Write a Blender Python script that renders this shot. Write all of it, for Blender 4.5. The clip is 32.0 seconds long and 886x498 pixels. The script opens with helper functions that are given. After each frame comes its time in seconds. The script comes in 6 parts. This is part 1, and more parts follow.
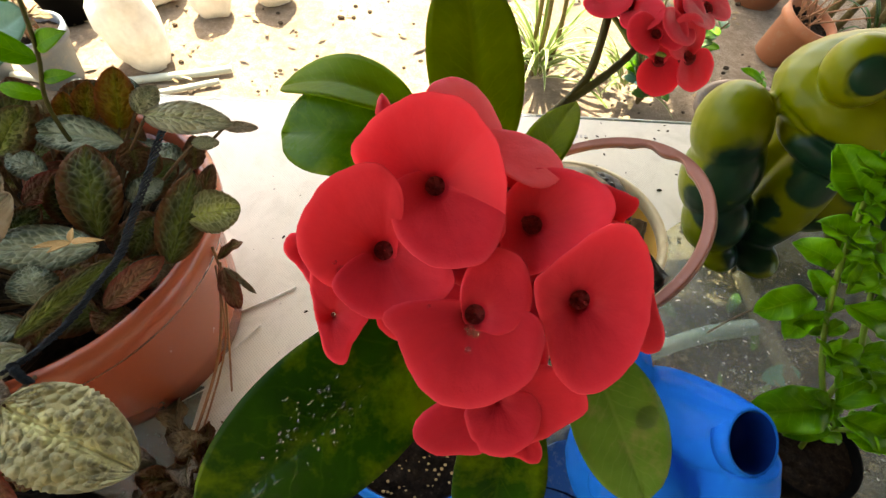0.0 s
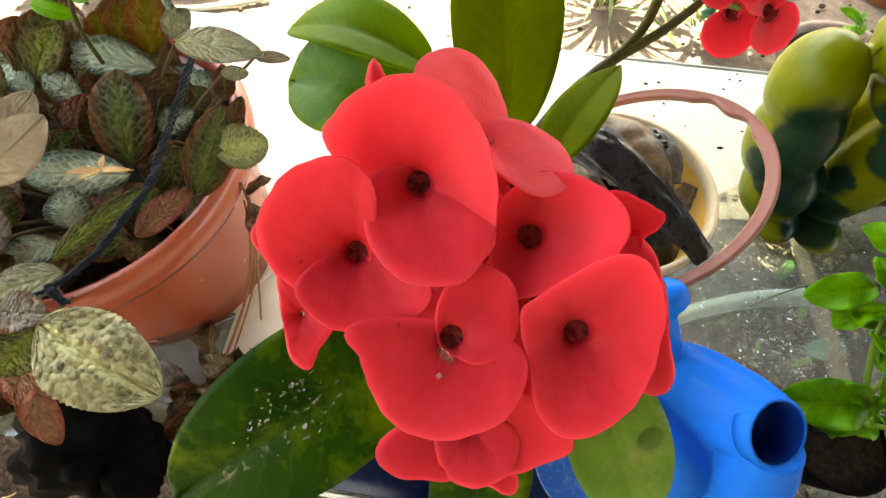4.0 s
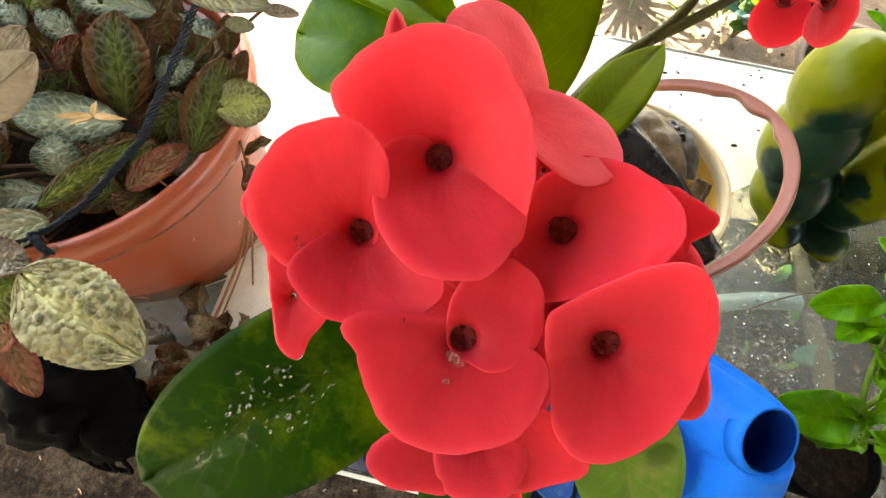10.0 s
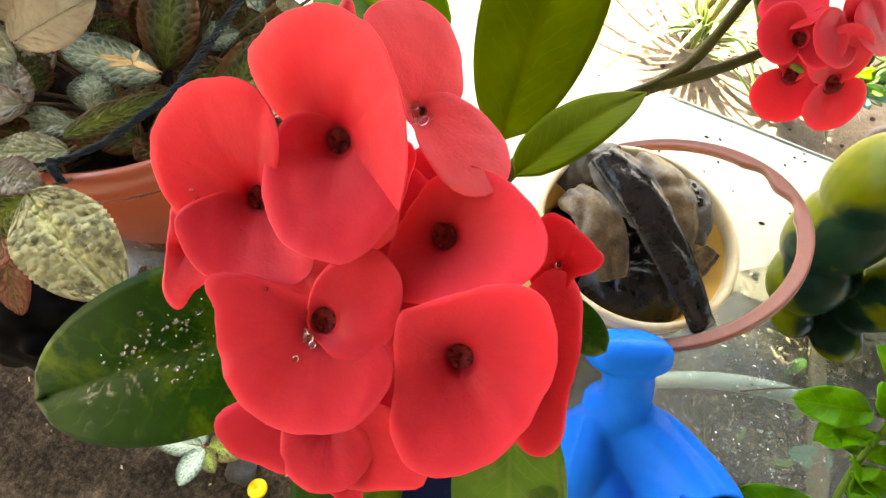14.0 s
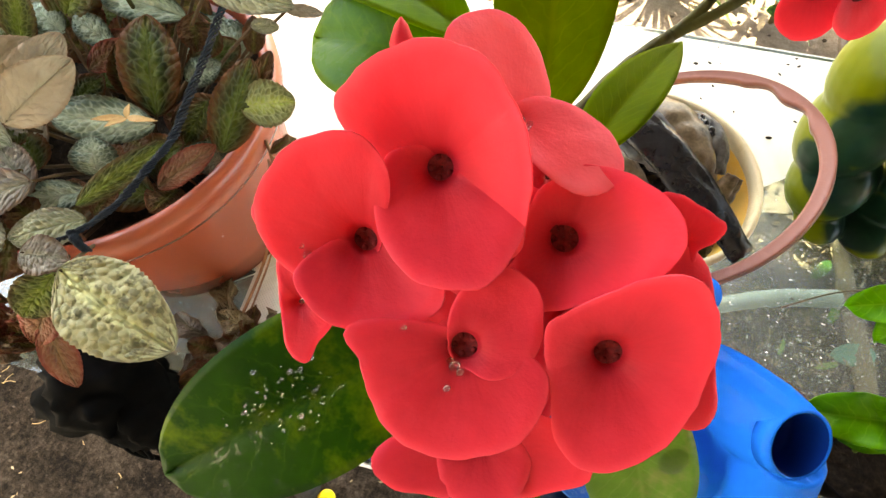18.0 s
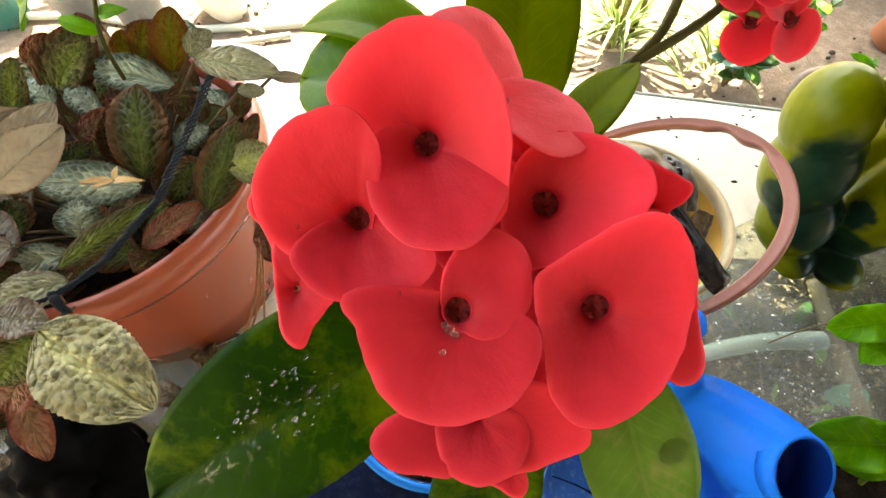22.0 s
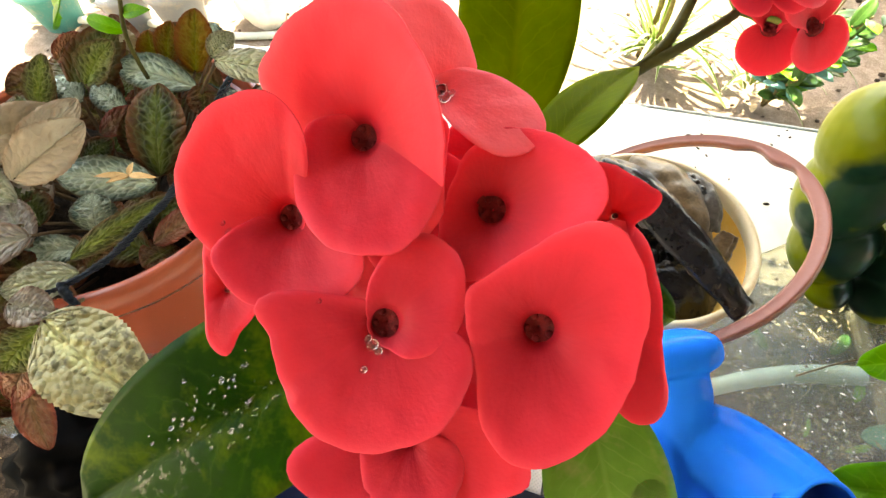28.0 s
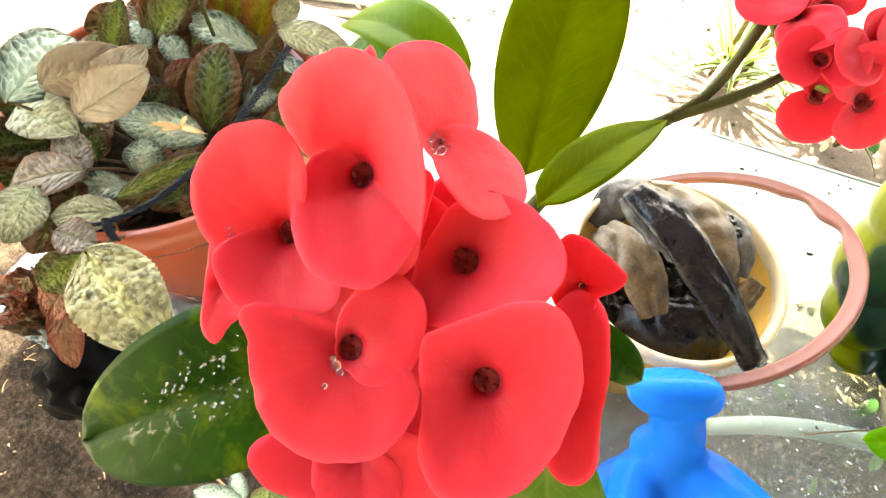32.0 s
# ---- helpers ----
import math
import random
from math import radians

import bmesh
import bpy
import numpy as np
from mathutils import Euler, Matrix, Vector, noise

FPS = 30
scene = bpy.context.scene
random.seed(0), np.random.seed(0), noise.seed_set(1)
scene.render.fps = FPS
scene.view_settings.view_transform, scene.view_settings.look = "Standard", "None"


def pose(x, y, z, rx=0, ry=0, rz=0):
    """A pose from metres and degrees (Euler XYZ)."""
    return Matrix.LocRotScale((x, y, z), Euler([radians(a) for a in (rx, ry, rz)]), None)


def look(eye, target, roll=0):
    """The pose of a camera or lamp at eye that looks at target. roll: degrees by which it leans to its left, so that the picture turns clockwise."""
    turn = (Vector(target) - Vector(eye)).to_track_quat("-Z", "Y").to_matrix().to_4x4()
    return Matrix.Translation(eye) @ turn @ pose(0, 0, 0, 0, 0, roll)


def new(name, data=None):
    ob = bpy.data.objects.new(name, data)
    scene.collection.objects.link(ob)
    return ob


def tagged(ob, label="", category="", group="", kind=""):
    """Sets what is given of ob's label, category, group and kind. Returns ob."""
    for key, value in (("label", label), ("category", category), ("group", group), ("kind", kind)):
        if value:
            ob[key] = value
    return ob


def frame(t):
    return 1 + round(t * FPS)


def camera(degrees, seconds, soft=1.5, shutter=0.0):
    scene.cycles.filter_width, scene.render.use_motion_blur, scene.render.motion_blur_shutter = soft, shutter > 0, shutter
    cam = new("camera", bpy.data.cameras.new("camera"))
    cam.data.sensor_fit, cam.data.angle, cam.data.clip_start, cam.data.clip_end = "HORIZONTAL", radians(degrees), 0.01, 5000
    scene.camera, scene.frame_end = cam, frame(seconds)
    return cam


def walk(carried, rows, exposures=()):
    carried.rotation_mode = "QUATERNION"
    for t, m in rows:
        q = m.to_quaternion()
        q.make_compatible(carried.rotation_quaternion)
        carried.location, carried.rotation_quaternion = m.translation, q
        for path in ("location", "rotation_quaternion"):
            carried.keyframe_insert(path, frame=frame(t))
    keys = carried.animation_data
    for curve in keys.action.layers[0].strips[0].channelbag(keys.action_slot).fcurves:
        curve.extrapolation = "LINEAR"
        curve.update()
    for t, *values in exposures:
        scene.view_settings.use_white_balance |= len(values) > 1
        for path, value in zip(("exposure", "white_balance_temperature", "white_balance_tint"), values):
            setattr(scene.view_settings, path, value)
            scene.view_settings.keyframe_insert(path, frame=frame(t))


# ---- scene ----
cam = camera(84.2, 32.0)
PATH = [
    (0, (-0.0088, -0.0513, 0.5886), (-0.0087, 0.5096, -0.2393), 2.99),
    (0.5, (-0.0048, -0.0454, 0.5905), (-0.0172, 0.4897, -0.2542), 2.30),
    (1, (-0.0008, -0.0424, 0.5935), (-0.0238, 0.4672, -0.2666), 1.61),
    (1.5, (0.0042, -0.0424, 0.5966), (-0.0328, 0.4572, -0.2689), 0.09),
    (2, (0.0013, -0.0364, 0.5915), (-0.0508, 0.4551, -0.2778), -1.43),
    (2.5, (0.0013, -0.0304, 0.5885), (-0.0557, 0.4551, -0.2839), -1.83),
    (3, (0.0004, -0.0284, 0.5834), (-0.0627, 0.4513, -0.2917), -1.54),
    (3.5, (0.0034, -0.0275, 0.5834), (-0.0648, 0.4306, -0.3028), -1.44),
    (5.5, (-0.0016, -0.0275, 0.5804), (-0.0800, 0.3779, -0.3304), 2.28),
    (6, (0.0064, -0.0305, 0.5835), (-0.0691, 0.3705, -0.3295), 2.29),
    (6.5, (0.0074, -0.0285, 0.5825), (-0.0651, 0.3705, -0.3316), 2.31),
    (7, (-0.0006, -0.0284, 0.5824), (-0.0711, 0.3686, -0.3327), 2.61),
    (7.5, (-0.0016, -0.0244, 0.5814), (-0.0700, 0.3706, -0.3347), 3.32),
    (8, (-0.0045, -0.0174, 0.5803), (-0.0695, 0.3775, -0.3361), 3.43),
    (8.5, (-0.0025, -0.0155, 0.5783), (-0.0655, 0.3785, -0.3387), 3.54),
    (9, (-0.0005, -0.0125, 0.5733), (-0.0604, 0.3790, -0.3449), 4.05),
    (9.5, (-0.0024, -0.0145, 0.5683), (-0.0589, 0.3754, -0.3508), 4.77),
    (10, (-0.0025, -0.0205, 0.5714), (-0.0594, 0.3758, -0.3450), 4.96),
    (10.5, (0.0005, -0.0235, 0.5754), (-0.0609, 0.3864, -0.3346), 4.43),
    (11, (0.0025, -0.0215, 0.5754), (-0.0594, 0.3935, -0.3323), 5.12),
    (11.5, (0.0015, -0.0225, 0.5724), (-0.0644, 0.3946, -0.3341), 5.31),
    (12, (0.0035, -0.0266, 0.5714), (-0.0669, 0.3860, -0.3368), 5.70),
    (12.5, (0.0074, -0.0286, 0.5745), (-0.0689, 0.3793, -0.3353), 6.99),
    (13, (0.0115, -0.0276, 0.5715), (-0.0745, 0.3775, -0.3387), 8.76),
    (13.5, (0.0185, -0.0226, 0.5735), (-0.0825, 0.3817, -0.3355), 9.91),
    (14, (0.0235, -0.0157, 0.5715), (-0.0904, 0.3932, -0.3340), 10.57),
    (14.5, (0.0175, -0.0137, 0.5714), (-0.1054, 0.3938, -0.3335), 10.34),
    (16.5, (0.0016, -0.0136, 0.5693), (-0.1265, 0.3753, -0.3430), 1.93),
    (17, (0.0005, -0.0155, 0.5703), (-0.1205, 0.3613, -0.3480), -0.95),
    (17.5, (-0.0015, -0.0155, 0.5733), (-0.1185, 0.3582, -0.3468), -2.23),
    (18, (0.0015, -0.0175, 0.5734), (-0.1061, 0.3552, -0.3483), -2.30),
    (18.5, (0.0025, -0.0216, 0.5714), (-0.0985, 0.3515, -0.3509), -2.67),
    (19, (0.0025, -0.0236, 0.5714), (-0.0980, 0.3782, -0.3388), -2.59),
    (19.5, (0.0035, -0.0286, 0.5675), (-0.0993, 0.4057, -0.3274), -2.31),
    (20, (0.0034, -0.0316, 0.5695), (-0.1013, 0.4314, -0.3107), -2.13),
    (20.5, (0.0044, -0.0336, 0.5695), (-0.1022, 0.4525, -0.2979), -1.84),
    (21, (0.0024, -0.0336, 0.5685), (-0.1037, 0.4595, -0.2950), -1.44),
    (21.5, (0.0034, -0.0346, 0.5685), (-0.1002, 0.4616, -0.2935), -1.24),
    (22, (0.0044, -0.0356, 0.5695), (-0.0981, 0.4629, -0.2913), -1.04),
    (22.5, (0.0054, -0.0366, 0.5705), (-0.0946, 0.4643, -0.2892), -0.83),
    (23, (0.0054, -0.0396, 0.5695), (-0.0927, 0.4599, -0.2912), -0.53),
    (23.5, (0.0054, -0.0366, 0.5695), (-0.0896, 0.4593, -0.2936), -0.22),
    (24, (0.0005, -0.0336, 0.5615), (-0.1077, 0.4323, -0.3167), -1.84),
    (24.5, (0.0135, -0.0337, 0.5626), (-0.1072, 0.4380, -0.3109), -3.17),
    (26.5, (0.0295, -0.0338, 0.5636), (-0.1011, 0.4913, -0.2774), -3.90),
    (27, (0.0205, -0.0338, 0.5606), (-0.1276, 0.4849, -0.2815), -4.03),
    (27.5, (0.0175, -0.0337, 0.5606), (-0.1421, 0.4750, -0.2854), -3.75),
    (28, (0.0195, -0.0278, 0.5605), (-0.1410, 0.4772, -0.2876), -3.46),
    (28.5, (0.0175, -0.0267, 0.5625), (-0.1446, 0.4754, -0.2869), -3.56),
    (29, (0.0155, -0.0257, 0.5635), (-0.1466, 0.4737, -0.2876), -3.46),
    (29.5, (0.0115, -0.0237, 0.5615), (-0.1522, 0.4726, -0.2911), -3.46),
    (30, (0.0216, -0.0198, 0.5575), (-0.1481, 0.4657, -0.3001), -3.87),
    (30.5, (0.0305, -0.0288, 0.5676), (-0.1577, 0.4453, -0.2925), -3.31),
    (31, (0.0354, -0.0288, 0.5736), (-0.1704, 0.4362, -0.2874), -1.05),
    (31.5, (0.0325, -0.0218, 0.5706), (-0.1809, 0.4372, -0.2919), -0.27),
    (32, (0.0275, -0.0187, 0.5715), (-0.1883, 0.4360, -0.2926), -0.28),
]
EXPOSURES = [(0, 2.84, 8200, 5), (2, 3.19, 8200, 5), (3.5, 3.51, 8200, 5), (6, 3.69, 8200, 5), (14, 3.69, 8200, 5), (17, 3.81, 8200, 5), (19, 3.79, 8200, 5), (21, 3.56, 8200, 5), (23, 3.58, 8200, 5), (24, 3.86, 8200, 5), (26.5, 3.59, 8200, 5), (28, 3.84, 8200, 5), (30, 4.37, 8200, 5), (32, 4.42, 8200, 5)]
walk(cam, [(t, look(e, g, r)) for t, e, g, r in PATH], EXPOSURES)

# ---------------------------------------------------------------- light
SUN_EL, SUN_AZ = radians(58), radians(-12)
world = bpy.data.worlds.new("world")
scene.world = world
world.use_nodes = True
wn = world.node_tree
sky = wn.nodes.new("ShaderNodeTexSky")
sky.sky_type = "NISHITA"
sky.sun_disc = False
sky.sun_elevation, sky.sun_rotation = SUN_EL, SUN_AZ
sky.dust_density = 3.0
wn.links.new(sky.outputs[0], wn.nodes["Background"].inputs[0])
wn.nodes["Background"].inputs[1].default_value = 0.15
sun_data = bpy.data.lights.new("sun", "SUN")
sun_data.energy, sun_data.angle, sun_data.color = 4.5, radians(0.5), (1.0, 0.95, 0.86)
sun = new("sun", sun_data)
sun_dir = Vector((math.sin(SUN_AZ) * math.cos(SUN_EL), math.cos(SUN_AZ) * math.cos(SUN_EL), math.sin(SUN_EL)))
sun.matrix_basis = look(sun_dir * 8, (0, 0, 0))

# ---------------------------------------------------------------- materials


class Nodes:
    """A small builder for node materials."""

    def __init__(self, name):
        self.mat = bpy.data.materials.new(name)
        self.mat.use_nodes = True
        self.t = self.mat.node_tree
        self.p = self.t.nodes["Principled BSDF"]
        self.out = self.t.nodes["Material Output"]

    def add(self, kind, **values):
        n = self.t.nodes.new(kind)
        for k, v in values.items():
            n.inputs[k].default_value = v
        return n

    def link(self, a, b):
        self.t.links.new(a, b)

    def coords(self, which="Object", scale=(1, 1, 1)):
        c = self.t.nodes.new("ShaderNodeTexCoord")
        m = self.t.nodes.new("ShaderNodeMapping")
        m.inputs["Scale"].default_value = scale
        self.link(c.outputs[which], m.inputs[0])
        return m.outputs[0]

    def noise(self, vec, scale, detail=6.0, rough=0.6, dist=0.0):
        n = self.add("ShaderNodeTexNoise", Scale=scale, Detail=detail, Roughness=rough, Distortion=dist)
        self.link(vec, n.inputs["Vector"])
        return n.outputs["Fac"]

    def ramp(self, fac, stops):
        r = self.t.nodes.new("ShaderNodeValToRGB")
        while len(r.color_ramp.elements) < len(stops):
            r.color_ramp.elements.new(0.5)
        for e, (p, c) in zip(r.color_ramp.elements, stops):
            e.position = p
            e.color = (*c, 1) if len(c) == 3 else c
        self.link(fac, r.inputs[0])
        return r.outputs[0]

    def math(self, op, a, b=0.0, c=None):
        n = self.t.nodes.new("ShaderNodeMath")
        n.operation = op
        for i, v in enumerate((a, b) if c is None else (a, b, c)):
            if hasattr(v, "is_output"):
                self.link(v, n.inputs[i])
            else:
                n.inputs[i].default_value = v
        return n.outputs[0]

    def mix(self, fac, a, b, blend="MIX"):
        n = self.t.nodes.new("ShaderNodeMix")
        n.data_type, n.blend_type = "RGBA", blend
        for i, v in ((0, fac), (6, a), (7, b)):
            if hasattr(v, "is_output"):
                self.link(v, n.inputs[i])
            else:
                n.inputs[i].default_value = v if i == 0 else (*v, 1)
        return n.outputs[2]

    def bump(self, height, strength=0.3, distance=0.002, under=None):
        b = self.add("ShaderNodeBump", Strength=strength, Distance=distance)
        self.link(height, b.inputs["Height"])
        if under is not None:
            self.link(under, b.inputs["Normal"])
        self.link(b.outputs[0], self.p.inputs["Normal"])
        return b.outputs[0]

    def base(self, col):
        if hasattr(col, "is_output"):
            self.link(col, self.p.inputs["Base Color"])
        else:
            self.p.inputs["Base Color"].default_value = (*col, 1)

    def set(self, **values):
        for k, v in values.items():
            k = k.replace("_", " ")
            if hasattr(v, "is_output"):
                self.link(v, self.p.inputs[k])
            else:
                self.p.inputs[k].default_value = v

    def translucent(self, col, amount):
        """Thin leaf: part of the light passes through."""
        tr = self.t.nodes.new("ShaderNodeBsdfTranslucent")
        if hasattr(col, "is_output"):
            self.link(col, tr.inputs[0])
        else:
            tr.inputs[0].default_value = (*col, 1)
        mx = self.t.nodes.new("ShaderNodeMixShader")
        mx.inputs[0].default_value = amount
        self.link(self.p.outputs[0], mx.inputs[1])
        self.link(tr.outputs[0], mx.inputs[2])
        self.link(mx.outputs[0], self.out.inputs[0])


def speckled(name, c1, c2, scale, rough=0.6, bump=0.2, bscale=None, dist=0.001, metal=0.0, coat=0.0, spec=0.15):
    n = Nodes(name)
    v = n.coords()
    a = n.noise(v, scale)
    b = n.noise(v, scale * 7, 4)
    n.base(n.ramp(n.math("MULTIPLY_ADD", b, 0.35, n.math("MULTIPLY", a, 0.65)), [(0.3, c1), (0.68, c2)]))
    n.set(Roughness=rough, Metallic=metal, Coat_Weight=coat, Specular_IOR_Level=spec)
    n.bump(n.noise(v, bscale or scale * 5), bump, dist)
    return n.mat


def uv_xy(n):
    c = n.t.nodes.new("ShaderNodeTexCoord")
    s = n.t.nodes.new("ShaderNodeSeparateXYZ")
    n.link(c.outputs["UV"], s.inputs[0])
    return s.outputs[0], s.outputs[1]


def bract_material(name, c_in, c_out):
    n = Nodes(name)
    u, v = uv_xy(n)
    o = n.coords()
    big = n.noise(o, 60, 4)
    # fine radial veins
    w = n.t.nodes.new("ShaderNodeCombineXYZ")
    n.link(n.math("MULTIPLY", u, 26.0), w.inputs[0])
    n.link(n.math("MULTIPLY", v, 1.5), w.inputs[1])
    veins = n.noise(w.outputs[0], 2.2, 3, 0.6)
    # red darkens towards the cup, painting in the shade inside the flower
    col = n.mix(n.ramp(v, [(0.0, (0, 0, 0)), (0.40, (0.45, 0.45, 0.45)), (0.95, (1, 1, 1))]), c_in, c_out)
    col = n.mix(n.math("MULTIPLY", big, 0.35), col, tuple(x * 0.72 for x in c_out))
    col = n.mix(n.math("MULTIPLY", veins, 0.22), col, tuple(min(1, x * 1.25 + 0.01) for x in c_out))
    # thin pale margin
    col = n.mix(n.ramp(v, [(0.74, (0, 0, 0)), (0.97, (0.6, 0.6, 0.6))]), col, (0.84, 0.080, 0.125))
    n.base(col)
    n.set(Roughness=0.5, Specular_IOR_Level=0.14)
    fine = n.noise(o, 1500, 3)
    soft = n.noise(o, 75, 2)
    n.bump(n.math("MULTIPLY_ADD", veins, 0.5, n.math("MULTIPLY_ADD", soft, 9.0, n.math("MULTIPLY", fine, 0.5))), 0.30, 0.0006)
    n.translucent(n.mix(0.5, col, (0.84, 0.020, 0.026)), 0.30)
    return n.mat


def leaf_material(name, c_low, c_high, c_vein, vein_w=0.06, side=9.0, rough=0.35, quilt=0.0, edge=None, trans=0.25, vein_amt=0.8, spots=None, spec=0.3, wet=False):
    """Leaf with a midrib and side veins, drawn along its own length; quilted kinds get a net of veins and raised cells."""
    n = Nodes(name)
    u, v = uv_xy(n)
    o = n.coords()
    rnd = n.t.nodes.new("ShaderNodeObjectInfo").outputs["Random"]
    au = n.math("ABSOLUTE", n.math("SUBTRACT", n.math("MULTIPLY", u, 2.0), 1.0))
    base = n.ramp(n.noise(o, 45, 5), [(0.3, c_low), (0.7, c_high)])
    base = n.mix(n.math("MULTIPLY", rnd, 0.3), base, tuple(x * 0.55 for x in c_low))
    rib = n.ramp(au, [(0.0, (1, 1, 1)), (vein_w, (0.6, 0.6, 0.6)), (vein_w * 2.2, (0, 0, 0))])
    wob = n.math("MULTIPLY", n.noise(o, 120, 2), 0.10)
    ph = n.math("ADD", n.math("SUBTRACT", v, n.math("MULTIPLY", au, 0.22)), wob)
    sv = n.math("ABSOLUTE", n.math("SINE", n.math("MULTIPLY", ph, side * math.pi)))
    svm = n.ramp(sv, [(0.0, (1, 1, 1)), (0.14, (0.45, 0.45, 0.45)), (0.34, (0, 0, 0))])
    fade = n.ramp(au, [(0.0, (1, 1, 1)), (0.55, (0.75, 0.75, 0.75)), (0.95, (0.05, 0.05, 0.05))])
    vein = n.math("MAXIMUM", rib, n.math("MULTIPLY", svm, fade))
    if quilt:
        vo = n.add("ShaderNodeTexVoronoi", Scale=quilt * 0.62)
        vo.feature = "DISTANCE_TO_EDGE"
        n.link(o, vo.inputs["Vector"])
        cell = n.ramp(vo.outputs["Distance"], [(0.0, (0, 0, 0)), (0.28, (1, 1, 1))])
        net = n.math("SUBTRACT", 1.0, n.ramp(vo.outputs["Distance"], [(0.02, (0, 0, 0)), (0.13, (1, 1, 1))]))
        zone = n.ramp(n.math("ADD", au, n.math("MULTIPLY", n.math("SUBTRACT", n.noise(o, 90, 4), 0.5), 0.9)), [(0.12, (1, 1, 1)), (0.62, (0, 0, 0))])
        vein = n.math("MAXIMUM", n.math("MULTIPLY", vein, 0.55), n.math("MAXIMUM", n.math("MULTIPLY", net, n.math("MULTIPLY_ADD", zone, 0.6, 0.22)), n.math("MULTIPLY", zone, 0.55)))
        vein = n.math("MAXIMUM", vein, n.math("MULTIPLY", rib, 0.9))
    col = n.mix(n.math("MULTIPLY", vein, vein_amt), base, c_vein)
    if edge:
        col = n.mix(n.ramp(au, [(0.72, (0, 0, 0)), (0.98, (1, 1, 1))]), col, edge)
    if spots:
        col = n.mix(n.ramp(n.noise(o, 35, 5, 0.7), [(0.50, (0, 0, 0)), (0.66, (0.8, 0.8, 0.8))]), col, spots)
    n.base(col)
    n.set(Roughness=n.math("MULTIPLY_ADD", n.noise(o, 60, 4), 0.25, rough - 0.1), Specular_IOR_Level=spec)
    if wet:
        bead = n.math("MULTIPLY", n.ramp(n.noise(o, 30, 3), [(0.53, (0, 0, 0)), (0.60, (1, 1, 1))]), n.ramp(n.noise(o, 420, 3), [(0.55, (0, 0, 0)), (0.60, (1, 1, 1))]))
        n.set(Coat_Weight=n.math("MULTIPLY", bead, 0.6), Coat_Roughness=0.04)
    if quilt:
        n.bump(n.math("SUBTRACT", cell, n.math("MULTIPLY", rib, 0.8)), 1.0, 0.0022)
    else:
        n.bump(n.math("SUBTRACT", n.math("MULTIPLY", n.noise(o, 500, 3), 0.35), n.math("MULTIPLY", vein, 0.35)), 0.25, 0.0007)
    n.translucent(col, trans)
    return n.mat


M = {}
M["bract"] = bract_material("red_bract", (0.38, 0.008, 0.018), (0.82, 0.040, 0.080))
# paler copy of the bract red, painting the lit look of one flower
M["bract_pale"] = bract_material("lit_red_bract", (0.82, 0.075, 0.100), (0.90, 0.150, 0.190))
M["cyathium"] = speckled("dark_red_centre", (0.050, 0.004, 0.005), (0.22, 0.016, 0.020), 900, 0.6, 0.4, 2500, 0.0004)
M["cyathium"].node_tree.nodes["Principled BSDF"].inputs["Specular IOR Level"].default_value = 0.12
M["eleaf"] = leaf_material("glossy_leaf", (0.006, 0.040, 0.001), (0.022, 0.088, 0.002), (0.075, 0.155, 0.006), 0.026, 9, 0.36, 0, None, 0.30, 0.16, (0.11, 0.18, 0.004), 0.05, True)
M["eleaf_old"] = leaf_material("ageing_leaf", (0.13, 0.29, 0.035), (0.26, 0.46, 0.085), (0.36, 0.52, 0.15), 0.03, 12, 0.28, 0, None, 0.50, 0.25, (0.40, 0.36, 0.16), 0.22)
# leaf green lightened and yellowed to carry light from behind
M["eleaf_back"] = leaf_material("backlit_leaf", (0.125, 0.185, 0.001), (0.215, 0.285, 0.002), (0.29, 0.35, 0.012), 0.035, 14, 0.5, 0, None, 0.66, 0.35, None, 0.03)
M["eleaf_wet"] = leaf_material("wet_green_leaf", (0.040, 0.135, 0.002), (0.11, 0.25, 0.004), (0.16, 0.28, 0.01), 0.022, 9, 0.25, 0, None, 0.48, 0.2, (0.16, 0.28, 0.006), 0.12, True)
# lit copy of the leaf green, brightened in place of backlight
M["eleaf_lit"] = leaf_material("lit_green_leaf", (0.13, 0.26, 0.004), (0.22, 0.37, 0.010), (0.28, 0.42, 0.03), 0.03, 12, 0.4, 0, None, 0.6, 0.3, None, 0.08)
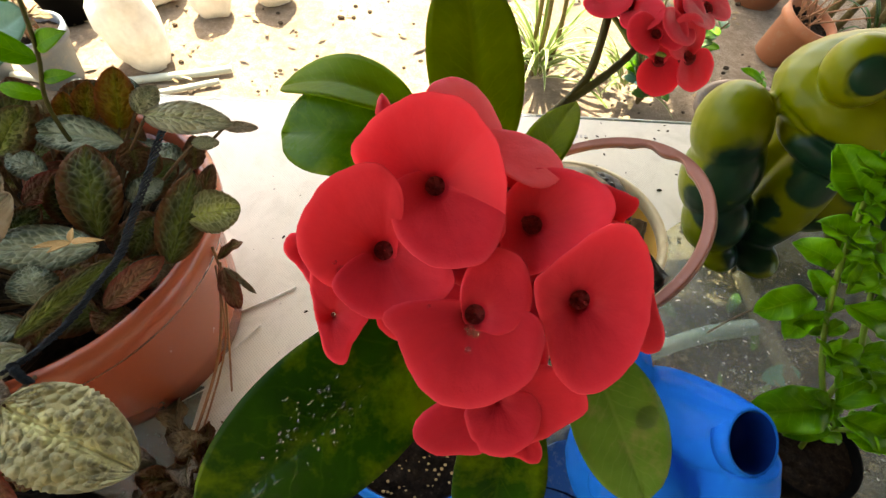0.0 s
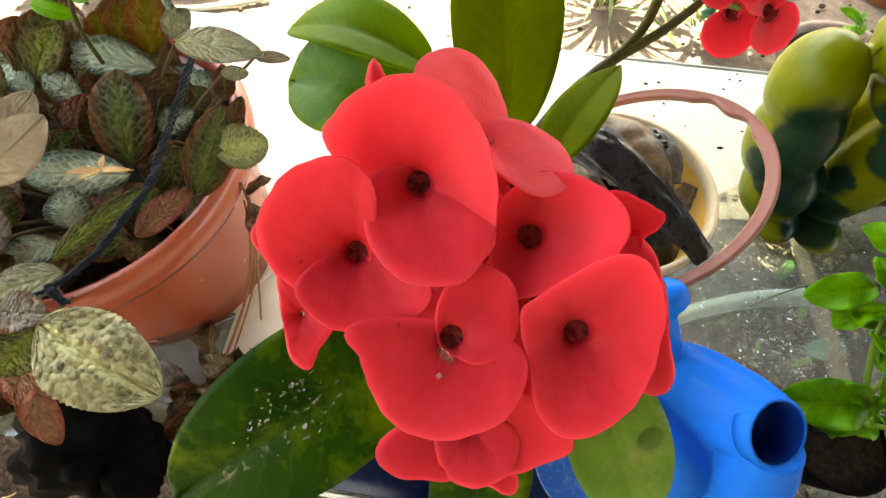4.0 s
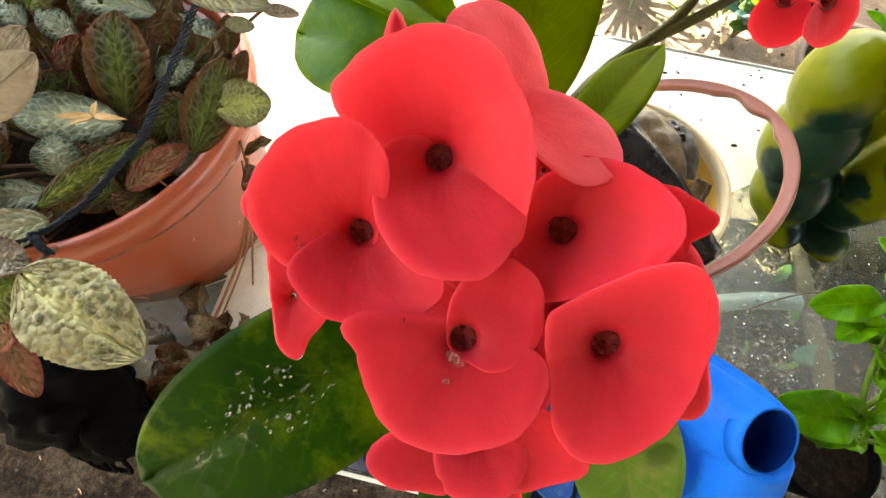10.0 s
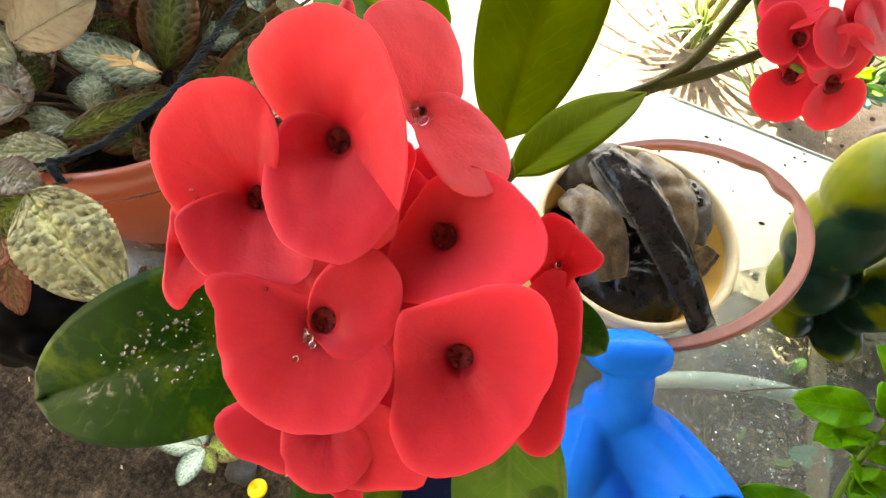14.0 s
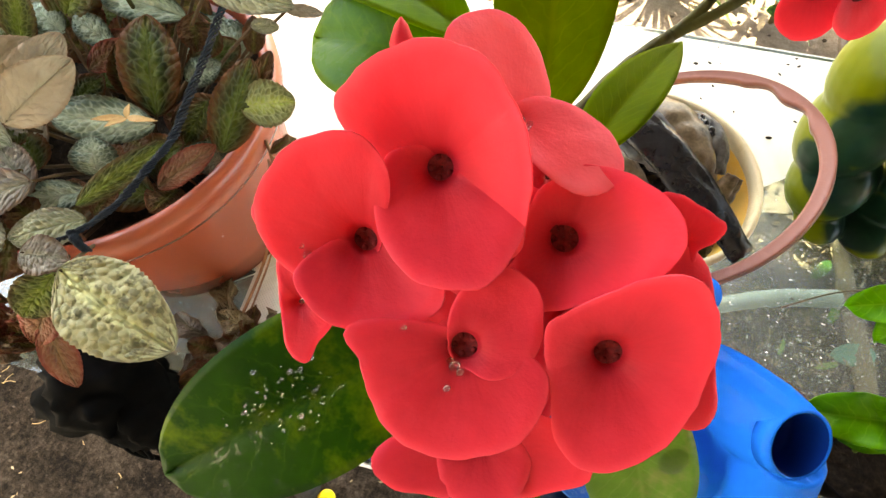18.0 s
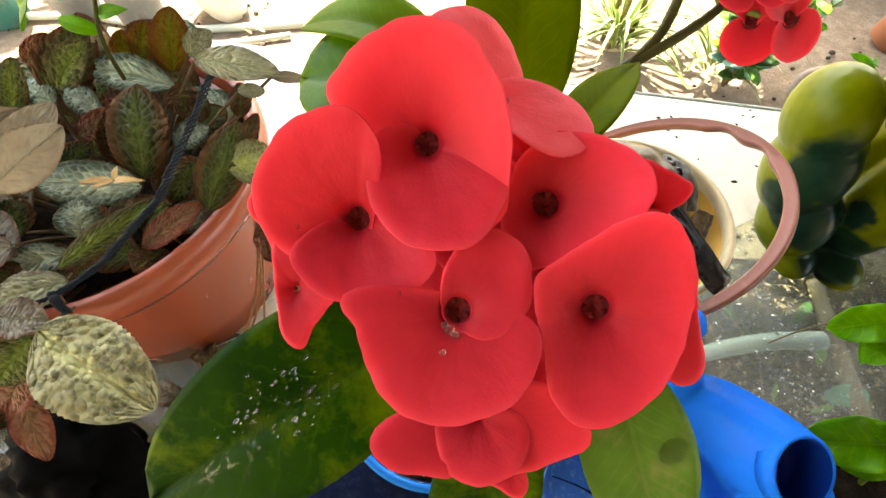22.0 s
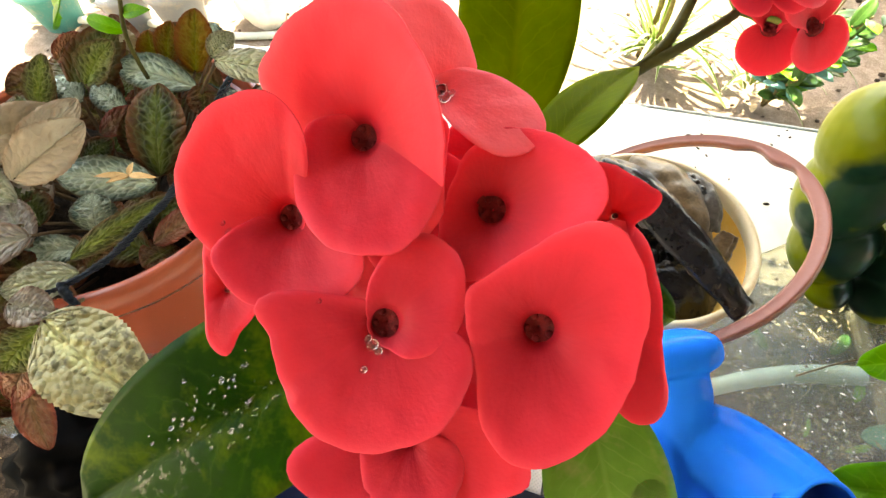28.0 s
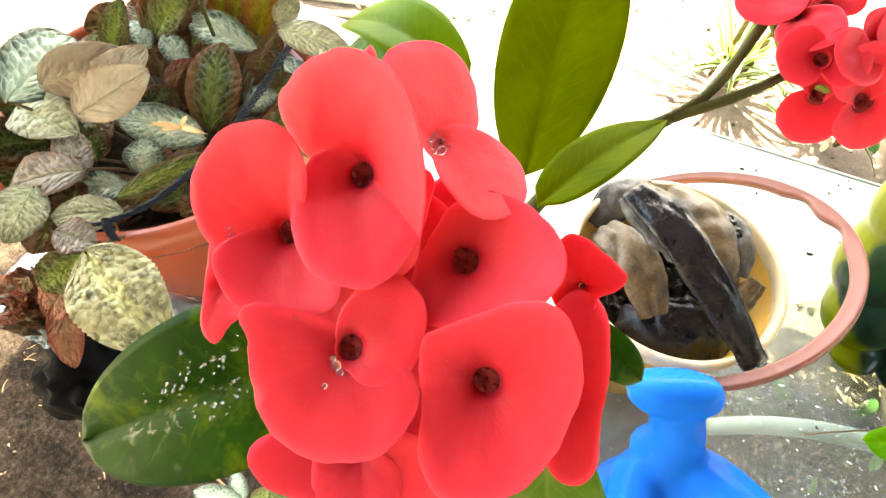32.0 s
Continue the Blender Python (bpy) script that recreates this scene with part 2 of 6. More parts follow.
def quilted_material(name, cell, cell2, centre, net, edge, net_amt=0.8, centre_w=0.5, edge_from=0.6, trans=0.15, odd=None, count=(3.4, 13.0), relief=0.0034, shear=0.16):
    """Puckered leaf: a sheared net of pale veins, raised cells, a feathered centre and a coloured margin."""
    n = Nodes(name)
    u, v = uv_xy(n)
    o = n.coords()
    rnd = n.t.nodes.new("ShaderNodeObjectInfo").outputs["Random"]
    x = n.math("SUBTRACT", n.math("MULTIPLY", u, 2.0), 1.0)
    au = n.math("ABSOLUTE", x)
    w = n.t.nodes.new("ShaderNodeCombineXYZ")
    n.link(n.math("MULTIPLY", x, count[0]), w.inputs[0])
    n.link(n.math("MULTIPLY", n.math("SUBTRACT", v, n.math("MULTIPLY", au, shear)), count[1]), w.inputs[1])
    n.link(n.math("MULTIPLY", rnd, 50.0), w.inputs[2])
    wn_ = n.add("ShaderNodeTexNoise", Scale=140.0, Detail=3.0)
    n.link(o, wn_.inputs["Vector"])
    warp = n.t.nodes.new("ShaderNodeVectorMath")
    warp.operation = "MULTIPLY_ADD"
    n.link(wn_.outputs["Color"], warp.inputs[0])
    warp.inputs[1].default_value = (0.45, 0.45, 0.0)
    n.link(w.outputs[0], warp.inputs[2])
    vo = n.add("ShaderNodeTexVoronoi", Scale=1.0, Randomness=0.8)
    vo.feature = "DISTANCE_TO_EDGE"
    n.link(warp.outputs[0], vo.inputs["Vector"])
    d = vo.outputs["Distance"]
    vc = n.add("ShaderNodeTexVoronoi", Scale=1.0, Randomness=0.8)
    n.link(warp.outputs[0], vc.inputs["Vector"])
    lump = n.ramp(vc.outputs["Distance"], [(0.05, (1, 1, 1)), (0.35, (0.72, 0.72, 0.72)), (0.75, (0, 0, 0))])
    veins = n.ramp(d, [(0.0, (1, 1, 1)), (0.22, (0, 0, 0))])
    fuzz = n.math("MULTIPLY", n.math("SUBTRACT", n.noise(o, 170, 4), 0.5), 0.55)
    zone = n.ramp(n.math("ADD", n.math("MULTIPLY_ADD", v, 0.18, au), fuzz), [(0.10, (1, 1, 1)), (centre_w, (0, 0, 0))])
    span = n.ramp(n.math("ADD", au, n.math("MULTIPLY", fuzz, 0.4)), [(0.0, (1, 1, 1)), (0.55, (0.85, 0.85, 0.85)), (0.92, (0.1, 0.1, 0.1))])
    rib = n.ramp(au, [(0.0, (1, 1, 1)), (0.03, (0.5, 0.5, 0.5)), (0.07, (0, 0, 0))])
    base = n.ramp(n.math("MULTIPLY_ADD", n.noise(o, 60, 5), 0.6, n.math("MULTIPLY", rnd, 0.4)), [(0.3, cell), (0.7, cell2)])
    if odd:
        spot = n.math("MULTIPLY", n.ramp(n.noise(o, 48, 2), [(0.40, (0, 0, 0)), (0.52, (1, 1, 1))]), n.ramp(n.noise(o, 190, 2), [(0.46, (0, 0, 0)), (0.56, (0.9, 0.9, 0.9))]))
        base = n.mix(spot, base, odd)
    rim = n.ramp(n.math("ADD", n.math("MAXIMUM", au, n.math("POWER", v, 3.0)), n.math("MULTIPLY", fuzz, 0.5)), [(edge_from, (0, 0, 0)), (0.98, (1, 1, 1))])
    base = n.mix(rim, base, edge)
    col = n.mix(n.math("MULTIPLY", zone, 0.85), base, centre)
    col = n.mix(n.math("MULTIPLY", n.math("MULTIPLY", veins, span), net_amt), col, net)
    col = n.mix(n.math("MULTIPLY", rib, 0.4), col, net)
    n.base(col)
    n.set(Roughness=0.5, Specular_IOR_Level=0.12)
    n.bump(n.math("SUBTRACT", n.math("MULTIPLY_ADD", n.noise(o, 700, 3), 0.12, lump), n.math("MULTIPLY", rib, 0.7)), 1.0, relief)
    n.translucent(col, trans)
    return n.mat


M["pale"] = quilted_material("pale_quilted_leaf", (0.29, 0.28, 0.14), (0.48, 0.46, 0.27), (0.56, 0.57, 0.24), (0.54, 0.53, 0.30), (0.36, 0.34, 0.20), 0.25, 0.36, 0.85, 0.12, (0.11, 0.105, 0.055), (5.0, 15.0), 0.0052, 0.03)
M["silver"] = quilted_material("silver_veined_leaf", (0.045, 0.080, 0.060), (0.10, 0.15, 0.115), (0.50, 0.64, 0.50), (0.52, 0.64, 0.54), (0.070, 0.075, 0.045), 0.7, 0.85, 0.80)
M["taupe"] = quilted_material("taupe_leaf", (0.30, 0.25, 0.18), (0.46, 0.40, 0.30), (0.42, 0.38, 0.28), (0.44, 0.38, 0.28), (0.34, 0.26, 0.18), 0.2, 0.4, 0.85, 0.15, None, (3.4, 13.0), 0.0016)
M["taupe2"] = quilted_material("grey_taupe_leaf", (0.20, 0.18, 0.15), (0.34, 0.31, 0.26), (0.36, 0.35, 0.26), (0.40, 0.38, 0.32), (0.20, 0.13, 0.09), 0.4, 0.4, 0.7)
M["dark"] = quilted_material("dark_veined_leaf", (0.022, 0.030, 0.008), (0.060, 0.062, 0.016), (0.095, 0.14, 0.014), (0.24, 0.29, 0.13), (0.13, 0.050, 0.018), 0.30, 0.55, 0.50, 0.25)
M["green"] = quilted_material("green_veined_leaf", (0.070, 0.088, 0.024), (0.14, 0.145, 0.048), (0.24, 0.34, 0.045), (0.36, 0.42, 0.14), (0.14, 0.10, 0.04), 0.45, 0.6, 0.6, 0.28)
M["brown"] = quilted_material("bronze_brown_leaf", (0.085, 0.042, 0.020), (0.17, 0.085, 0.034), (0.13, 0.14, 0.025), (0.24, 0.17, 0.07), (0.15, 0.055, 0.025), 0.4, 0.4, 0.6, 0.3)
# bronze leaf coloured brighter and yellower, as if light shone through it
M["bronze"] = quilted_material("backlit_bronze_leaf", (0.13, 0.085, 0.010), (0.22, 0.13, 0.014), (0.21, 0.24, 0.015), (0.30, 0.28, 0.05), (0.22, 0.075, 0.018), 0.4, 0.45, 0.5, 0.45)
M["red"] = quilted_material("rusty_leaf", (0.20, 0.080, 0.048), (0.34, 0.15, 0.090), (0.28, 0.17, 0.085), (0.36, 0.22, 0.13), (0.24, 0.055, 0.035), 0.35, 0.4, 0.6, 0.22)
M["dry"] = quilted_material("withered_leaf", (0.16, 0.12, 0.07), (0.30, 0.24, 0.15), (0.30, 0.26, 0.15), (0.34, 0.28, 0.18), (0.16, 0.10, 0.055), 0.4, 0.4, 0.7)
M["herb_stem"] = speckled("fresh_green_stem", (0.07, 0.13, 0.012), (0.13, 0.22, 0.025), 90, 0.5, 0.2, 400, 0.0004)
M["pale_silver"] = quilted_material("pale_silver_leaf", (0.26, 0.28, 0.17), (0.40, 0.42, 0.28), (0.42, 0.48, 0.27), (0.52, 0.54, 0.40), (0.26, 0.25, 0.18), 0.6, 0.5, 0.7)
M["lime"] = quilted_material("lime_centred_leaf", (0.24, 0.26, 0.11), (0.40, 0.42, 0.20), (0.62, 0.74, 0.18), (0.66, 0.70, 0.38), (0.20, 0.17, 0.08), 0.6, 0.62, 0.78, 0.35)
M["basil"] = leaf_material("fresh_green_leaf", (0.060, 0.22, 0.003), (0.16, 0.42, 0.008), (0.24, 0.50, 0.03), 0.035, 7, 0.34, 0, None, 0.45, 0.4, None, 0.12)
M["strap"] = leaf_material("variegated_strap_leaf", (0.16, 0.26, 0.05), (0.26, 0.36, 0.09), (0.16, 0.28, 0.05), 0.2, 1, 0.45, 0, (0.62, 0.64, 0.42), 0.3, 0.6)
M["shrub"] = leaf_material("shrub_leaf", (0.03, 0.09, 0.015), (0.07, 0.16, 0.03), (0.12, 0.22, 0.06), 0.05, 8, 0.3, 0, None, 0.25, 0.4)
M["teal"] = leaf_material("blue_green_leaf", (0.10, 0.26, 0.20), (0.16, 0.36, 0.28), (0.22, 0.42, 0.34), 0.04, 8, 0.4, 0, None, 0.3, 0.3)
M["stem"] = speckled("woody_stem", (0.07, 0.05, 0.02), (0.17, 0.13, 0.05), 90, 0.7, 0.6, 400, 0.001)
M["twig"] = speckled("green_brown_twig", (0.024, 0.026, 0.006), (0.060, 0.058, 0.014), 90, 0.6, 0.4, 400, 0.0006)
M["green_stem"] = speckled("green_stem", (0.07, 0.11, 0.02), (0.16, 0.20, 0.05), 90, 0.5, 0.3, 400, 0.0006)
M["leaf_stalk"] = speckled("brown_leaf_stalk", (0.05, 0.032, 0.016), (0.13, 0.085, 0.045), 120, 0.7, 0.4, 500, 0.0006)
M["dry_stem"] = speckled("dry_stalk", (0.20, 0.09, 0.045), (0.34, 0.18, 0.10), 120, 0.7, 0.4, 500, 0.0006)
M["drop"] = Nodes("water_drop").mat
dn = M["drop"].node_tree.nodes["Principled BSDF"]
dn.inputs["Transmission Weight"].default_value, dn.inputs["Roughness"].default_value, dn.inputs["IOR"].default_value = 1.0, 0.0, 1.33


def plastic(name, col, rough=0.35, var=0.15, scale=18, dirt=None, bump=0.06, spec=0.35):
    n = Nodes(name)
    v = n.coords()
    a = n.noise(v, scale, 6, 0.65)
    c = n.mix(n.math("MULTIPLY", a, var * 2), col, tuple(x * 0.6 for x in col))
    if dirt:
        c = n.mix(n.ramp(n.noise(v, scale * 2.3, 8, 0.75, 0.4), [(0.52, (0, 0, 0)), (0.72, (0.8, 0.8, 0.8))]), c, dirt)
    n.base(c)
    n.set(Roughness=n.math("MULTIPLY_ADD", n.noise(v, scale * 4), 0.14, rough - 0.06), Specular_IOR_Level=spec)
    n.bump(n.noise(v, scale * 25, 3), bump, 0.0008)
    return n.mat


M["terracotta"] = plastic("terracotta_plastic", (0.35, 0.078, 0.038), 0.24, 0.07, 9, None, 0.05, 0.5)
M["blue"] = plastic("blue_plastic", (0.0, 0.122, 0.60), 0.12, 0.05, 14, None, 0.03, 0.03)
# darkened copy of the can's blue, painting shade inside its mouth
M["blue_shaded"] = plastic("shaded_blue_plastic", (0.0, 0.022, 0.19), 0.4, 0.1, 20, None, 0.05, 0.05)
M["blue_rim"] = plastic("bright_blue_plastic", (0.0, 0.13, 0.48), 0.25, 0.08, 20, None, 0.05, 0.1)
M["navy"] = plastic("dark_blue_plastic", (0.003, 0.009, 0.040), 0.25, 0.2, 20, None, 0.06, 0.12)
M["yellow"] = plastic("faded_yellow_plastic", (0.60, 0.35, 0.050), 0.4, 0.12, 16, (0.56, 0.40, 0.14))
M["cream"] = plastic("cream_plastic_rim", (0.66, 0.56, 0.36), 0.45, 0.15, 16, (0.45, 0.36, 0.2))
M["handle"] = plastic("brown_plastic", (0.22, 0.082, 0.062), 0.36, 0.12, 20, (0.27, 0.12, 0.095))
M["black"] = plastic("black_plastic", (0.002, 0.002, 0.002), 0.85, 0.2, 30, None, 0.06, 0.04)
M["grey_pot"] = plastic("grey_plastic", (0.16, 0.19, 0.23), 0.5, 0.2, 8, (0.3, 0.27, 0.22))
M["clay_pot"] = plastic("clay_pot", (0.42, 0.16, 0.08), 0.7, 0.2, 8, (0.36, 0.24, 0.16))
M["brown_pot"] = plastic("dusty_brown_pot", (0.20, 0.15, 0.12), 0.7, 0.2, 8, (0.36, 0.3, 0.24))
M["white_sack"] = speckled("pale_stone", (0.55, 0.50, 0.42), (0.78, 0.74, 0.66), 6, 0.8, 0.4, 30, 0.01)
M["pipe"] = plastic("pale_pipe", (0.34, 0.38, 0.34), 0.45, 0.2, 10, (0.3, 0.27, 0.2))
M["plaster"] = speckled("old_plaster", (0.42, 0.38, 0.31), (0.58, 0.53, 0.45), 3, 0.9, 0.2, 40, 0.004)
M["wood"] = speckled("weathered_wood", (0.10, 0.07, 0.045), (0.22, 0.17, 0.11), 25, 0.75, 0.5, 120, 0.003)
M["metal"] = speckled("worn_steel", (0.35, 0.35, 0.34), (0.55, 0.55, 0.53), 30, 0.4, 0.1, 200, 0.0005, 0.8)
M["roof"] = speckled("grey_roof_sheet", (0.09, 0.085, 0.08), (0.16, 0.15, 0.14), 3, 0.8, 0.2, 30, 0.01)
M["charcoal"] = speckled("blackened_husk", (0.002, 0.0022, 0.0025), (0.014, 0.015, 0.018), 45, 0.14, 0.5, 90, 0.003, 0.0, 0.0, 0.30)
M["husk"] = speckled("dry_husk", (0.022, 0.015, 0.009), (0.185, 0.135, 0.080), 55, 0.34, 0.3, 110, 0.002, 0.0, 0.0, 0.2)
M["husk_grey"] = speckled("grey_husk", (0.012, 0.012, 0.012), (0.12, 0.115, 0.105), 40, 0.42, 0.35, 110, 0.003, 0.0, 0.0, 0.22)
M["petal_dry"] = speckled("dried_flower", (0.34, 0.22, 0.09), (0.56, 0.40, 0.20), 120, 0.6, 0.3, 600, 0.0006)
M["rope"] = speckled("navy_cord", (0.002, 0.003, 0.006), (0.013, 0.021, 0.032), 300, 0.6, 0.6, 900, 0.001)
M["white_bit"] = speckled("white_grit", (0.5, 0.48, 0.44), (0.75, 0.73, 0.7), 300, 0.8)

M["cap"] = plastic("yellow_cap_plastic", (0.72, 0.46, 0.01), 0.35, 0.1, 30)
M["dark_stone"] = speckled("dark_stone", (0.012, 0.012, 0.013), (0.05, 0.048, 0.045), 40, 0.7, 0.5, 200, 0.002)
M["navy_wet"] = plastic("wet_dark_blue_plastic", (0.003, 0.008, 0.030), 0.16, 0.3, 40, (0.015, 0.028, 0.055), 0.4, 0.18)
M["blue_wet"] = plastic("wet_blue_plastic", (0.03, 0.13, 0.40), 0.16, 0.25, 40, (0.22, 0.32, 0.45), 0.5)
M["teal_pot"] = plastic("teal_plastic", (0.05, 0.25, 0.25), 0.45, 0.2, 10, (0.3, 0.3, 0.25))
M["litter"] = speckled("leaf_litter", (0.09, 0.055, 0.028), (0.44, 0.33, 0.19), 14, 0.6, 0.3, 80, 0.002)
M["clod"] = speckled("earth_clod", (0.022, 0.016, 0.011), (0.090, 0.068, 0.048), 30, 0.9, 0.5, 120, 0.002, 0.0, 0.0, 0.06)

# dark potting soil
n = Nodes("potting_soil")
v = n.coords()
n.base(n.ramp(n.noise(v, 160, 8, 0.75), [(0.35, (0.006, 0.004, 0.003)), (0.6, (0.026, 0.018, 0.012)), (0.80, (0.13, 0.10, 0.07))]))
n.set(Roughness=0.9, Specular_IOR_Level=0.08)
n.bump(n.noise(v, 300, 8, 0.8), 1.0, 0.004)
M["soil"] = n.mat

# trodden earth of the yard
n = Nodes("yard_earth")
v = n.coords()
a = n.noise(v, 1.3, 6, 0.65)
b = n.noise(v, 22, 8, 0.75)
c = n.noise(v, 140, 6, 0.8)
f = n.math("ADD", n.math("MULTIPLY", a, 0.3), n.math("ADD", n.math("MULTIPLY", b, 0.4), n.math("MULTIPLY", c, 0.3)))
n.base(n.ramp(f, [(0.34, (0.10, 0.074, 0.050)), (0.50, (0.24, 0.185, 0.135)), (0.66, (0.42, 0.345, 0.27))]))
n.set(Roughness=0.95, Specular_IOR_Level=0.1)
n.bump(n.math("ADD", b, n.math("MULTIPLY", c, 0.6)), 0.9, 0.02)
M["earth"] = n.mat

# grainy garden soil, its colours darkened to stand in for shade
n = Nodes("shaded_garden_soil")
v = n.coords()
f = n.math("MULTIPLY_ADD", n.noise(v, 9, 6, 0.7), 0.35, n.math("MULTIPLY_ADD", n.noise(v, 70, 8, 0.8), 0.4, n.math("MULTIPLY", n.noise(v, 330, 5, 0.8), 0.25)))
n.base(n.ramp(f, [(0.43, (0.010, 0.007, 0.005)), (0.50, (0.040, 0.029, 0.020)), (0.56, (0.092, 0.070, 0.050)), (0.63, (0.19, 0.15, 0.112))]))
n.set(Roughness=0.9, Specular_IOR_Level=0.06)
n.bump(n.math("ADD", n.noise(v, 70, 8, 0.8), n.math("MULTIPLY", n.noise(v, 330, 5, 0.8), 0.5)), 1.0, 0.03)
M["bed"] = n.mat

# table glass, a little dusty; its pale film also paints reflected sky haze
n = Nodes("table_glass")
v = n.coords()
gl = n.t.nodes.new("ShaderNodeBsdfGlossy")
gl.inputs["Roughness"].default_value = 0.11
tr = n.t.nodes.new("ShaderNodeBsdfTransparent")
tr.inputs[0].default_value = (0.68, 0.77, 0.75, 1)
df = n.t.nodes.new("ShaderNodeBsdfDiffuse")
df.inputs[0].default_value = (0.56, 0.60, 0.60, 1)
fr = n.t.nodes.new("ShaderNodeLayerWeight")
sheen = n.math("MULTIPLY_ADD", n.math("POWER", fr.outputs["Facing"], 3.2), 0.85, 0.07)
m1 = n.t.nodes.new("ShaderNodeMixShader")
m2 = n.t.nodes.new("ShaderNodeMixShader")
dust_haze = n.math("MULTIPLY", n.ramp(n.noise(v, 6, 8, 0.75, 0.5), [(0.35, (0.10, 0.10, 0.10)), (0.72, (0.34, 0.34, 0.34))]), 1.0)
spots = n.ramp(n.noise(v, 130, 4, 0.7), [(0.60, (0, 0, 0)), (0.68, (0.22, 0.22, 0.22))])
haze_streak = n.ramp(n.noise(n.coords("Object", (3, 22, 1)), 5, 6, 0.7, 0.8), [(0.58, (0, 0, 0)), (0.70, (0.12, 0.12, 0.12))])
dust_haze = n.math("ADD", dust_haze, n.math("MAXIMUM", spots, haze_streak))
n.link(dust_haze, m1.inputs[0])
n.link(tr.outputs[0], m1.inputs[1])
n.link(df.outputs[0], m1.inputs[2])
n.link(sheen, m2.inputs[0])
n.link(m1.outputs[0], m2.inputs[1])
n.link(gl.outputs[0], m2.inputs[2])
bp = n.add("ShaderNodeBump", Strength=0.12, Distance=0.003)
n.link(n.noise(v, 14, 3), bp.inputs["Height"])
n.link(bp.outputs[0], gl.inputs["Normal"])
n.link(bp.outputs[0], fr.inputs["Normal"])
n.link(m2.outputs[0], n.out.inputs[0])
M["glass"] = n.mat
M["glass_edge"] = plastic("bright_glass_edge", (0.82, 0.86, 0.84), 0.15, 0.1, 60)

# white perforated plastic sheet with grime
n = Nodes("white_perforated_sheet")
v = n.coords("Object", (1, 1, 1))
sp = n.t.nodes.new("ShaderNodeSeparateXYZ")
n.link(v, sp.inputs[0])
gx = n.math("SINE", n.math("MULTIPLY", sp.outputs[0], 2 * math.pi / 0.0040))
gy = n.math("SINE", n.math("MULTIPLY", sp.outputs[1], 2 * math.pi / 0.0040))
hole = n.ramp(n.math("MULTIPLY", gx, gy), [(0.42, (0, 0, 0)), (0.60, (1, 1, 1))])
grime = n.ramp(n.noise(v, 16, 9, 0.75, 0.6), [(0.48, (0, 0, 0)), (0.80, (0.7, 0.7, 0.7))])
col = n.mix(grime, (0.66, 0.63, 0.56), (0.40, 0.365, 0.295))
col = n.mix(n.math("MULTIPLY", hole, 0.38), col, (0.16, 0.15, 0.14))
n.base(col)
n.set(Roughness=n.math("MULTIPLY_ADD", n.noise(v, 30), 0.4, 0.15))
n.bump(n.math("SUBTRACT", n.noise(v, 60, 5), hole), 0.25, 0.0006)
M["mat"] = n.mat

# glazed frog: yellow-green with dark green blotches
n = Nodes("glazed_frog")
v = n.coords()
yel = n.ramp(n.noise(v, 8, 3), [(0.3, (0.060, 0.085, 0.001)), (0.7, (0.135, 0.150, 0.002))])
dark = n.ramp(n.noise(v, 20, 3), [(0.3, (0.002, 0.012, 0.009)), (0.7, (0.008, 0.034, 0.014))])


def blotch(p, r):
    vm = n.t.nodes.new("ShaderNodeVectorMath")
    vm.operation = "DISTANCE"
    n.link(v, vm.inputs[0])
    vm.inputs[1].default_value = p
    dd = n.math("ADD", vm.outputs["Value"], n.math("MULTIPLY", n.math("SUBTRACT", n.noise(v, 18, 3), 0.5), 0.035))
    return n.ramp(n.math("DIVIDE", dd, r * 2), [(0.43, (1, 1, 1)), (0.53, (0, 0, 0))])


marks = blotch((0.340, 0.350, 0.165), 0.050)
for p_, r_ in (((0.375, 0.345, 0.095), 0.045), ((0.412, 0.350, 0.045), 0.040), ((0.335, 0.37, 0.10), 0.035), ((0.405, 0.365, 0.195), 0.034), ((0.430, 0.350, 0.160), 0.030), ((0.395, 0.360, 0.110), 0.024), ((0.408, 0.345, 0.109), 0.016), ((0.420, 0.345, 0.060), 0.022), ((0.480, 0.350, 0.060), 0.040), ((0.500, 0.345, 0.150), 0.036), ((0.560, 0.350, 0.110), 0.060),  ((0.60, 0.37, 0.2), 0.05), ((0.650, 0.345, 0.135), 0.052), ((0.386, 0.350, 0.310), 0.024), ((0.564, 0.350, 0.310), 0.024), ((0.470, 0.352, 0.190), 0.030), ((0.54, 0.35, 0.19), 0.03)):
    marks = n.math("MAXIMUM", marks, blotch(p_, r_))
n.base(n.mix(marks, yel, dark))
n.set(Roughness=0.30, Specular_IOR_Level=0.12)
n.bump(n.noise(v, 90, 3), 0.05, 0.001)
M["frog"] = n.mat

# ---------------------------------------------------------------- builders


def thing(name, loc, label, category, group="", kind=""):
    ob = new(name)
    ob.empty_display_size = 0.02
    ob.matrix_basis = Matrix.Translation(loc)
    return tagged(ob, label, category, group, kind)


def part(name, bm, material, parent=None, label="", smooth=True):
    me = bpy.data.meshes.new(name)
    bmesh.ops.recalc_face_normals(bm, faces=bm.faces)
    bm.to_mesh(me)
    bm.free()
    me.materials.append(material)
    if smooth:
        me.polygons.foreach_set("use_smooth", [True] * len(me.polygons))
    ob = new(name, me)
    if parent is not None:
        ob.parent = parent
        if parent.parent is None:
            ob.matrix_parent_inverse = parent.matrix_basis.inverted()
    if label:
        ob["label"] = label
    return ob


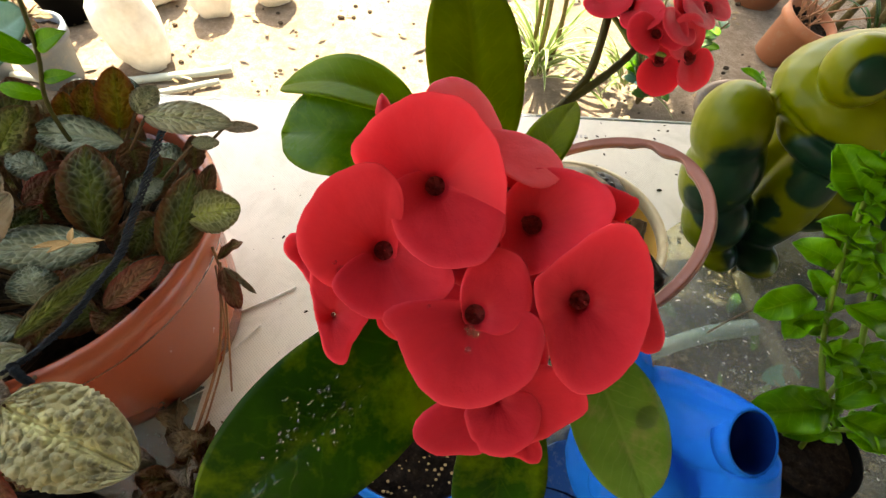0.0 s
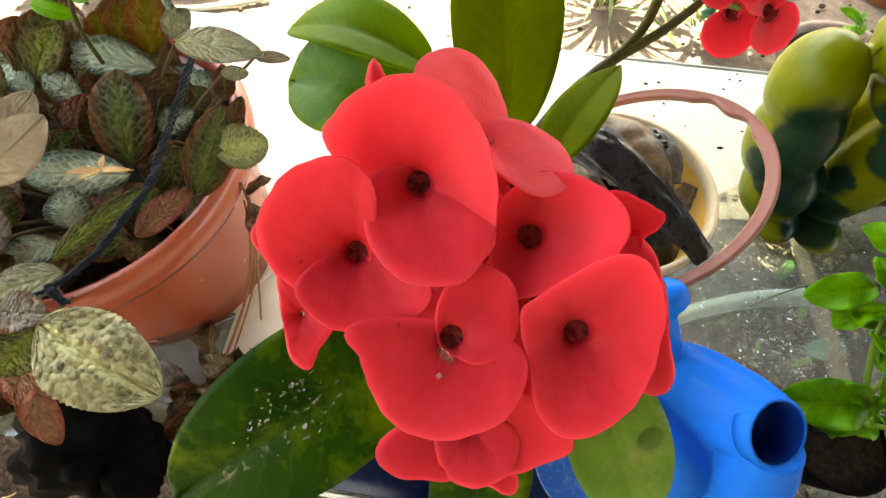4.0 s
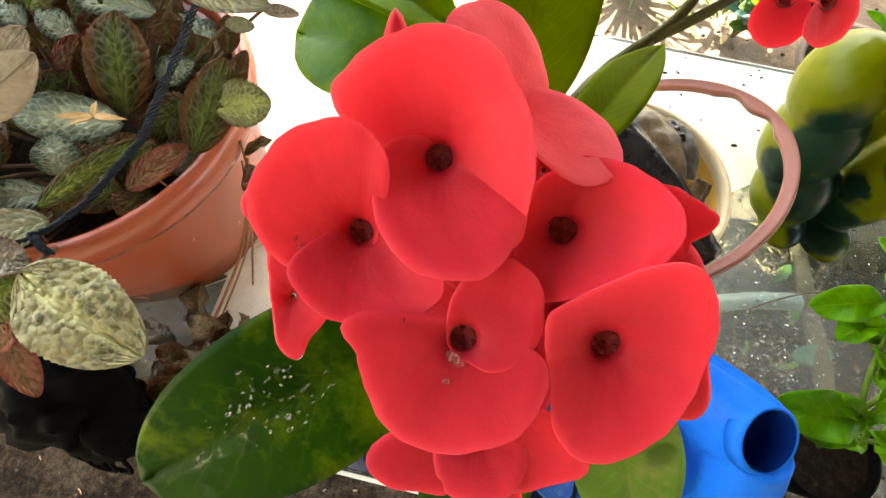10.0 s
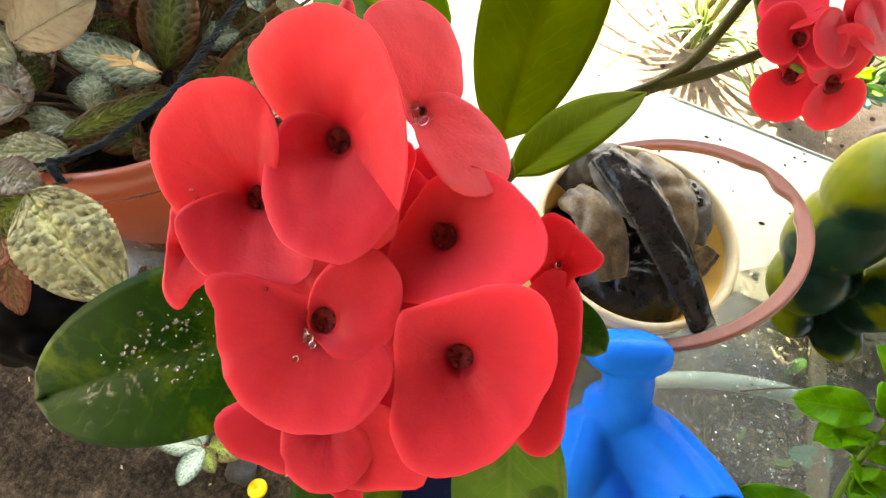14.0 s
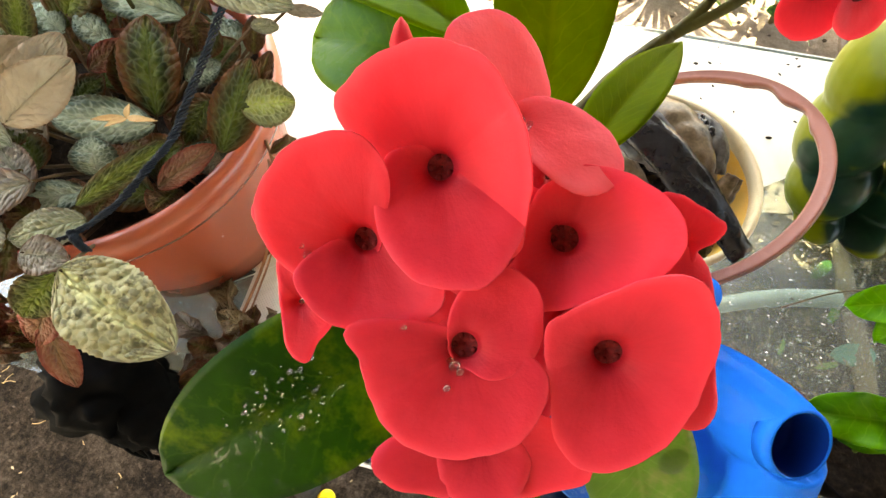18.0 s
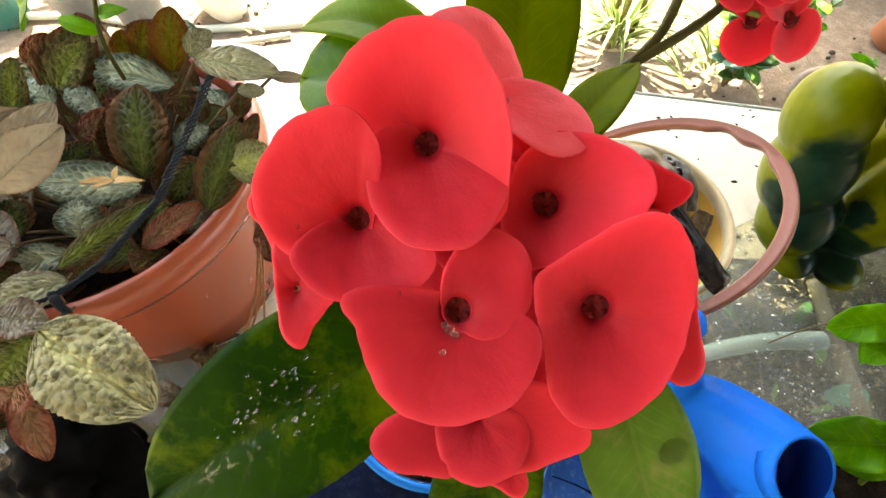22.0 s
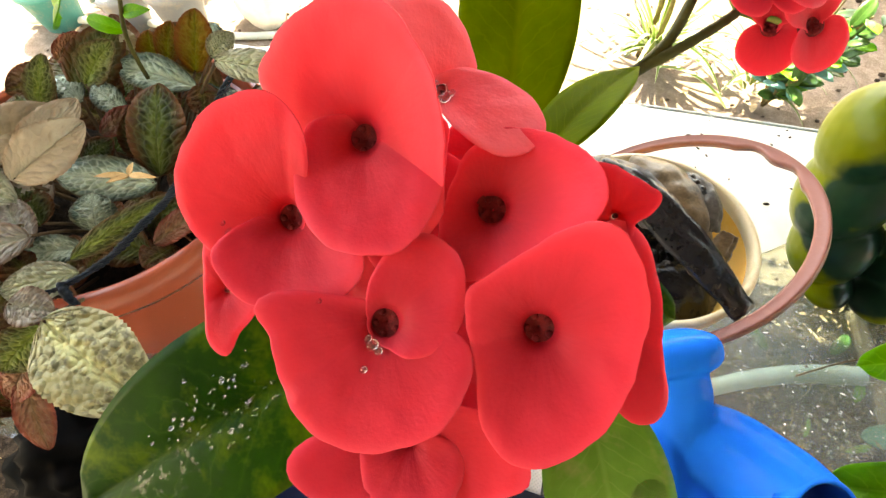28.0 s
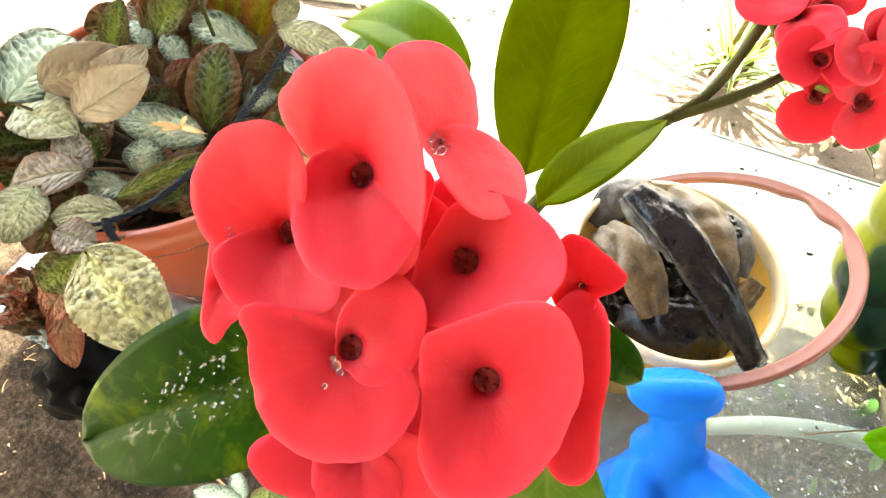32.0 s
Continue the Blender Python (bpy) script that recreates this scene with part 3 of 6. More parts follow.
def sheet(fn, nu, nv, th, wrap=False):
    """A thin closed shell over the surface fn(u, v)."""
    bm = bmesh.new()
    uv = bm.loops.layers.uv.new("UVMap")
    cols = nu if wrap else nu + 1
    P = [[fn(i / nu, j / nv) for j in range(nv + 1)] for i in range(cols)]
    top, bot, par = [], [], {}
    for i in range(cols):
        a, b = [], []
        for j in range(nv + 1):
            i0, i1 = ((i - 1) % cols, (i + 1) % cols) if wrap else (max(i - 1, 0), min(i + 1, cols - 1))
            du = P[i1][j] - P[i0][j]
            dv = P[i][min(j + 1, nv)] - P[i][max(j - 1, 0)]
            nn = du.cross(dv)
            nn = nn.normalized() * th * 0.5 if nn.length > 1e-12 else Vector((0, 0, 0))
            for lst, s in ((a, 1), (b, -1)):
                vt = bm.verts.new(P[i][j] + nn * s)
                par[vt] = (i / nu, j / nv)
                lst.append(vt)
        top.append(a)
        bot.append(b)

    def face(vs, last):
        try:
            f = bm.faces.new(vs)
        except ValueError:
            return
        for lp in f.loops:
            q = par[lp.vert]
            lp[uv].uv = (1.0 if last and q[0] == 0 else q[0], q[1])

    m = cols if wrap else nu
    for i in range(m):
        k = (i + 1) % cols
        last = wrap and k == 0
        for j in range(nv):
            face((top[i][j], top[k][j], top[k][j + 1], top[i][j + 1]), last)
            face((bot[i][j + 1], bot[k][j + 1], bot[k][j], bot[i][j]), last)
        face((top[i][nv], top[k][nv], bot[k][nv], bot[i][nv]), last)
        face((top[k][0], top[i][0], bot[i][0], bot[k][0]), last)
    if not wrap:
        for j in range(nv):
            face((top[0][j], top[0][j + 1], bot[0][j + 1], bot[0][j]), False)
            face((top[nu][j + 1], top[nu][j], bot[nu][j], bot[nu][j + 1]), False)
    return bm


def lathe(profile, seg=48, at=(0, 0, 0), closed=True, wob=0.0):
    bm = bmesh.new()
    at = Vector(at)
    rings = []
    for r, z in profile:
        ring = []
        for k in range(seg):
            a = 2 * math.pi * k / seg
            w = 1 + wob * math.sin(a * 3 + z * 40)
            ring.append(bm.verts.new(at + Vector((r * w * math.cos(a), r * w * math.sin(a), z))))
        rings.append(ring)
    m = len(rings) if closed else len(rings) - 1
    for i in range(m):
        A, B = rings[i], rings[(i + 1) % len(rings)]
        for k in range(seg):
            bm.faces.new((A[k], A[(k + 1) % seg], B[(k + 1) % seg], B[k]))
    return bm


def smooth_path(pts, n):
    pts = [Vector(p) for p in pts]
    out = []
    for i in range(len(pts) - 1):
        p0, p1, p2, p3 = pts[max(i - 1, 0)], pts[i], pts[i + 1], pts[min(i + 2, len(pts) - 1)]
        for k in range(n):
            t = k / n
            out.append(0.5 * (2 * p1 + (p2 - p0) * t + (2 * p0 - 5 * p1 + 4 * p2 - p3) * t * t + (3 * p1 - p0 - 3 * p2 + p3) * t ** 3))
    out.append(pts[-1])
    return out


def tube(pts, r0, r1=None, seg=10, n=6, knob=0.0, bm=None, twist=None):
    """A tapered tube along a smooth path; r0 may be a list of radii, one a point."""
    path = smooth_path(pts, n)
    bm = bm or bmesh.new()
    rings = []
    up = Vector((0.12, 0.31, 0.94))
    for i, p in enumerate(path):
        d = (path[min(i + 1, len(path) - 1)] - path[max(i - 1, 0)]).normalized()
        s = d.cross(up)
        s = s.normalized() if s.length > 1e-6 else Vector((1, 0, 0))
        w = s.cross(d)
        t = i / (len(path) - 1)
        if isinstance(r0, (list, tuple)):
            x = t * (len(r0) - 1)
            k = min(int(x), len(r0) - 2)
            q = x - k
            q = q * q * (3 - 2 * q)
            r = r0[k] * (1 - q) + r0[k + 1] * q
        else:
            r = r0 + ((r1 if r1 is not None else r0) - r0) * t
        r *= 1 + knob * math.sin(i * 2.1)
        rings.append([bm.verts.new(p + (s * math.cos(2 * math.pi * k / seg) + w * math.sin(2 * math.pi * k / seg)) * r) for k in range(seg)])
    for A, B in zip(rings, rings[1:]):
        for k in range(seg):
            bm.faces.new((A[k], A[(k + 1) % seg], B[(k + 1) % seg], B[k]))
    bm.faces.new(rings[0][::-1])
    bm.faces.new(rings[-1])
    return bm


def leaf_bm(base, tip, width, normal, bend=0.1, fold=0.15, wave=0.0, round_tip=1.0, th=0.0006, nu=8, nv=14, saw=0.0, quilt=0.0, seed=0):
    """A leaf from base to tip; bend arches it, fold lifts its halves, round_tip 0 gives a point."""
    base, tip = Vector(base), Vector(tip)
    d = tip - base
    L = d.length
    d.normalize()
    nr = Vector(normal)
    nr = (nr - d * nr.dot(d)).normalized()
    s = d.cross(nr)
    rs = random.Random(seed)
    ph = rs.uniform(0, 6)

    def fn(u, v):
        x = u * 2 - 1
        prof = (v ** 0.55) * ((1 - v) ** (0.55 if round_tip else 0.95)) * (1.78 if round_tip else 2.1)
        w = width / 2 * max(prof, 0.02)
        w *= 1 + saw * math.sin(v * 75)
        y = x * w
        z = fold * abs(y) + bend * L * (math.sin(v * math.pi)) + wave * width * math.sin(v * 13 + ph + 2 * x) * x * x
        z -= 0.03 * width * math.exp(-(x / 0.13) ** 2)
        if quilt:
            z += quilt * math.sin(v * 28 - abs(x) * 5) * math.cos(x * 9) * (1 - abs(x) * 0.6)
        return base + d * (L * v) + s * y + nr * z

    return sheet(fn, nu, nv, th)


# ---------------------------------------------------------------- setting
GROUND = -0.76


def ground_sheet():
    bm = bmesh.new()
    N = 120
    xs = [math.copysign(abs(i / N * 2 - 1) ** 3 * 60, i / N * 2 - 1) for i in range(N + 1)]
    g = [[bm.verts.new((x, y + 1.0, GROUND + 0.02 * noise.noise(Vector((x * 1.6, y * 1.6, 0))) + 0.006 * noise.noise(Vector((x * 9, y * 9, 3))))) for y in xs] for x in xs]
    for i in range(N):
        for j in range(N):
            bm.faces.new((g[i][j], g[i + 1][j], g[i + 1][j + 1], g[i][j + 1]))
    return bm


ground = tagged(part("ground", ground_sheet(), M["earth"]), "dry trodden brown earth of the yard", "ground", kind="structure")


# separate soil sheet whose dark colour paints the shade near the table
def soil_bed():
    bm = bmesh.new()
    nx, ny = 130, 90
    g = [[bm.verts.new((-1.6 + 3.2 * i / nx, -1.29 + 2.2 * j / ny + 0.05 * noise.noise(Vector((i * 0.12, 5.0, 0))) * (j / ny), GROUND + (0.020 if j < ny - 1 else -0.02) + 0.006 * noise.noise(Vector((i * 0.15, j * 0.15, 2))) + 0.004 * noise.noise(Vector((i * 0.6, j * 0.6, 7))))) for j in range(ny + 1)] for i in range(nx + 1)]
    for i in range(nx):
        for j in range(ny):
            bm.faces.new((g[i][j], g[i + 1][j], g[i + 1][j + 1], g[i][j + 1]))
    return bm


tagged(part("ground", soil_bed(), M["bed"]), "brown garden soil under the table, darkened for shade", "soil", kind="structure")


def box(x0, x1, y0, y1, z0, z1, bev=0.0):
    bm = bmesh.new()
    bmesh.ops.create_cube(bm, size=1, matrix=Matrix.Translation(((x0 + x1) / 2, (y0 + y1) / 2, (z0 + z1) / 2)) @ Matrix.Diagonal((x1 - x0, y1 - y0, z1 - z0, 1)))
    if bev:
        bmesh.ops.bevel(bm, geom=bm.edges[:], offset=bev, segments=2, affect="EDGES")
    return bm


# assumed roof, out of view, that keeps the sun off the table
roof = tagged(part("shade_roof", box(-1.55, 4.0, -1.45, 2.20, 1.75, 1.80), M["roof"], smooth=False), "unseen grey roof overhead, added to shade the table", "roof", kind="structure")
# extra sheet out of view, added only to cast shade on the right
side_shade = tagged(part("shade_roof", box(0.60, 4.0, 2.21, 4.4, 1.75, 1.80), M["roof"], smooth=False), "unseen grey sheet, added to shade the right of the yard", "roof", kind="structure")

# wall added behind the camera to hold back sky light from there
tagged(part("wall_south", box(-4.0, 4.0, -1.45, -1.30, GROUND, 1.74), M["plaster"], smooth=False), "unseen plastered wall behind the camera, added to block light", "wall", kind="structure")

# ---------------------------------------------------------------- table
table = thing("glass_table", (0, 0.3, GROUND), "dusty glass table standing on bare earth", "table")
part("tabletop", box(-0.62, 0.80, -0.047, 0.648, -0.008, 0.0), M["glass"], table, "dusty clear glass top", smooth=False)
for z in (-0.0085, 0.0012):
    part("edge_strip", box(-0.31, 0.80, -0.0500, -0.0475, z - 0.0012, z + 0.0006, 0.0004), M["glass_edge"], table, "bright ground edge of the glass")
part("edge_strip", box(-0.31, 0.80, -0.0530, -0.0512, -0.0250, -0.0238, 0.0004), M["glass_edge"], table, "bright ground edge of the glass")
part("edge_strip", box(-0.62, 0.80, 0.6485, 0.6505, -0.008, 0.0006, 0.0004), M["glass_edge"], table, "bright ground edge of the glass")
for x, y in ((-0.56, 0.02), (-0.56, 0.58), (0.30, 0.60), (0.77, -0.02)):
        part("leg", tube([(x, y, GROUND), (x, y, -0.4), (x, y, -0.008)], 0.018, seg=12), M["wood"], table, "weathered wooden leg")


def mat_bm():
    pts = [(-0.62, 0.13), (-0.285, 0.13), (-0.285, 0.0), (0.085, 0.0), (0.085, 0.219), (0.375, 0.437), (0.56, 0.575), (0.56, 0.640), (-0.62, 0.640)]
    bm = bmesh.new()
    lo = [bm.verts.new((x, y, 0.0008)) for x, y in pts]
    hi = [bm.verts.new((x, y, 0.0022)) for x, y in pts]
    bm.faces.new(hi)
    bm.faces.new(lo[::-1])
    for i in range(len(pts)):
        k = (i + 1) % len(pts)
        bm.faces.new((lo[i], lo[k], hi[k], hi[i]))
    return bm


tagged(part("plastic_mat", mat_bm(), M["mat"], smooth=False), "grimy white perforated plastic sheet on the glass", "mat")

# ---------------------------------------------------------------- flowering plant
R_, U_, N_ = Vector((1, 0, 0)), Vector((0, 0.8279, 0.5609)), Vector((0, -0.5609, 0.8279))
HEAD = Vector((0.0, 0.001, 0.488))


def cl(a, b, c):
    """A place near the flower head: millimetres across, up its face and out of it."""
    return HEAD + (R_ * a + U_ * b + N_ * c) * 0.001


plant = thing("crown_of_thorns", (-0.02, 0.062, 0.180), "flowering crown of thorns with red bracts and wet green leaves", "plant")


def bract_bm(o, radii, ga, gb, k, lift, seed, hole=2.1):
    """One bract round the cup: an outline of radii, a slope across and up, and a rise k towards its margin."""
    rs = random.Random(seed)
    ph, k2 = rs.uniform(0, 6.28), rs.uniform(0.7, 1.3)
    o = Vector(o)
    nr = len(radii)
    big = max(radii)

    def fn(u, v):
        v = 1 - (1 - v) ** 1.6
        a = u * 2 * math.pi
        ca, sa = math.cos(a), math.sin(a)
        q = (u % 1.0) * nr
        i = int(q) % nr
        q -= int(q)
        r0, r1, r2, r3 = (radii[(i + j) % nr] for j in (-1, 0, 1, 2))
        rad = 0.5 * (2 * r1 + (r2 - r0) * q + (2 * r0 - 5 * r1 + 4 * r2 - r3) * q * q + (3 * r1 - r0 - 3 * r2 + r3) * q ** 3)
        rad = max(rad, min(r1, r2))
        rad *= 1 + 0.006 * math.sin(11 * a + ph) + 0.004 * math.sin(23 * a + ph * 2)
        rho = hole + (max(rad, hole + 0.4) - hole) * v
        x, y = ca * rho, sa * rho
        far = min(1.0, rad / big)
        h = ga * x + gb * y + k * rho * rho / (rho + 2.5)
        h += 0.035 * rad * math.sin(3 * a + ph) * v ** 3 * k2 * far
        h += 0.10 * math.sin(7 * a + ph) * v * (1 - v) * 4 * far
        h -= 0.55 * max(0.0, (v - 0.82) / 0.18) ** 2 * far
        h -= 0.035 * rad * math.exp(-((a - ph) / 0.10) ** 2) * v * far
        h -= 1.8 * math.exp(-((rho - hole) / 1.7) ** 1.4)
        return cl(o.x + x, o.y + y, o.z + h + lift)

    return sheet(fn, 80, 16, 0.0003, wrap=True)


def frame_of(n):
    z = Vector(n).normalized()
    x = z.orthogonal().normalized()
    return Matrix((x, z.cross(x), z)).transposed().to_4x4()


def flower(o, bracts, pale=False, small=1.0, parent=plant):
    """One flower: a dark cup with glands, and its bracts as sub-parts."""
    bm = lathe([(0.0002, -0.0046), (0.0024, -0.0040), (0.0033, -0.0006), (0.0030, -0.0001), (0.0022, -0.0002), (0.0014, -0.0007), (0.0002, -0.0009)], 24)
    for k in range(5):
        a = k * 1.2566
        bmesh.ops.create_icosphere(bm, subdivisions=1, radius=0.0006, matrix=Matrix.Translation((0.0015 * math.cos(a), 0.0015 * math.sin(a), -0.0007)))
    bm.transform(Matrix.Translation(cl(*o) - N_ * 0.0010) @ frame_of(N_) @ Matrix.Scale(small * 1.32, 4))
    fl = part("flower", bm, M["cyathium"], parent, "red two-bracted flower with a dark centre")
    for b in bracts:
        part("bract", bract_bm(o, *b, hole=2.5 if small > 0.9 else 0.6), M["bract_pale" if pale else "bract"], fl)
    return fl


flower((-11.5, 28.3, -6.0), [
    ([16.2, 15.7, 15.8, 16.4, 17.8, 18.5, 19.0, 19.5, 20.5, 21.6, 14.5, 5.6, 3.6, 3.1, 3.8, 5.6, 11.0, 19.8, 20.4, 17.6], 0.35, 0.55, 0.25, 0, 1),
    ([16.1, 15.0, 6.0, 4.2, 3.5, 3.3, 3.4, 3.9, 5.2, 7.1, 9.5, 10.7, 12.5, 14.7, 17.0, 19.1, 20.5, 21.3, 19.6, 17.3], 0.08, -0.06, 0.28, 0.9, 2),
])
flower((-23.5, 12.0, -8.0), [
    ([14.3, 8.2, 5.7, 4.0, 3.4, 3.2, 2.8, 2.6, 2.7, 3.1, 4.2, 7.0, 13.7, 14.8, 15.6, 16.1, 16.7, 17.6, 18.5, 18.9], 0, -0.08, 0.36, 0, 3),
    ([3.5, 3.9, 4.8, 7.3, 14.9, 19.1, 19.6, 19.6, 19.5, 19.8, 19.8, 17.9, 15.7, 11.8, 8.0, 5.3, 4.2, 3.6, 3.5, 3.6], 0.05, 0.3, 0.36, 0.6, 4),
])
flower((-0.5, -1.8, -1.3), [
    ([14.6, 8.6, 5.3, 4.0, 3.4, 3.3, 3.5, 4.1, 5.6, 10.3, 20.8, 18.7, 19.0, 20.7, 21.4, 21.1, 19.7, 19.2, 18.1, 16.7], 0.0, -0.02, 0.16, 0, 5),
    ([11.4, 13.5, 15.2, 17.0, 16.8, 14.0, 9.5, 6.3, 4.3, 3.5, 2.8, 2.6, 2.6, 2.8, 3.6, 3.5, 3.8, 4.6, 7.0, 9.1], 0, -0.15, 0.1, 0.7, 6),
])
flower((12.8, 20.2, -6.9), [
    ([13.6, 15.6, 14.7, 13.6, 12.6, 11.9, 10.7, 10.2, 8.8, 8.3, 8.0, 8.5, 9.2, 10.4, 10.7, 9.2, 8.5, 8.6, 9.2, 10.9], 0.2, -0.1, 0.25, -0.8, 7),
    ([15.7, 17.9, 17.2, 15.7, 14.3, 13.5, 11.6, 10.2, 8.6, 7.9, 7.9, 8.7, 9.6, 11.2, 12.7, 12.0, 11.1, 10.9, 11.6, 13.2], 0.2, -0.12, 0.36, 0.2, 8),
])
flower((24.3, 2.8, -2.8), [
    ([14.1, 14.0, 14.8, 16.6, 17.4, 13.3, 10.9, 10.0, 10.1, 11.1, 10.3, 9.9, 10.6, 12.5, 16.3, 19.5, 19.0, 16.4, 14.9, 14.1], 0, 0.18, 0.34, -0.8, 9),
    ([14.6, 15.2, 16.5, 17.8, 19.0, 15.9, 13.0, 11.8, 11.8, 12.7, 11.5, 11.0, 11.1, 13.2, 17.9, 21.6, 20.5, 18.3, 16.4, 15.2], 0, 0.2, 0.38, 0.2, 10),
])
flower((0.1, 38.6, -8.0), [
    ([3.9, 4.4, 5.6, 7.7, 10.0, 14.2, 19.0, 20.2, 18.7, 7.4, 4.8, 3.8, 2.8, 2.6, 2.6, 2.6, 2.6, 2.6, 2.7, 3.2], -0.5, -0.4, 0.0, 0, 11),
    ([16.8, 11.7, 8.2, 6.2, 4.7, 3.7, 3.3, 2.6, 2.6, 2.6, 2.6, 2.6, 2.6, 2.6, 2.6, 2.9, 4.1, 8.7, 17.0, 19.7], -0.12, -0.42, 0.15, 0.6, 12),
], True, 0.5)
flower((33.8, 23.4, -13.0), [
    ([4.0, 6.1, 7.8, 7.2, 7.1, 7.5, 8.8, 9.9, 8.5, 6.4, 5.6, 5.4, 5.8, 6.0, 6.4, 7.6, 7.1, 5.7, 4.1, 3.5], 0.1, 0.1, 0.1, 0, 13),
], small=0.12)
flower((38.7, 5.0, -11.0), [
    ([6.1, 6.1, 6.7, 8.2, 10.7, 16.2, 18.2, 14.5, 10.1, 8.4, 7.1, 6.6, 6.8, 7.9, 10.4, 12.9, 16.0, 14.7, 9.1, 6.8], 0, -0.15, 0.05, 0, 14),
], small=0.12)
flower((-43.7, 10.1, -13.0), [
    ([7.4, 6.8, 6.9, 5.7, 5.0, 4.9, 5.3, 6.4, 6.5, 6.3, 5.6, 4.7, 4.0, 3.9, 4.4, 5.7, 9.3, 10.1, 11.5, 9.0], 0.1, 0, 0.1, 0, 15),
], small=0.12)
flower((-35.9, -5.0, -11.0), [
    ([9.4, 9.7, 11.2, 13.3, 13.8, 15.1, 15.0, 10.3, 6.3, 4.9, 4.3, 4.1, 4.2, 4.9, 6.6, 10.5, 12.4, 9.3, 8.4, 8.5], 0, -0.1, 0.1, 0, 16),
], small=0.12)
flower((6.6, -23.7, -9.0), [
    ([3.1, 3.0, 3.2, 3.7, 4.4, 4.2, 4.4, 5.2, 7.1, 10.4, 14.0, 21.6, 19.9, 15.4, 12.9, 8.5, 6.0, 5.1, 4.8, 3.7], 0, -0.1, 0.2, 0, 17),
    ([21.3, 20.3, 16.2, 11.7, 8.7, 5.2, 3.9, 3.4, 3.3, 2.9, 2.6, 2.6, 2.8, 3.5, 5.2, 7.5, 9.2, 12.3, 14.2, 16.7], 0, 0, 0.15, 0.3, 18),
    ([10.2, 8.3, 5.6, 4.5, 3.8, 3.3, 3.2, 3.5, 4.2, 5.9, 6.7, 8.6, 9.2, 10.6, 12.1, 12.5, 12.3, 11.9, 11.7, 10.9], 0, -0.1, 0.2, 0.9, 19),
], small=0.8)
flower((13.5, -32.6, -10.0), [
    ([3.6, 3.3, 3.3, 3.8, 3.6, 3.2, 3.1, 3.3, 4.0, 3.8, 3.7, 4.0, 4.9, 6.0, 5.5, 5.6, 6.9, 7.5, 6.3, 4.4], 0, 0, 0.1, 0, 20),
], small=0.2)
for o, r, g in (((8, 30, -17), 9, 0.0), ((2, 17, -13), 13, 0.0), ((-14, 2, -14), 13, 0.1), ((16, 6, -13), 12, 0.0), ((4, -12, -13), 14, -0.1)):
    flower(o, [([r * (1 + 0.12 * math.sin(j * 1.3 + r)) for j in range(16)], 0.0, g, 0.1, 0, 70 + r)], small=0.12)
# bud at the top
bud = lathe([(0.0002, -0.004), (0.0022, -0.002), (0.0027, 0.001), (0.0014, 0.0045), (0.0002, 0.006)], 14, closed=False)
bud.transform(Matrix.Translation(cl(-27, 50, -25)) @ frame_of(U_ * 0.9 - R_ * 0.2))
part("bud", bud, M["bract"], plant, "closed red bud")


def pleaf(name, b, t, w, nrm, mat, label="", **kw):
    nv = R_ * nrm[0] + U_ * nrm[1] + N_ * nrm[2]
    return part(name, leaf_bm(cl(*b), cl(*t), w * 0.001, nv, **kw), M[mat], plant, label)


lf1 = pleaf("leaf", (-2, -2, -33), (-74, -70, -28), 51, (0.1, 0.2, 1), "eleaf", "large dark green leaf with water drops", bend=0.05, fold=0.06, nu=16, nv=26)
lf2 = pleaf("leaf", (40, -15, -50), (62, -66, -48), 37, (0, 0.1, 1), "eleaf_old", "pale green leaf with a browned tip", bend=0.05, fold=0.05, nu=12, nv=18)
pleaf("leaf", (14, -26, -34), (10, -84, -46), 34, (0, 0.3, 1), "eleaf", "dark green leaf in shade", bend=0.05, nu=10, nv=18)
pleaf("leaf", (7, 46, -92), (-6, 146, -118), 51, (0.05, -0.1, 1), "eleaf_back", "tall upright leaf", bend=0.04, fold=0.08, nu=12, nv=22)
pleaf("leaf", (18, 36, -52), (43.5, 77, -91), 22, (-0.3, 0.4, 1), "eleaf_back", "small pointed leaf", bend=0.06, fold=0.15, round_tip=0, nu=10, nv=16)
pleaf("leaf", (-22, 68, -88), (-84, 82, -106), 34, (0, 0.5, 0.8), "eleaf_lit", "curled green leaf, brightened as if backlit", bend=0.14, fold=0.2, nu=10, nv=16)
pleaf("leaf", (-20, 58, -90), (-84, 62, -108), 50, (0, 0.1, 1), "eleaf_wet", "wet glossy green leaf", bend=0.1, fold=0.15, nu=10, nv=14)
pleaf("leaf", (36, 12, -46), (58, 4, -50), 14, (0.2, 0.2, 1), "eleaf", "small green leaf", bend=0.06, nu=8, nv=12)

# stems
part("stem", tube([(-0.02, 0.06, 0.17), (-0.016, 0.064, 0.28), (-0.006, 0.06, 0.38), cl(4, 4, -52)], 0.008, 0.006, 12, knob=0.05), M["stem"], plant, "grey-brown thorny stem")
part("stem", tube([(-0.006, 0.06, 0.38), cl(18, 48, -100), cl(33, 72, -122), cl(47, 87, -124)], 0.0034, 0.0026, 10, knob=0.05), M["twig"], plant)
part("stem", tube([cl(47, 87, -124), cl(58, 103, -123), cl(66, 136, -122)], 0.0022, 0.0020, 10, knob=0.06), M["twig"], plant)
part("stem", tube([cl(47, 87, -124), cl(62, 98, -122), cl(74, 109, -124), cl(80, 116, -128)], 0.0022, 0.0018, 10, knob=0.06), M["twig"], plant)
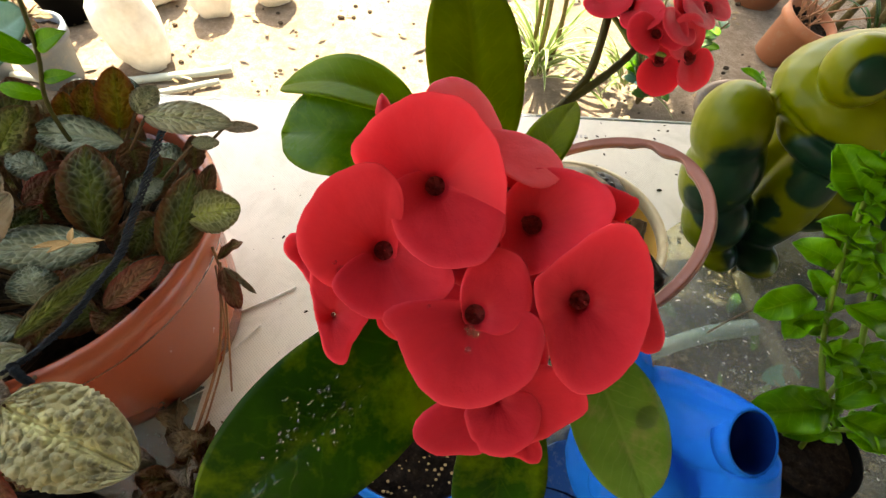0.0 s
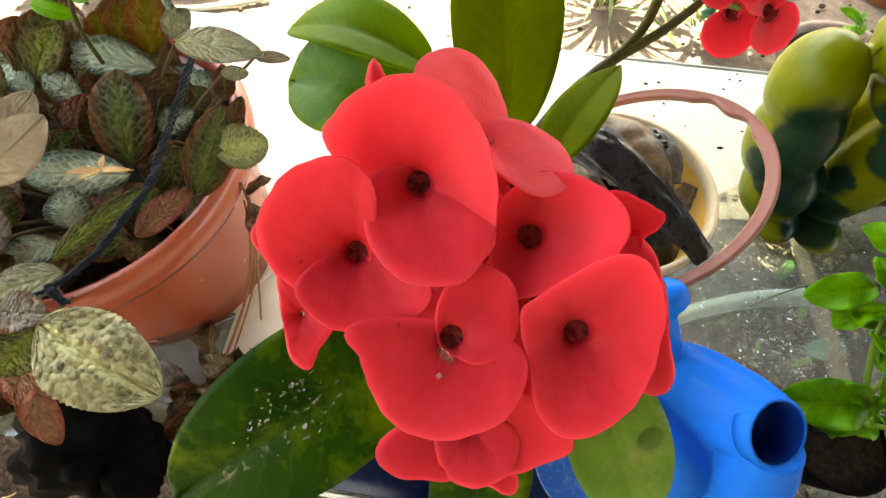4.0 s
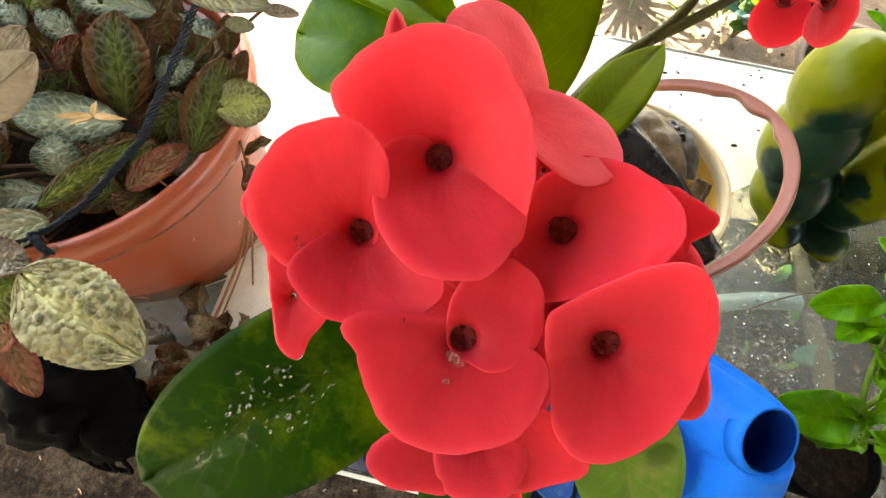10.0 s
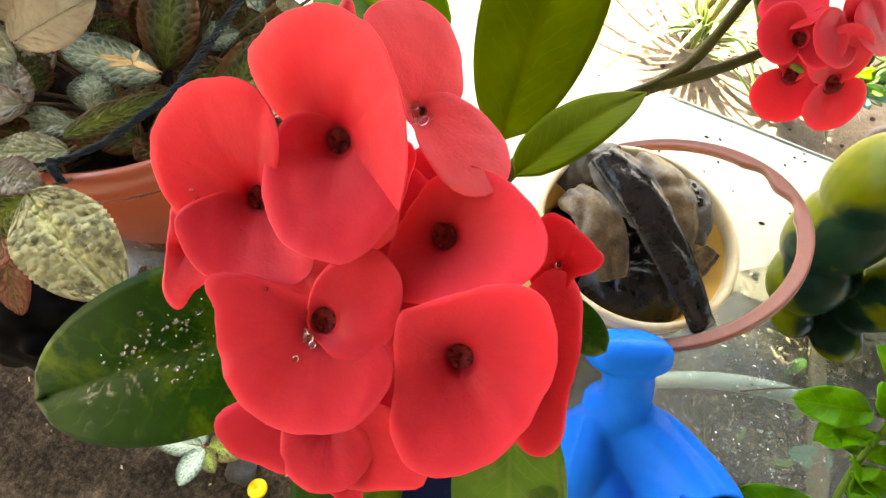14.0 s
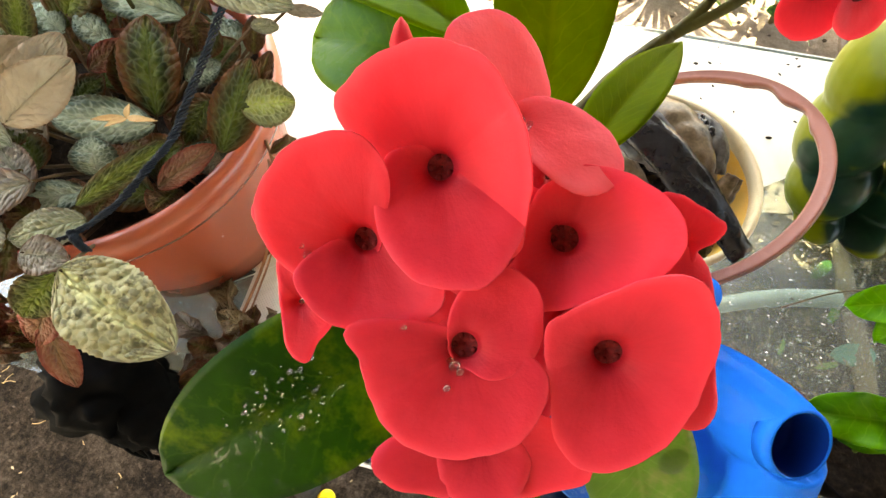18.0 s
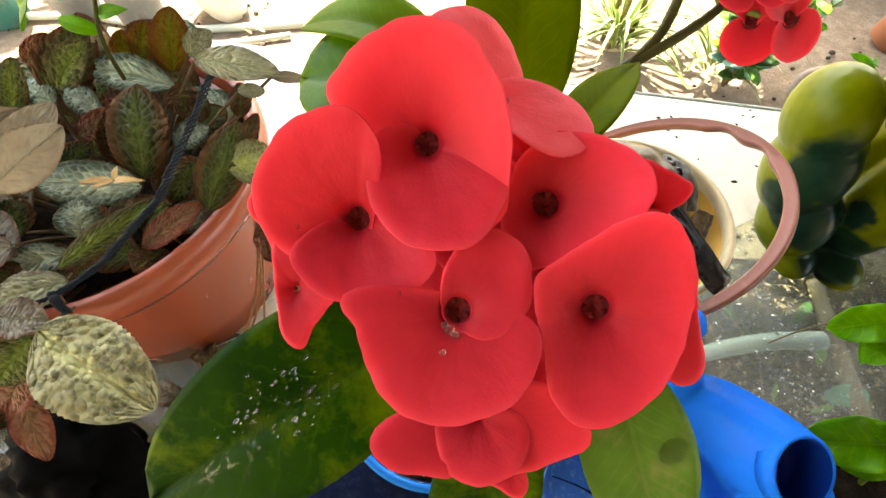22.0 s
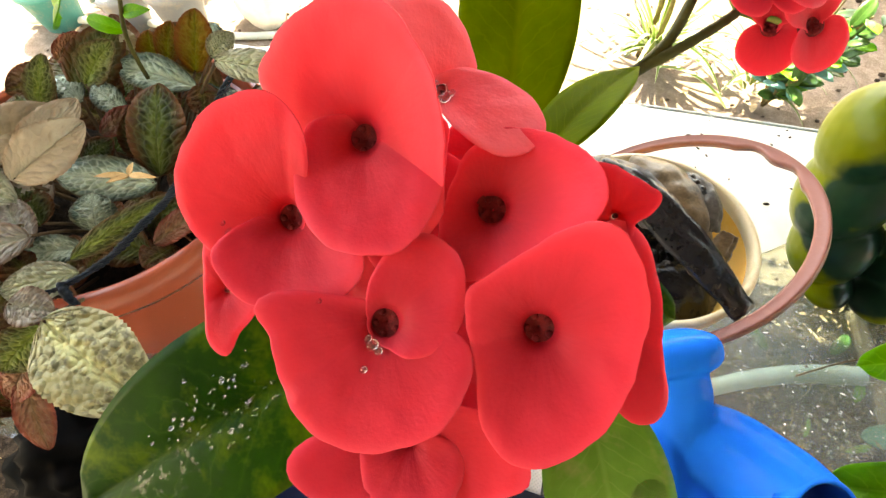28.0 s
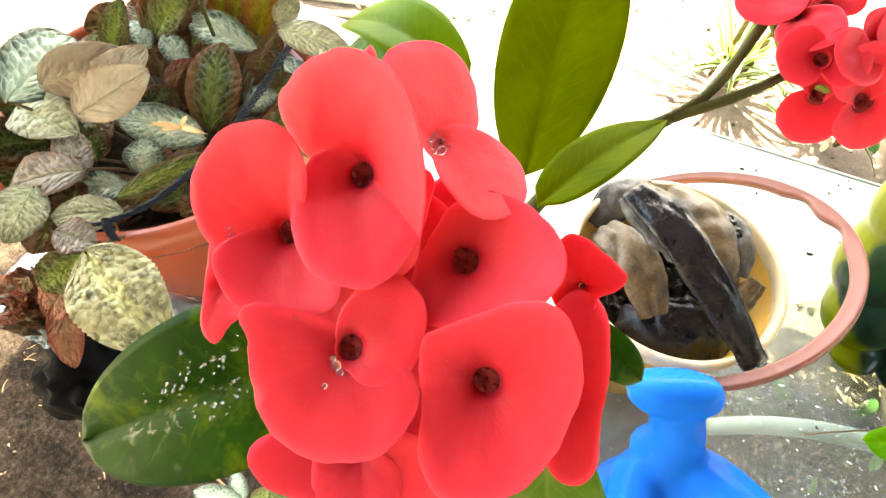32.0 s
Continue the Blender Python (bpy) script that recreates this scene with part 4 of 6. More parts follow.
for k, (o, r) in enumerate((((-11, 29, -6), 0.0016), ((-22, 13, -5), 0.0016), ((0, 0, -1), 0.0016), ((24, 4, -4), 0.0016), ((13, 21, -7), 0.0016), ((3, 44, -16), 0.0014), ((10, -14, -10), 0.0014), ((33, 13, -16), 0.0014), ((-28, 5, -15), 0.0014))):
    part("flower_stalk", tube([cl(4, 4, -52), cl(o[0] * 0.45, o[1] * 0.5, -34), cl(o[0] * 0.93, o[1] * 0.93, o[2] - 7)], r * 1.4, r, 8), M["green_stem"], plant)
rt = random.Random(5)
for k in range(26):
    z = rt.uniform(0.2, 0.42)
    a = rt.uniform(0, 6.28)
    p = Vector((-0.018 + (z - 0.2) * 0.05, 0.062, z))
    q = Vector((math.cos(a), math.sin(a), 0.25))
    part("thorn", tube([p + q * 0.004, p + q * 0.010, p + q * 0.017], 0.0012, 0.0002, 5, 2), M["stem"], plant)

# second flower head, farther off on the branch
for k, (o, ph, L, f_) in enumerate((((84, 117, -112), 20, 15, (0.2, 0, 1)), ((72, 132, -118), 140, 16, (-0.3, 0.4, 1)), ((98, 126, -116), 60, 15, (0.6, 0.2, 1)), ((92, 112, -126), -80, 17, (0, -0.6, 1)), ((104, 112, -122), -50, 16, (0.5, -0.5, 1)), ((60, 142, -124), 120, 17, (-0.3, 0.4, 1)), ((82, 140, -126), 80, 17, (0.1, 0.5, 1)), ((112, 136, -124), 40, 16, (0.6, 0.4, 1)))):
    lobe = [[L * 0.86 * (0.25 + 0.95 * max(0.0, math.cos((j - 8) / 16 * 2 * math.pi - radians(ph + w))) ** 0.55) for j in range(16)] for w in (180, 355)]
    flower(o, [(lobe[0], f_[0] * -0.7, f_[1] * -0.7, 0.1, 0, 40 + k), (lobe[1], f_[0] * -0.7, f_[1] * -0.7, 0.15, 0.6, 60 + k)])
    part("flower_stalk", tube([cl(80, 116, -128), cl((80 + o[0]) / 2, (116 + o[1]) / 2, -127), cl(o[0], o[1], o[2] - 6)], 0.0016, 0.0012, 8), M["green_stem"], plant)


def drop_bm(at, nrm, r, sx=1.0):
    bm = bmesh.new()
    bmesh.ops.create_icosphere(bm, subdivisions=2, radius=r)
    bm.transform(Matrix.Translation(at) @ frame_of(nrm) @ Matrix.Diagonal((sx, 1, 0.33, 1)))
    return bm


# ---------------------------------------------------------------- blue flower pot
bp_ = thing("flower_pot", (-0.02, 0.057, 0.002), "small dark blue plastic flower pot with a bright rim", "pot")
C = (-0.022, 0.062, 0)
part("pot_wall", lathe([(0.048, 0.003), (0.0695, 0.188), (0.067, 0.188), (0.044, 0.008), (0.001, 0.008), (0.001, 0.003)], 64, C), M["navy"], bp_)
part("rim", lathe([(0.0697, 0.184), (0.0735, 0.186), (0.0745, 0.195), (0.0725, 0.199), (0.069, 0.198), (0.0672, 0.186)], 64, C), M["blue_rim"], bp_, "bright blue rolled rim")


def soil_disc(c, r, z, seed, amp=0.004, n=26):
    rs = random.Random(seed)

    def fn(u, v):
        a = u * 6.28318
        rr = max(v, 0.02) * r
        x, y = rr * math.cos(a), rr * math.sin(a)
        return Vector((c[0] + x, c[1] + y, z + amp * noise.noise(Vector((x * 90, y * 90, seed))) + amp * 0.7 * noise.noise(Vector((x * 260, y * 260, seed + 5)))))

    return sheet(fn, 48, n, 0.004, wrap=True)


part("soil", soil_disc(C, 0.0665, 0.178, 3), M["soil"], bp_, "dark damp potting soil")
rs = random.Random(8)
gr = bmesh.new()
for k in range(170):
    a, q = rs.uniform(0, 6.28), 0.064 * math.sqrt(rs.random())
    bmesh.ops.create_icosphere(gr, subdivisions=1, radius=rs.uniform(0.0005, 0.0016), matrix=Matrix.Translation((C[0] + q * math.cos(a), C[1] + q * math.sin(a), 0.1815)) @ Matrix.Diagonal((1, rs.uniform(0.5, 1), rs.uniform(0.4, 0.8), 1)))
part("grit", gr, M["petal_dry"], bp_, "pale grit in the soil", False)["kind"] = "stuff"

# ---------------------------------------------------------------- terracotta bowl with trailing plant
PC = Vector((-0.405, 0.208, 0))
tp = thing("plant_pot", (PC.x, PC.y, 0.003), "wide terracotta-coloured plastic pot on the white sheet", "pot")
part("pot_wall", lathe([(0.139, 0.003), (0.146, 0.05), (0.162, 0.180), (0.164, 0.190), (0.158, 0.190), (0.141, 0.05), (0.134, 0.010), (0.001, 0.010), (0.001, 0.003)], 96, PC), M["terracotta"], tp)
part("rim", lathe([(0.163, 0.178), (0.173, 0.180), (0.177, 0.190), (0.178, 0.203), (0.174, 0.213), (0.166, 0.215), (0.160, 0.210), (0.158, 0.190)], 96, PC), M["terracotta"], tp, "thick rolled rim")
part("soil", soil_disc(PC, 0.158, 0.178, 9, 0.008, 30), M["soil"], tp, "dark soil under the leaves")
ep = thing("trailing_leaf_plant", (PC.x, PC.y, 0.18), "trailing plant with quilted silver-veined bronze leaves", "plant")
EC = Vector((-0.40, 0.20, 0.16))
cnt = [0]


def quilted_leaf_bm(b, t, w, nr, bend, fold, cup, twist, seed):
    """A broad puckered leaf with a scalloped margin and a sunken midrib."""
    b, t = Vector(b), Vector(t)
    d = t - b
    L = d.length
    d.normalize()
    nr = (nr - d * nr.dot(d)).normalized()
    s = d.cross(nr)
    ph = seed * 1.7
    teeth = max(10, int(L / 0.0042))

    def fn(u, v):
        x = u * 2 - 1
        prof = math.sin(math.pi * min(1.0, v ** 0.92)) ** 0.58 if 0 < v < 1 else 0.0
        q = w / 2 * max(prof, 0.03)
        q *= 1 + 0.05 * abs(math.sin(v * teeth * math.pi)) * abs(x) ** 3 - 0.025
        y = x * q
        z = fold * abs(y) + bend * L * math.sin(v * math.pi * 0.85) - cup * L * v * v + 0.035 * w * math.sin(v * 11 + ph + 2 * x) * x * x
        z += twist * y * (v - 0.3)
        z -= 0.035 * w * math.exp(-(x / 0.12) ** 2)
        z += 0.0007 * math.sin((v - abs(x) * 0.28) * 34) * math.cos(x * 8 + ph) * (1 - abs(x) * 0.5)
        return b + d * (L * v) + s * y + nr * z

    return sheet(fn, 16, 44, 0.0007)


def episcia_leaf(b, t, w, kind):
    cnt[0] += 1
    rs = random.Random(cnt[0])
    b, t = Vector(b), Vector(t)
    d = (t - b).normalized()
    view = (Vector((0, -0.05, 0.58)) - (b + t) / 2).normalized()
    nr = (Vector((0, 0, 1)) * 0.35 + view + Vector((rs.uniform(-0.25, 0.25), rs.uniform(-0.25, 0.25), 0))).normalized()
    part("leaf", quilted_leaf_bm(b, t, w * 1.06, nr, rs.uniform(0.05, 0.14), rs.uniform(-0.12, 0.25), rs.uniform(0.0, 0.10), rs.uniform(-0.3, 0.3), cnt[0]), M[kind], ep, {"pale": "pale quilted leaf", "dry": "withered curled leaf", "silver": "silver-veined leaf", "taupe": "faded taupe leaf", "taupe2": "faded grey-taupe leaf", "bronze": "upright bronze leaf"}.get(kind, ""))
    root = b.lerp(EC, 0.45) - Vector((0, 0, 0.03 if kind != "pale" else 0.06))
    part("leaf_stalk", tube([root, (b + root) / 2 + Vector((0, 0, 0.004)), b + d * 0.002], 0.0020, 0.0014, 7, 4), M["leaf_stalk"], ep)


episcia_leaf((-0.305, 0.181, 0.235), (-0.327, 0.251, 0.275), 0.045, 'dark')
episcia_leaf((-0.243, 0.165, 0.225), (-0.229, 0.235, 0.265), 0.037, 'dark')
episcia_leaf((-0.232, 0.200, 0.244), (-0.195, 0.223, 0.236), 0.037, 'lime')
episcia_leaf((-0.299, 0.170, 0.240), (-0.388, 0.157, 0.242), 0.037, 'silver')
episcia_leaf((-0.312, 0.274, 0.255), (-0.392, 0.274, 0.265), 0.033, 'silver')
episcia_leaf((-0.284, 0.283, 0.283), (-0.209, 0.290, 0.272), 0.029, 'pale_silver')
episcia_leaf((-0.331, 0.088, 0.232), (-0.277, 0.160, 0.240), 0.020, 'green')
episcia_leaf((-0.288, 0.125, 0.215), (-0.245, 0.167, 0.232), 0.023, 'red')
episcia_leaf((-0.335, 0.104, 0.225), (-0.387, 0.086, 0.220), 0.025, 'silver')
episcia_leaf((-0.329, 0.118, 0.230), (-0.339, 0.143, 0.248), 0.032, 'silver')
episcia_leaf((-0.396, 0.140, 0.262), (-0.372, 0.208, 0.285), 0.033, 'taupe')
episcia_leaf((-0.323, 0.081, 0.226), (-0.377, 0.052, 0.220), 0.030, 'pale_silver')
episcia_leaf((-0.322, 0.087, 0.222), (-0.307, 0.112, 0.232), 0.017, 'brown')
episcia_leaf((-0.412, 0.248, 0.260), (-0.384, 0.280, 0.290), 0.031, 'green')
episcia_leaf((-0.416, 0.238, 0.250), (-0.449, 0.252, 0.262), 0.025, 'silver')
episcia_leaf((-0.369, 0.236, 0.250), (-0.403, 0.246, 0.262), 0.024, 'silver')
episcia_leaf((-0.383, 0.211, 0.240), (-0.351, 0.242, 0.250), 0.022, 'red')
episcia_leaf((-0.304, 0.277, 0.258), (-0.298, 0.252, 0.240), 0.028, 'brown')
episcia_leaf((-0.272, 0.208, 0.232), (-0.281, 0.168, 0.220), 0.027, 'dark')
episcia_leaf((-0.294, 0.220, 0.240), (-0.266, 0.239, 0.246), 0.023, 'silver')
episcia_leaf((-0.423, 0.203, 0.265), (-0.419, 0.239, 0.300), 0.024, 'green')
episcia_leaf((-0.238, 0.263, 0.272), (-0.217, 0.270, 0.268), 0.012, 'pale_silver')
episcia_leaf((-0.244, 0.257, 0.245), (-0.243, 0.277, 0.268), 0.018, 'brown')
episcia_leaf((-0.235, 0.194, 0.230), (-0.223, 0.255, 0.255), 0.020, 'brown')
episcia_leaf((-0.389, 0.077, 0.230), (-0.384, 0.105, 0.240), 0.016, 'dark')
episcia_leaf((-0.386, 0.114, 0.225), (-0.413, 0.139, 0.235), 0.030, 'dark')
episcia_leaf((-0.382, 0.179, 0.235), (-0.360, 0.203, 0.245), 0.024, 'dark')
episcia_leaf((-0.400, 0.164, 0.232), (-0.383, 0.191, 0.242), 0.022, 'dark')
episcia_leaf((-0.461, 0.244, 0.262), (-0.432, 0.211, 0.250), 0.023, 'dark')
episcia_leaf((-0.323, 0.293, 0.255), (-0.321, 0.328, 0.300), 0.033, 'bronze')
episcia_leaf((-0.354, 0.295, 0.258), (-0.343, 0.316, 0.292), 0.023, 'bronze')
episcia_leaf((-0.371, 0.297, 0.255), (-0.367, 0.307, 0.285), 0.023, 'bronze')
episcia_leaf((-0.427, 0.245, 0.248), (-0.395, 0.303, 0.290), 0.045, 'dark')
episcia_leaf((-0.307, 0.304, 0.268), (-0.287, 0.324, 0.282), 0.022, 'pale_silver')
episcia_leaf((-0.443, 0.236, 0.235), (-0.447, 0.262, 0.255), 0.025, 'silver')
episcia_leaf((-0.386, 0.293, 0.270), (-0.389, 0.304, 0.285), 0.014, 'taupe')
episcia_leaf((-0.407, 0.239, 0.225), (-0.363, 0.257, 0.245), 0.019, 'red')
episcia_leaf((-0.409, 0.253, 0.245), (-0.374, 0.240, 0.240), 0.021, 'silver')
episcia_leaf((-0.284, 0.274, 0.250), (-0.303, 0.254, 0.235), 0.029, 'dark')
episcia_leaf((-0.224, 0.296, 0.262), (-0.196, 0.310, 0.252), 0.011, 'taupe')
episcia_leaf((-0.448, 0.263, 0.270), (-0.424, 0.284, 0.290), 0.018, 'red')
episcia_leaf((-0.296, 0.033, 0.253), (-0.204, 0.000, 0.235), 0.060, 'pale')
episcia_leaf((-0.398, 0.154, 0.235), (-0.421, 0.097, 0.228), 0.034, 'taupe2')
episcia_leaf((-0.373, 0.089, 0.232), (-0.419, 0.125, 0.240), 0.028, 'taupe2')
episcia_leaf((-0.437, 0.141, 0.245), (-0.456, 0.196, 0.262), 0.030, 'taupe2')
episcia_leaf((-0.396, 0.131, 0.262), (-0.356, 0.190, 0.280), 0.039, 'taupe')
episcia_leaf((-0.421, 0.163, 0.240), (-0.406, 0.126, 0.235), 0.022, 'dark')
episcia_leaf((-0.335, 0.003, 0.200), (-0.314, -0.043, 0.155), 0.024, 'red')
episcia_leaf((-0.324, 0.019, 0.215), (-0.340, -0.018, 0.190), 0.032, 'red')
episcia_leaf((-0.322, 0.034, 0.225), (-0.342, -0.002, 0.210), 0.034, 'green')
episcia_leaf((-0.344, 0.040, 0.240), (-0.309, 0.045, 0.235), 0.029, 'taupe2')
episcia_leaf((-0.453, 0.113, 0.270), (-0.503, 0.221, 0.250), 0.051, 'silver')
episcia_leaf((-0.470, 0.121, 0.250), (-0.399, 0.120, 0.250), 0.046, 'pale_silver')
episcia_leaf((-0.396, 0.065, 0.240), (-0.377, 0.015, 0.235), 0.035, 'pale_silver')
episcia_leaf((-0.370, 0.097, 0.240), (-0.431, 0.057, 0.230), 0.039, 'taupe2')
episcia_leaf((-0.444, 0.141, 0.270), (-0.394, 0.203, 0.275), 0.041, 'taupe')

rs = random.Random(21)
for k in range(56):
    a, q = rs.uniform(0, 6.28), 0.165 * math.sqrt(rs.random())
    b = Vector((PC.x + q * math.cos(a), PC.y + q * math.sin(a), 0.188 + rs.uniform(0, 0.025)))
    if b.x > -0.265 and b.y < 0.2:
        b.z = 0.19
    o = Vector((math.cos(a + rs.uniform(-1.4, 1.4)), math.sin(a + rs.uniform(-1.4, 1.4)), rs.uniform(0.0, 0.9))).normalized()
    L = rs.uniform(0.040, 0.066)
    t = b + o * L
    if (t - PC).to_2d().length > 0.165 and t.x > -0.33:
        t = b + Vector((-o.x, -o.y, abs(o.z))) * L
    episcia_leaf(b, t, L * rs.uniform(0.58, 0.74), rs.choice(("dark", "dark", "brown", "silver", "brown", "brown", "dark")))
# thin roots and runners
for k in range(22):
    a = rs.uniform(-1.6, 0.6)
    p = Vector((PC.x + 0.12 * math.cos(a), PC.y + 0.12 * math.sin(a), 0.192))
    q = p + Vector((rs.uniform(-0.04, 0.04), rs.uniform(-0.04, 0.04), 0))
    part("runner", tube([p, (p + q) / 2 + Vector((0, 0, rs.uniform(0.008, 0.02))), q], 0.0012, 0.0009, 6, 5), M["dry_stem"], ep)

# navy cord across the pot
cord = thing("cord", (-0.27, 0.175, 0.235), "dark navy braided cord across the pot", "cord")
for pts in ([(-0.261, 0.287, 0.270), (-0.270, 0.280, 0.271), (-0.270, 0.233, 0.262), (-0.269, 0.187, 0.256), (-0.268, 0.154, 0.252), (-0.278, 0.128, 0.247), (-0.293, 0.094, 0.240), (-0.317, 0.064, 0.236), (-0.346, 0.048, 0.232)], [(-0.317, 0.066, 0.238), (-0.312, 0.060, 0.235), (-0.306, 0.056, 0.228)]):
    rp = smooth_path(pts, 16)
    for s_ in range(4):
        tw = []
        for i, p in enumerate(rp):
            a = i * 0.95 + s_ * 1.571
            k = 1.0 + 0.25 * math.sin(i * 1.24 + s_ * 3.14)
            tw.append(p + Vector((0.0024 * k * math.cos(a), 0.0016 * math.cos(a + 0.8), 0.0024 * k * math.sin(a))))
        part("strand", tube(tw, 0.00095, seg=6, n=2), M["rope"], cord)

# fallen dry flower on a leaf
df_ = thing("fallen_flower", (-0.303, 0.158, 0.262), "dry tan fallen flower lying on a leaf", "flower")
for k, (a, L) in enumerate(((205, 0.026), (100, 0.013), (2, 0.029), (235, 0.018))):
    d = Vector((math.cos(radians(a)), math.sin(radians(a)) * 0.9, 0.08))
    part("petal", leaf_bm(Vector((-0.303, 0.158, 0.262)), Vector((-0.303, 0.158, 0.264)) + d * L, 0.0068, (0, -0.4, 1), bend=0.10, round_tip=0, nu=6, nv=8), M["petal_dry"], df_)

# withered leaf and dry stalks hanging by the pot
wl = thing("withered_stalks", (-0.25, 0.15, 0.003), "dry reddish stalks and a shrivelled brown leaf by the pot", "dry plant")
part("stalk", tube([(-0.226, 0.200, 0.20), (-0.229, 0.188, 0.16), (-0.252, 0.135, 0.06), (-0.280, 0.013, 0.006)], 0.0016, 0.0018, 7), M["dry_stem"], wl)
part("stalk", tube([(-0.224, 0.196, 0.18), (-0.228, 0.172, 0.13), (-0.250, 0.125, 0.006)], 0.0012, 0.0012, 7), M["dry_stem"], wl)
part("stalk", tube([(-0.228, 0.192, 0.18), (-0.240, 0.150, 0.08), (-0.270, 0.060, 0.006)], 0.0010, 0.0012, 7), M["dry_stem"], wl)
for k, (b, t, w, m_) in enumerate((((-0.217, 0.187, 0.185), (-0.199, 0.155, 0.165), 0.022, "red"), ((-0.220, 0.190, 0.195), (-0.205, 0.215, 0.190), 0.012, "brown"), ((-0.214, 0.185, 0.19), (-0.182, 0.165, 0.178), 0.007, "dry"))):
    part("leaf", leaf_bm(b, t, w, (0.2, -0.3, 1), bend=0.2, fold=0.5, wave=0.25, saw=0.1, nu=10, nv=14, seed=k), M[m_], wl, "shrivelled brown leaf")
rs = random.Random(33)
for k in range(50):
    if k < 16:
        p = Vector((-0.275 + rs.uniform(-0.035, 0.03), 0.03 + rs.uniform(-0.05, 0.06), 0.005))
    else:
        p = Vector((-0.48 + rs.uniform(-0.10, 0.08), -0.01 + rs.uniform(-0.03, 0.04), 0.006 + 0.012 * rs.random()))
    a, L = rs.uniform(0, 6.28), rs.uniform(0.03, 0.055)
    q = p + Vector((math.cos(a) * L, math.sin(a) * L, rs.uniform(0.004, 0.022)))
    if q.y < -0.045:
        q.y = -0.03
    part("leaf", leaf_bm(p, q, rs.uniform(0.022, 0.034), (0, -0.2, 1), bend=0.25, fold=0.5, wave=0.25, saw=0.08, nu=8, nv=10, seed=k), M[rs.choice(("brown", "brown", "dry", "brown", "red") if k >= 16 else ("dry", "taupe2", "dry", "brown"))], wl)

# black plastic bag below the leaves
bag = thing("plastic_bag", (-0.33, -0.04, 0.0), "crumpled black plastic bag at the table edge", "bag")


def bag_bm(c, r, seed):
    bm = bmesh.new()
    bmesh.ops.create_icosphere(bm, subdivisions=4, radius=1)
    for v_ in bm.verts:
        q = v_.co + Vector((seed, 0, 0))
        k = 1 + 0.28 * noise.noise(q * 2.3) + 0.14 * noise.noise(q * 5) + 0.06 * noise.noise(q * 13)
        v_.co = Vector(c) + Vector((v_.co.x * r[0] * k, v_.co.y * r[1] * k, v_.co.z * r[2] * k))
        if v_.co.y > -0.053:
            v_.co.z = max(v_.co.z, 0.0015)
    return bm


part("bag_body", bag_bm((-0.368, -0.040, 0.045), (0.062, 0.050, 0.055), 0), M["black"], bag)
part("bag_fold", bag_bm((-0.325, -0.050, 0.030), (0.040, 0.040, 0.040), 4), M["black"], bag)
for k, (x, y, r) in enumerate(((-0.368, -0.086, 0.016), (-0.345, -0.090, 0.014), (-0.330, -0.088, 0.017))):
    part("loop", tube([(x - r, y + 0.006, 0.012), (x - r * 0.9, y - 0.012, -0.030), (x, y - 0.016, -0.052), (x + r * 0.9, y - 0.012, -0.032), (x + r * 0.7, y + 0.008, 0.010)], 0.0030, 0.0024, seg=8), M["black"], bag)

# ---------------------------------------------------------------- yellow bucket
BC = Vector((0.126, 0.256, 0))
bk = thing("bucket", (BC.x, BC.y, 0.003), "faded yellow plastic bucket holding blackened husks", "bucket")
part("bucket_wall", lathe([(0.068, 0.003), (0.089, 0.176), (0.086, 0.176), (0.0655, 0.008), (0.001, 0.008), (0.001, 0.003)], 80, BC), M["yellow"], bk)
part("rim", lathe([(0.0885, 0.172), (0.0925, 0.172), (0.0925, 0.177), (0.0905, 0.179), (0.0905, 0.182), (0.0930, 0.183), (0.0938, 0.187), (0.0925, 0.190), (0.0895, 0.1905), (0.0872, 0.189), (0.0868, 0.175)], 80, BC), M["cream"], bk, "cream ribbed rim")


def handle_bm():
    """Flat strap bent to an arch, with three finger grooves on its inner side, leaning out to the side."""
    al, az = radians(31), 0.10
    out = Vector((math.cos(az) * math.cos(al), math.sin(az) * math.cos(al), math.sin(al)))
    side = Vector((-math.sin(az), math.cos(az), 0))
    nrm = out.cross(side).normalized()
    c = Vector((0.135, 0.272, 0.160))
    A, B = 0.133, 0.115
    bm = bmesh.new()
    rings = []
    n_ = 96
    for i in range(n_ + 1):
        t = -math.pi / 2 + (math.pi + 0.55) * i / n_
        e = out * (A * math.cos(t)) + side * (B * math.sin(t))
        rad = (out * (math.cos(t) / A) + side * (math.sin(t) / B)).normalized()
        w_in = 0.0046 + 0.0024 * math.cos(t) ** 2
        g = t - 0.55
        if abs(g) < 0.36:
            w_in += 0.0008 - 0.0050 * abs(math.sin(g * 8.7)) ** 2
        w_out, h = 0.0046, 0.0036
        sec = [(-w_in, -h), (-w_in, h), (-w_in + 0.002, h + 0.0012), (w_out - 0.0032, h - 0.001), (w_out - 0.001, h + 0.0012), (w_out, h), (w_out, -h)]
        rings.append([bm.verts.new(c + e + rad * a + nrm * b) for a, b in sec])
    for P, Q in zip(rings, rings[1:]):
        for k in range(len(P)):
            bm.faces.new((P[k], P[(k + 1) % len(P)], Q[(k + 1) % len(P)], Q[k]))
    bm.faces.new(rings[0][::-1])
    bm.faces.new(rings[-1])
    return bm


part("handle", handle_bm(), M["handle"], bk, "brown plastic handle with finger grooves folded aside")


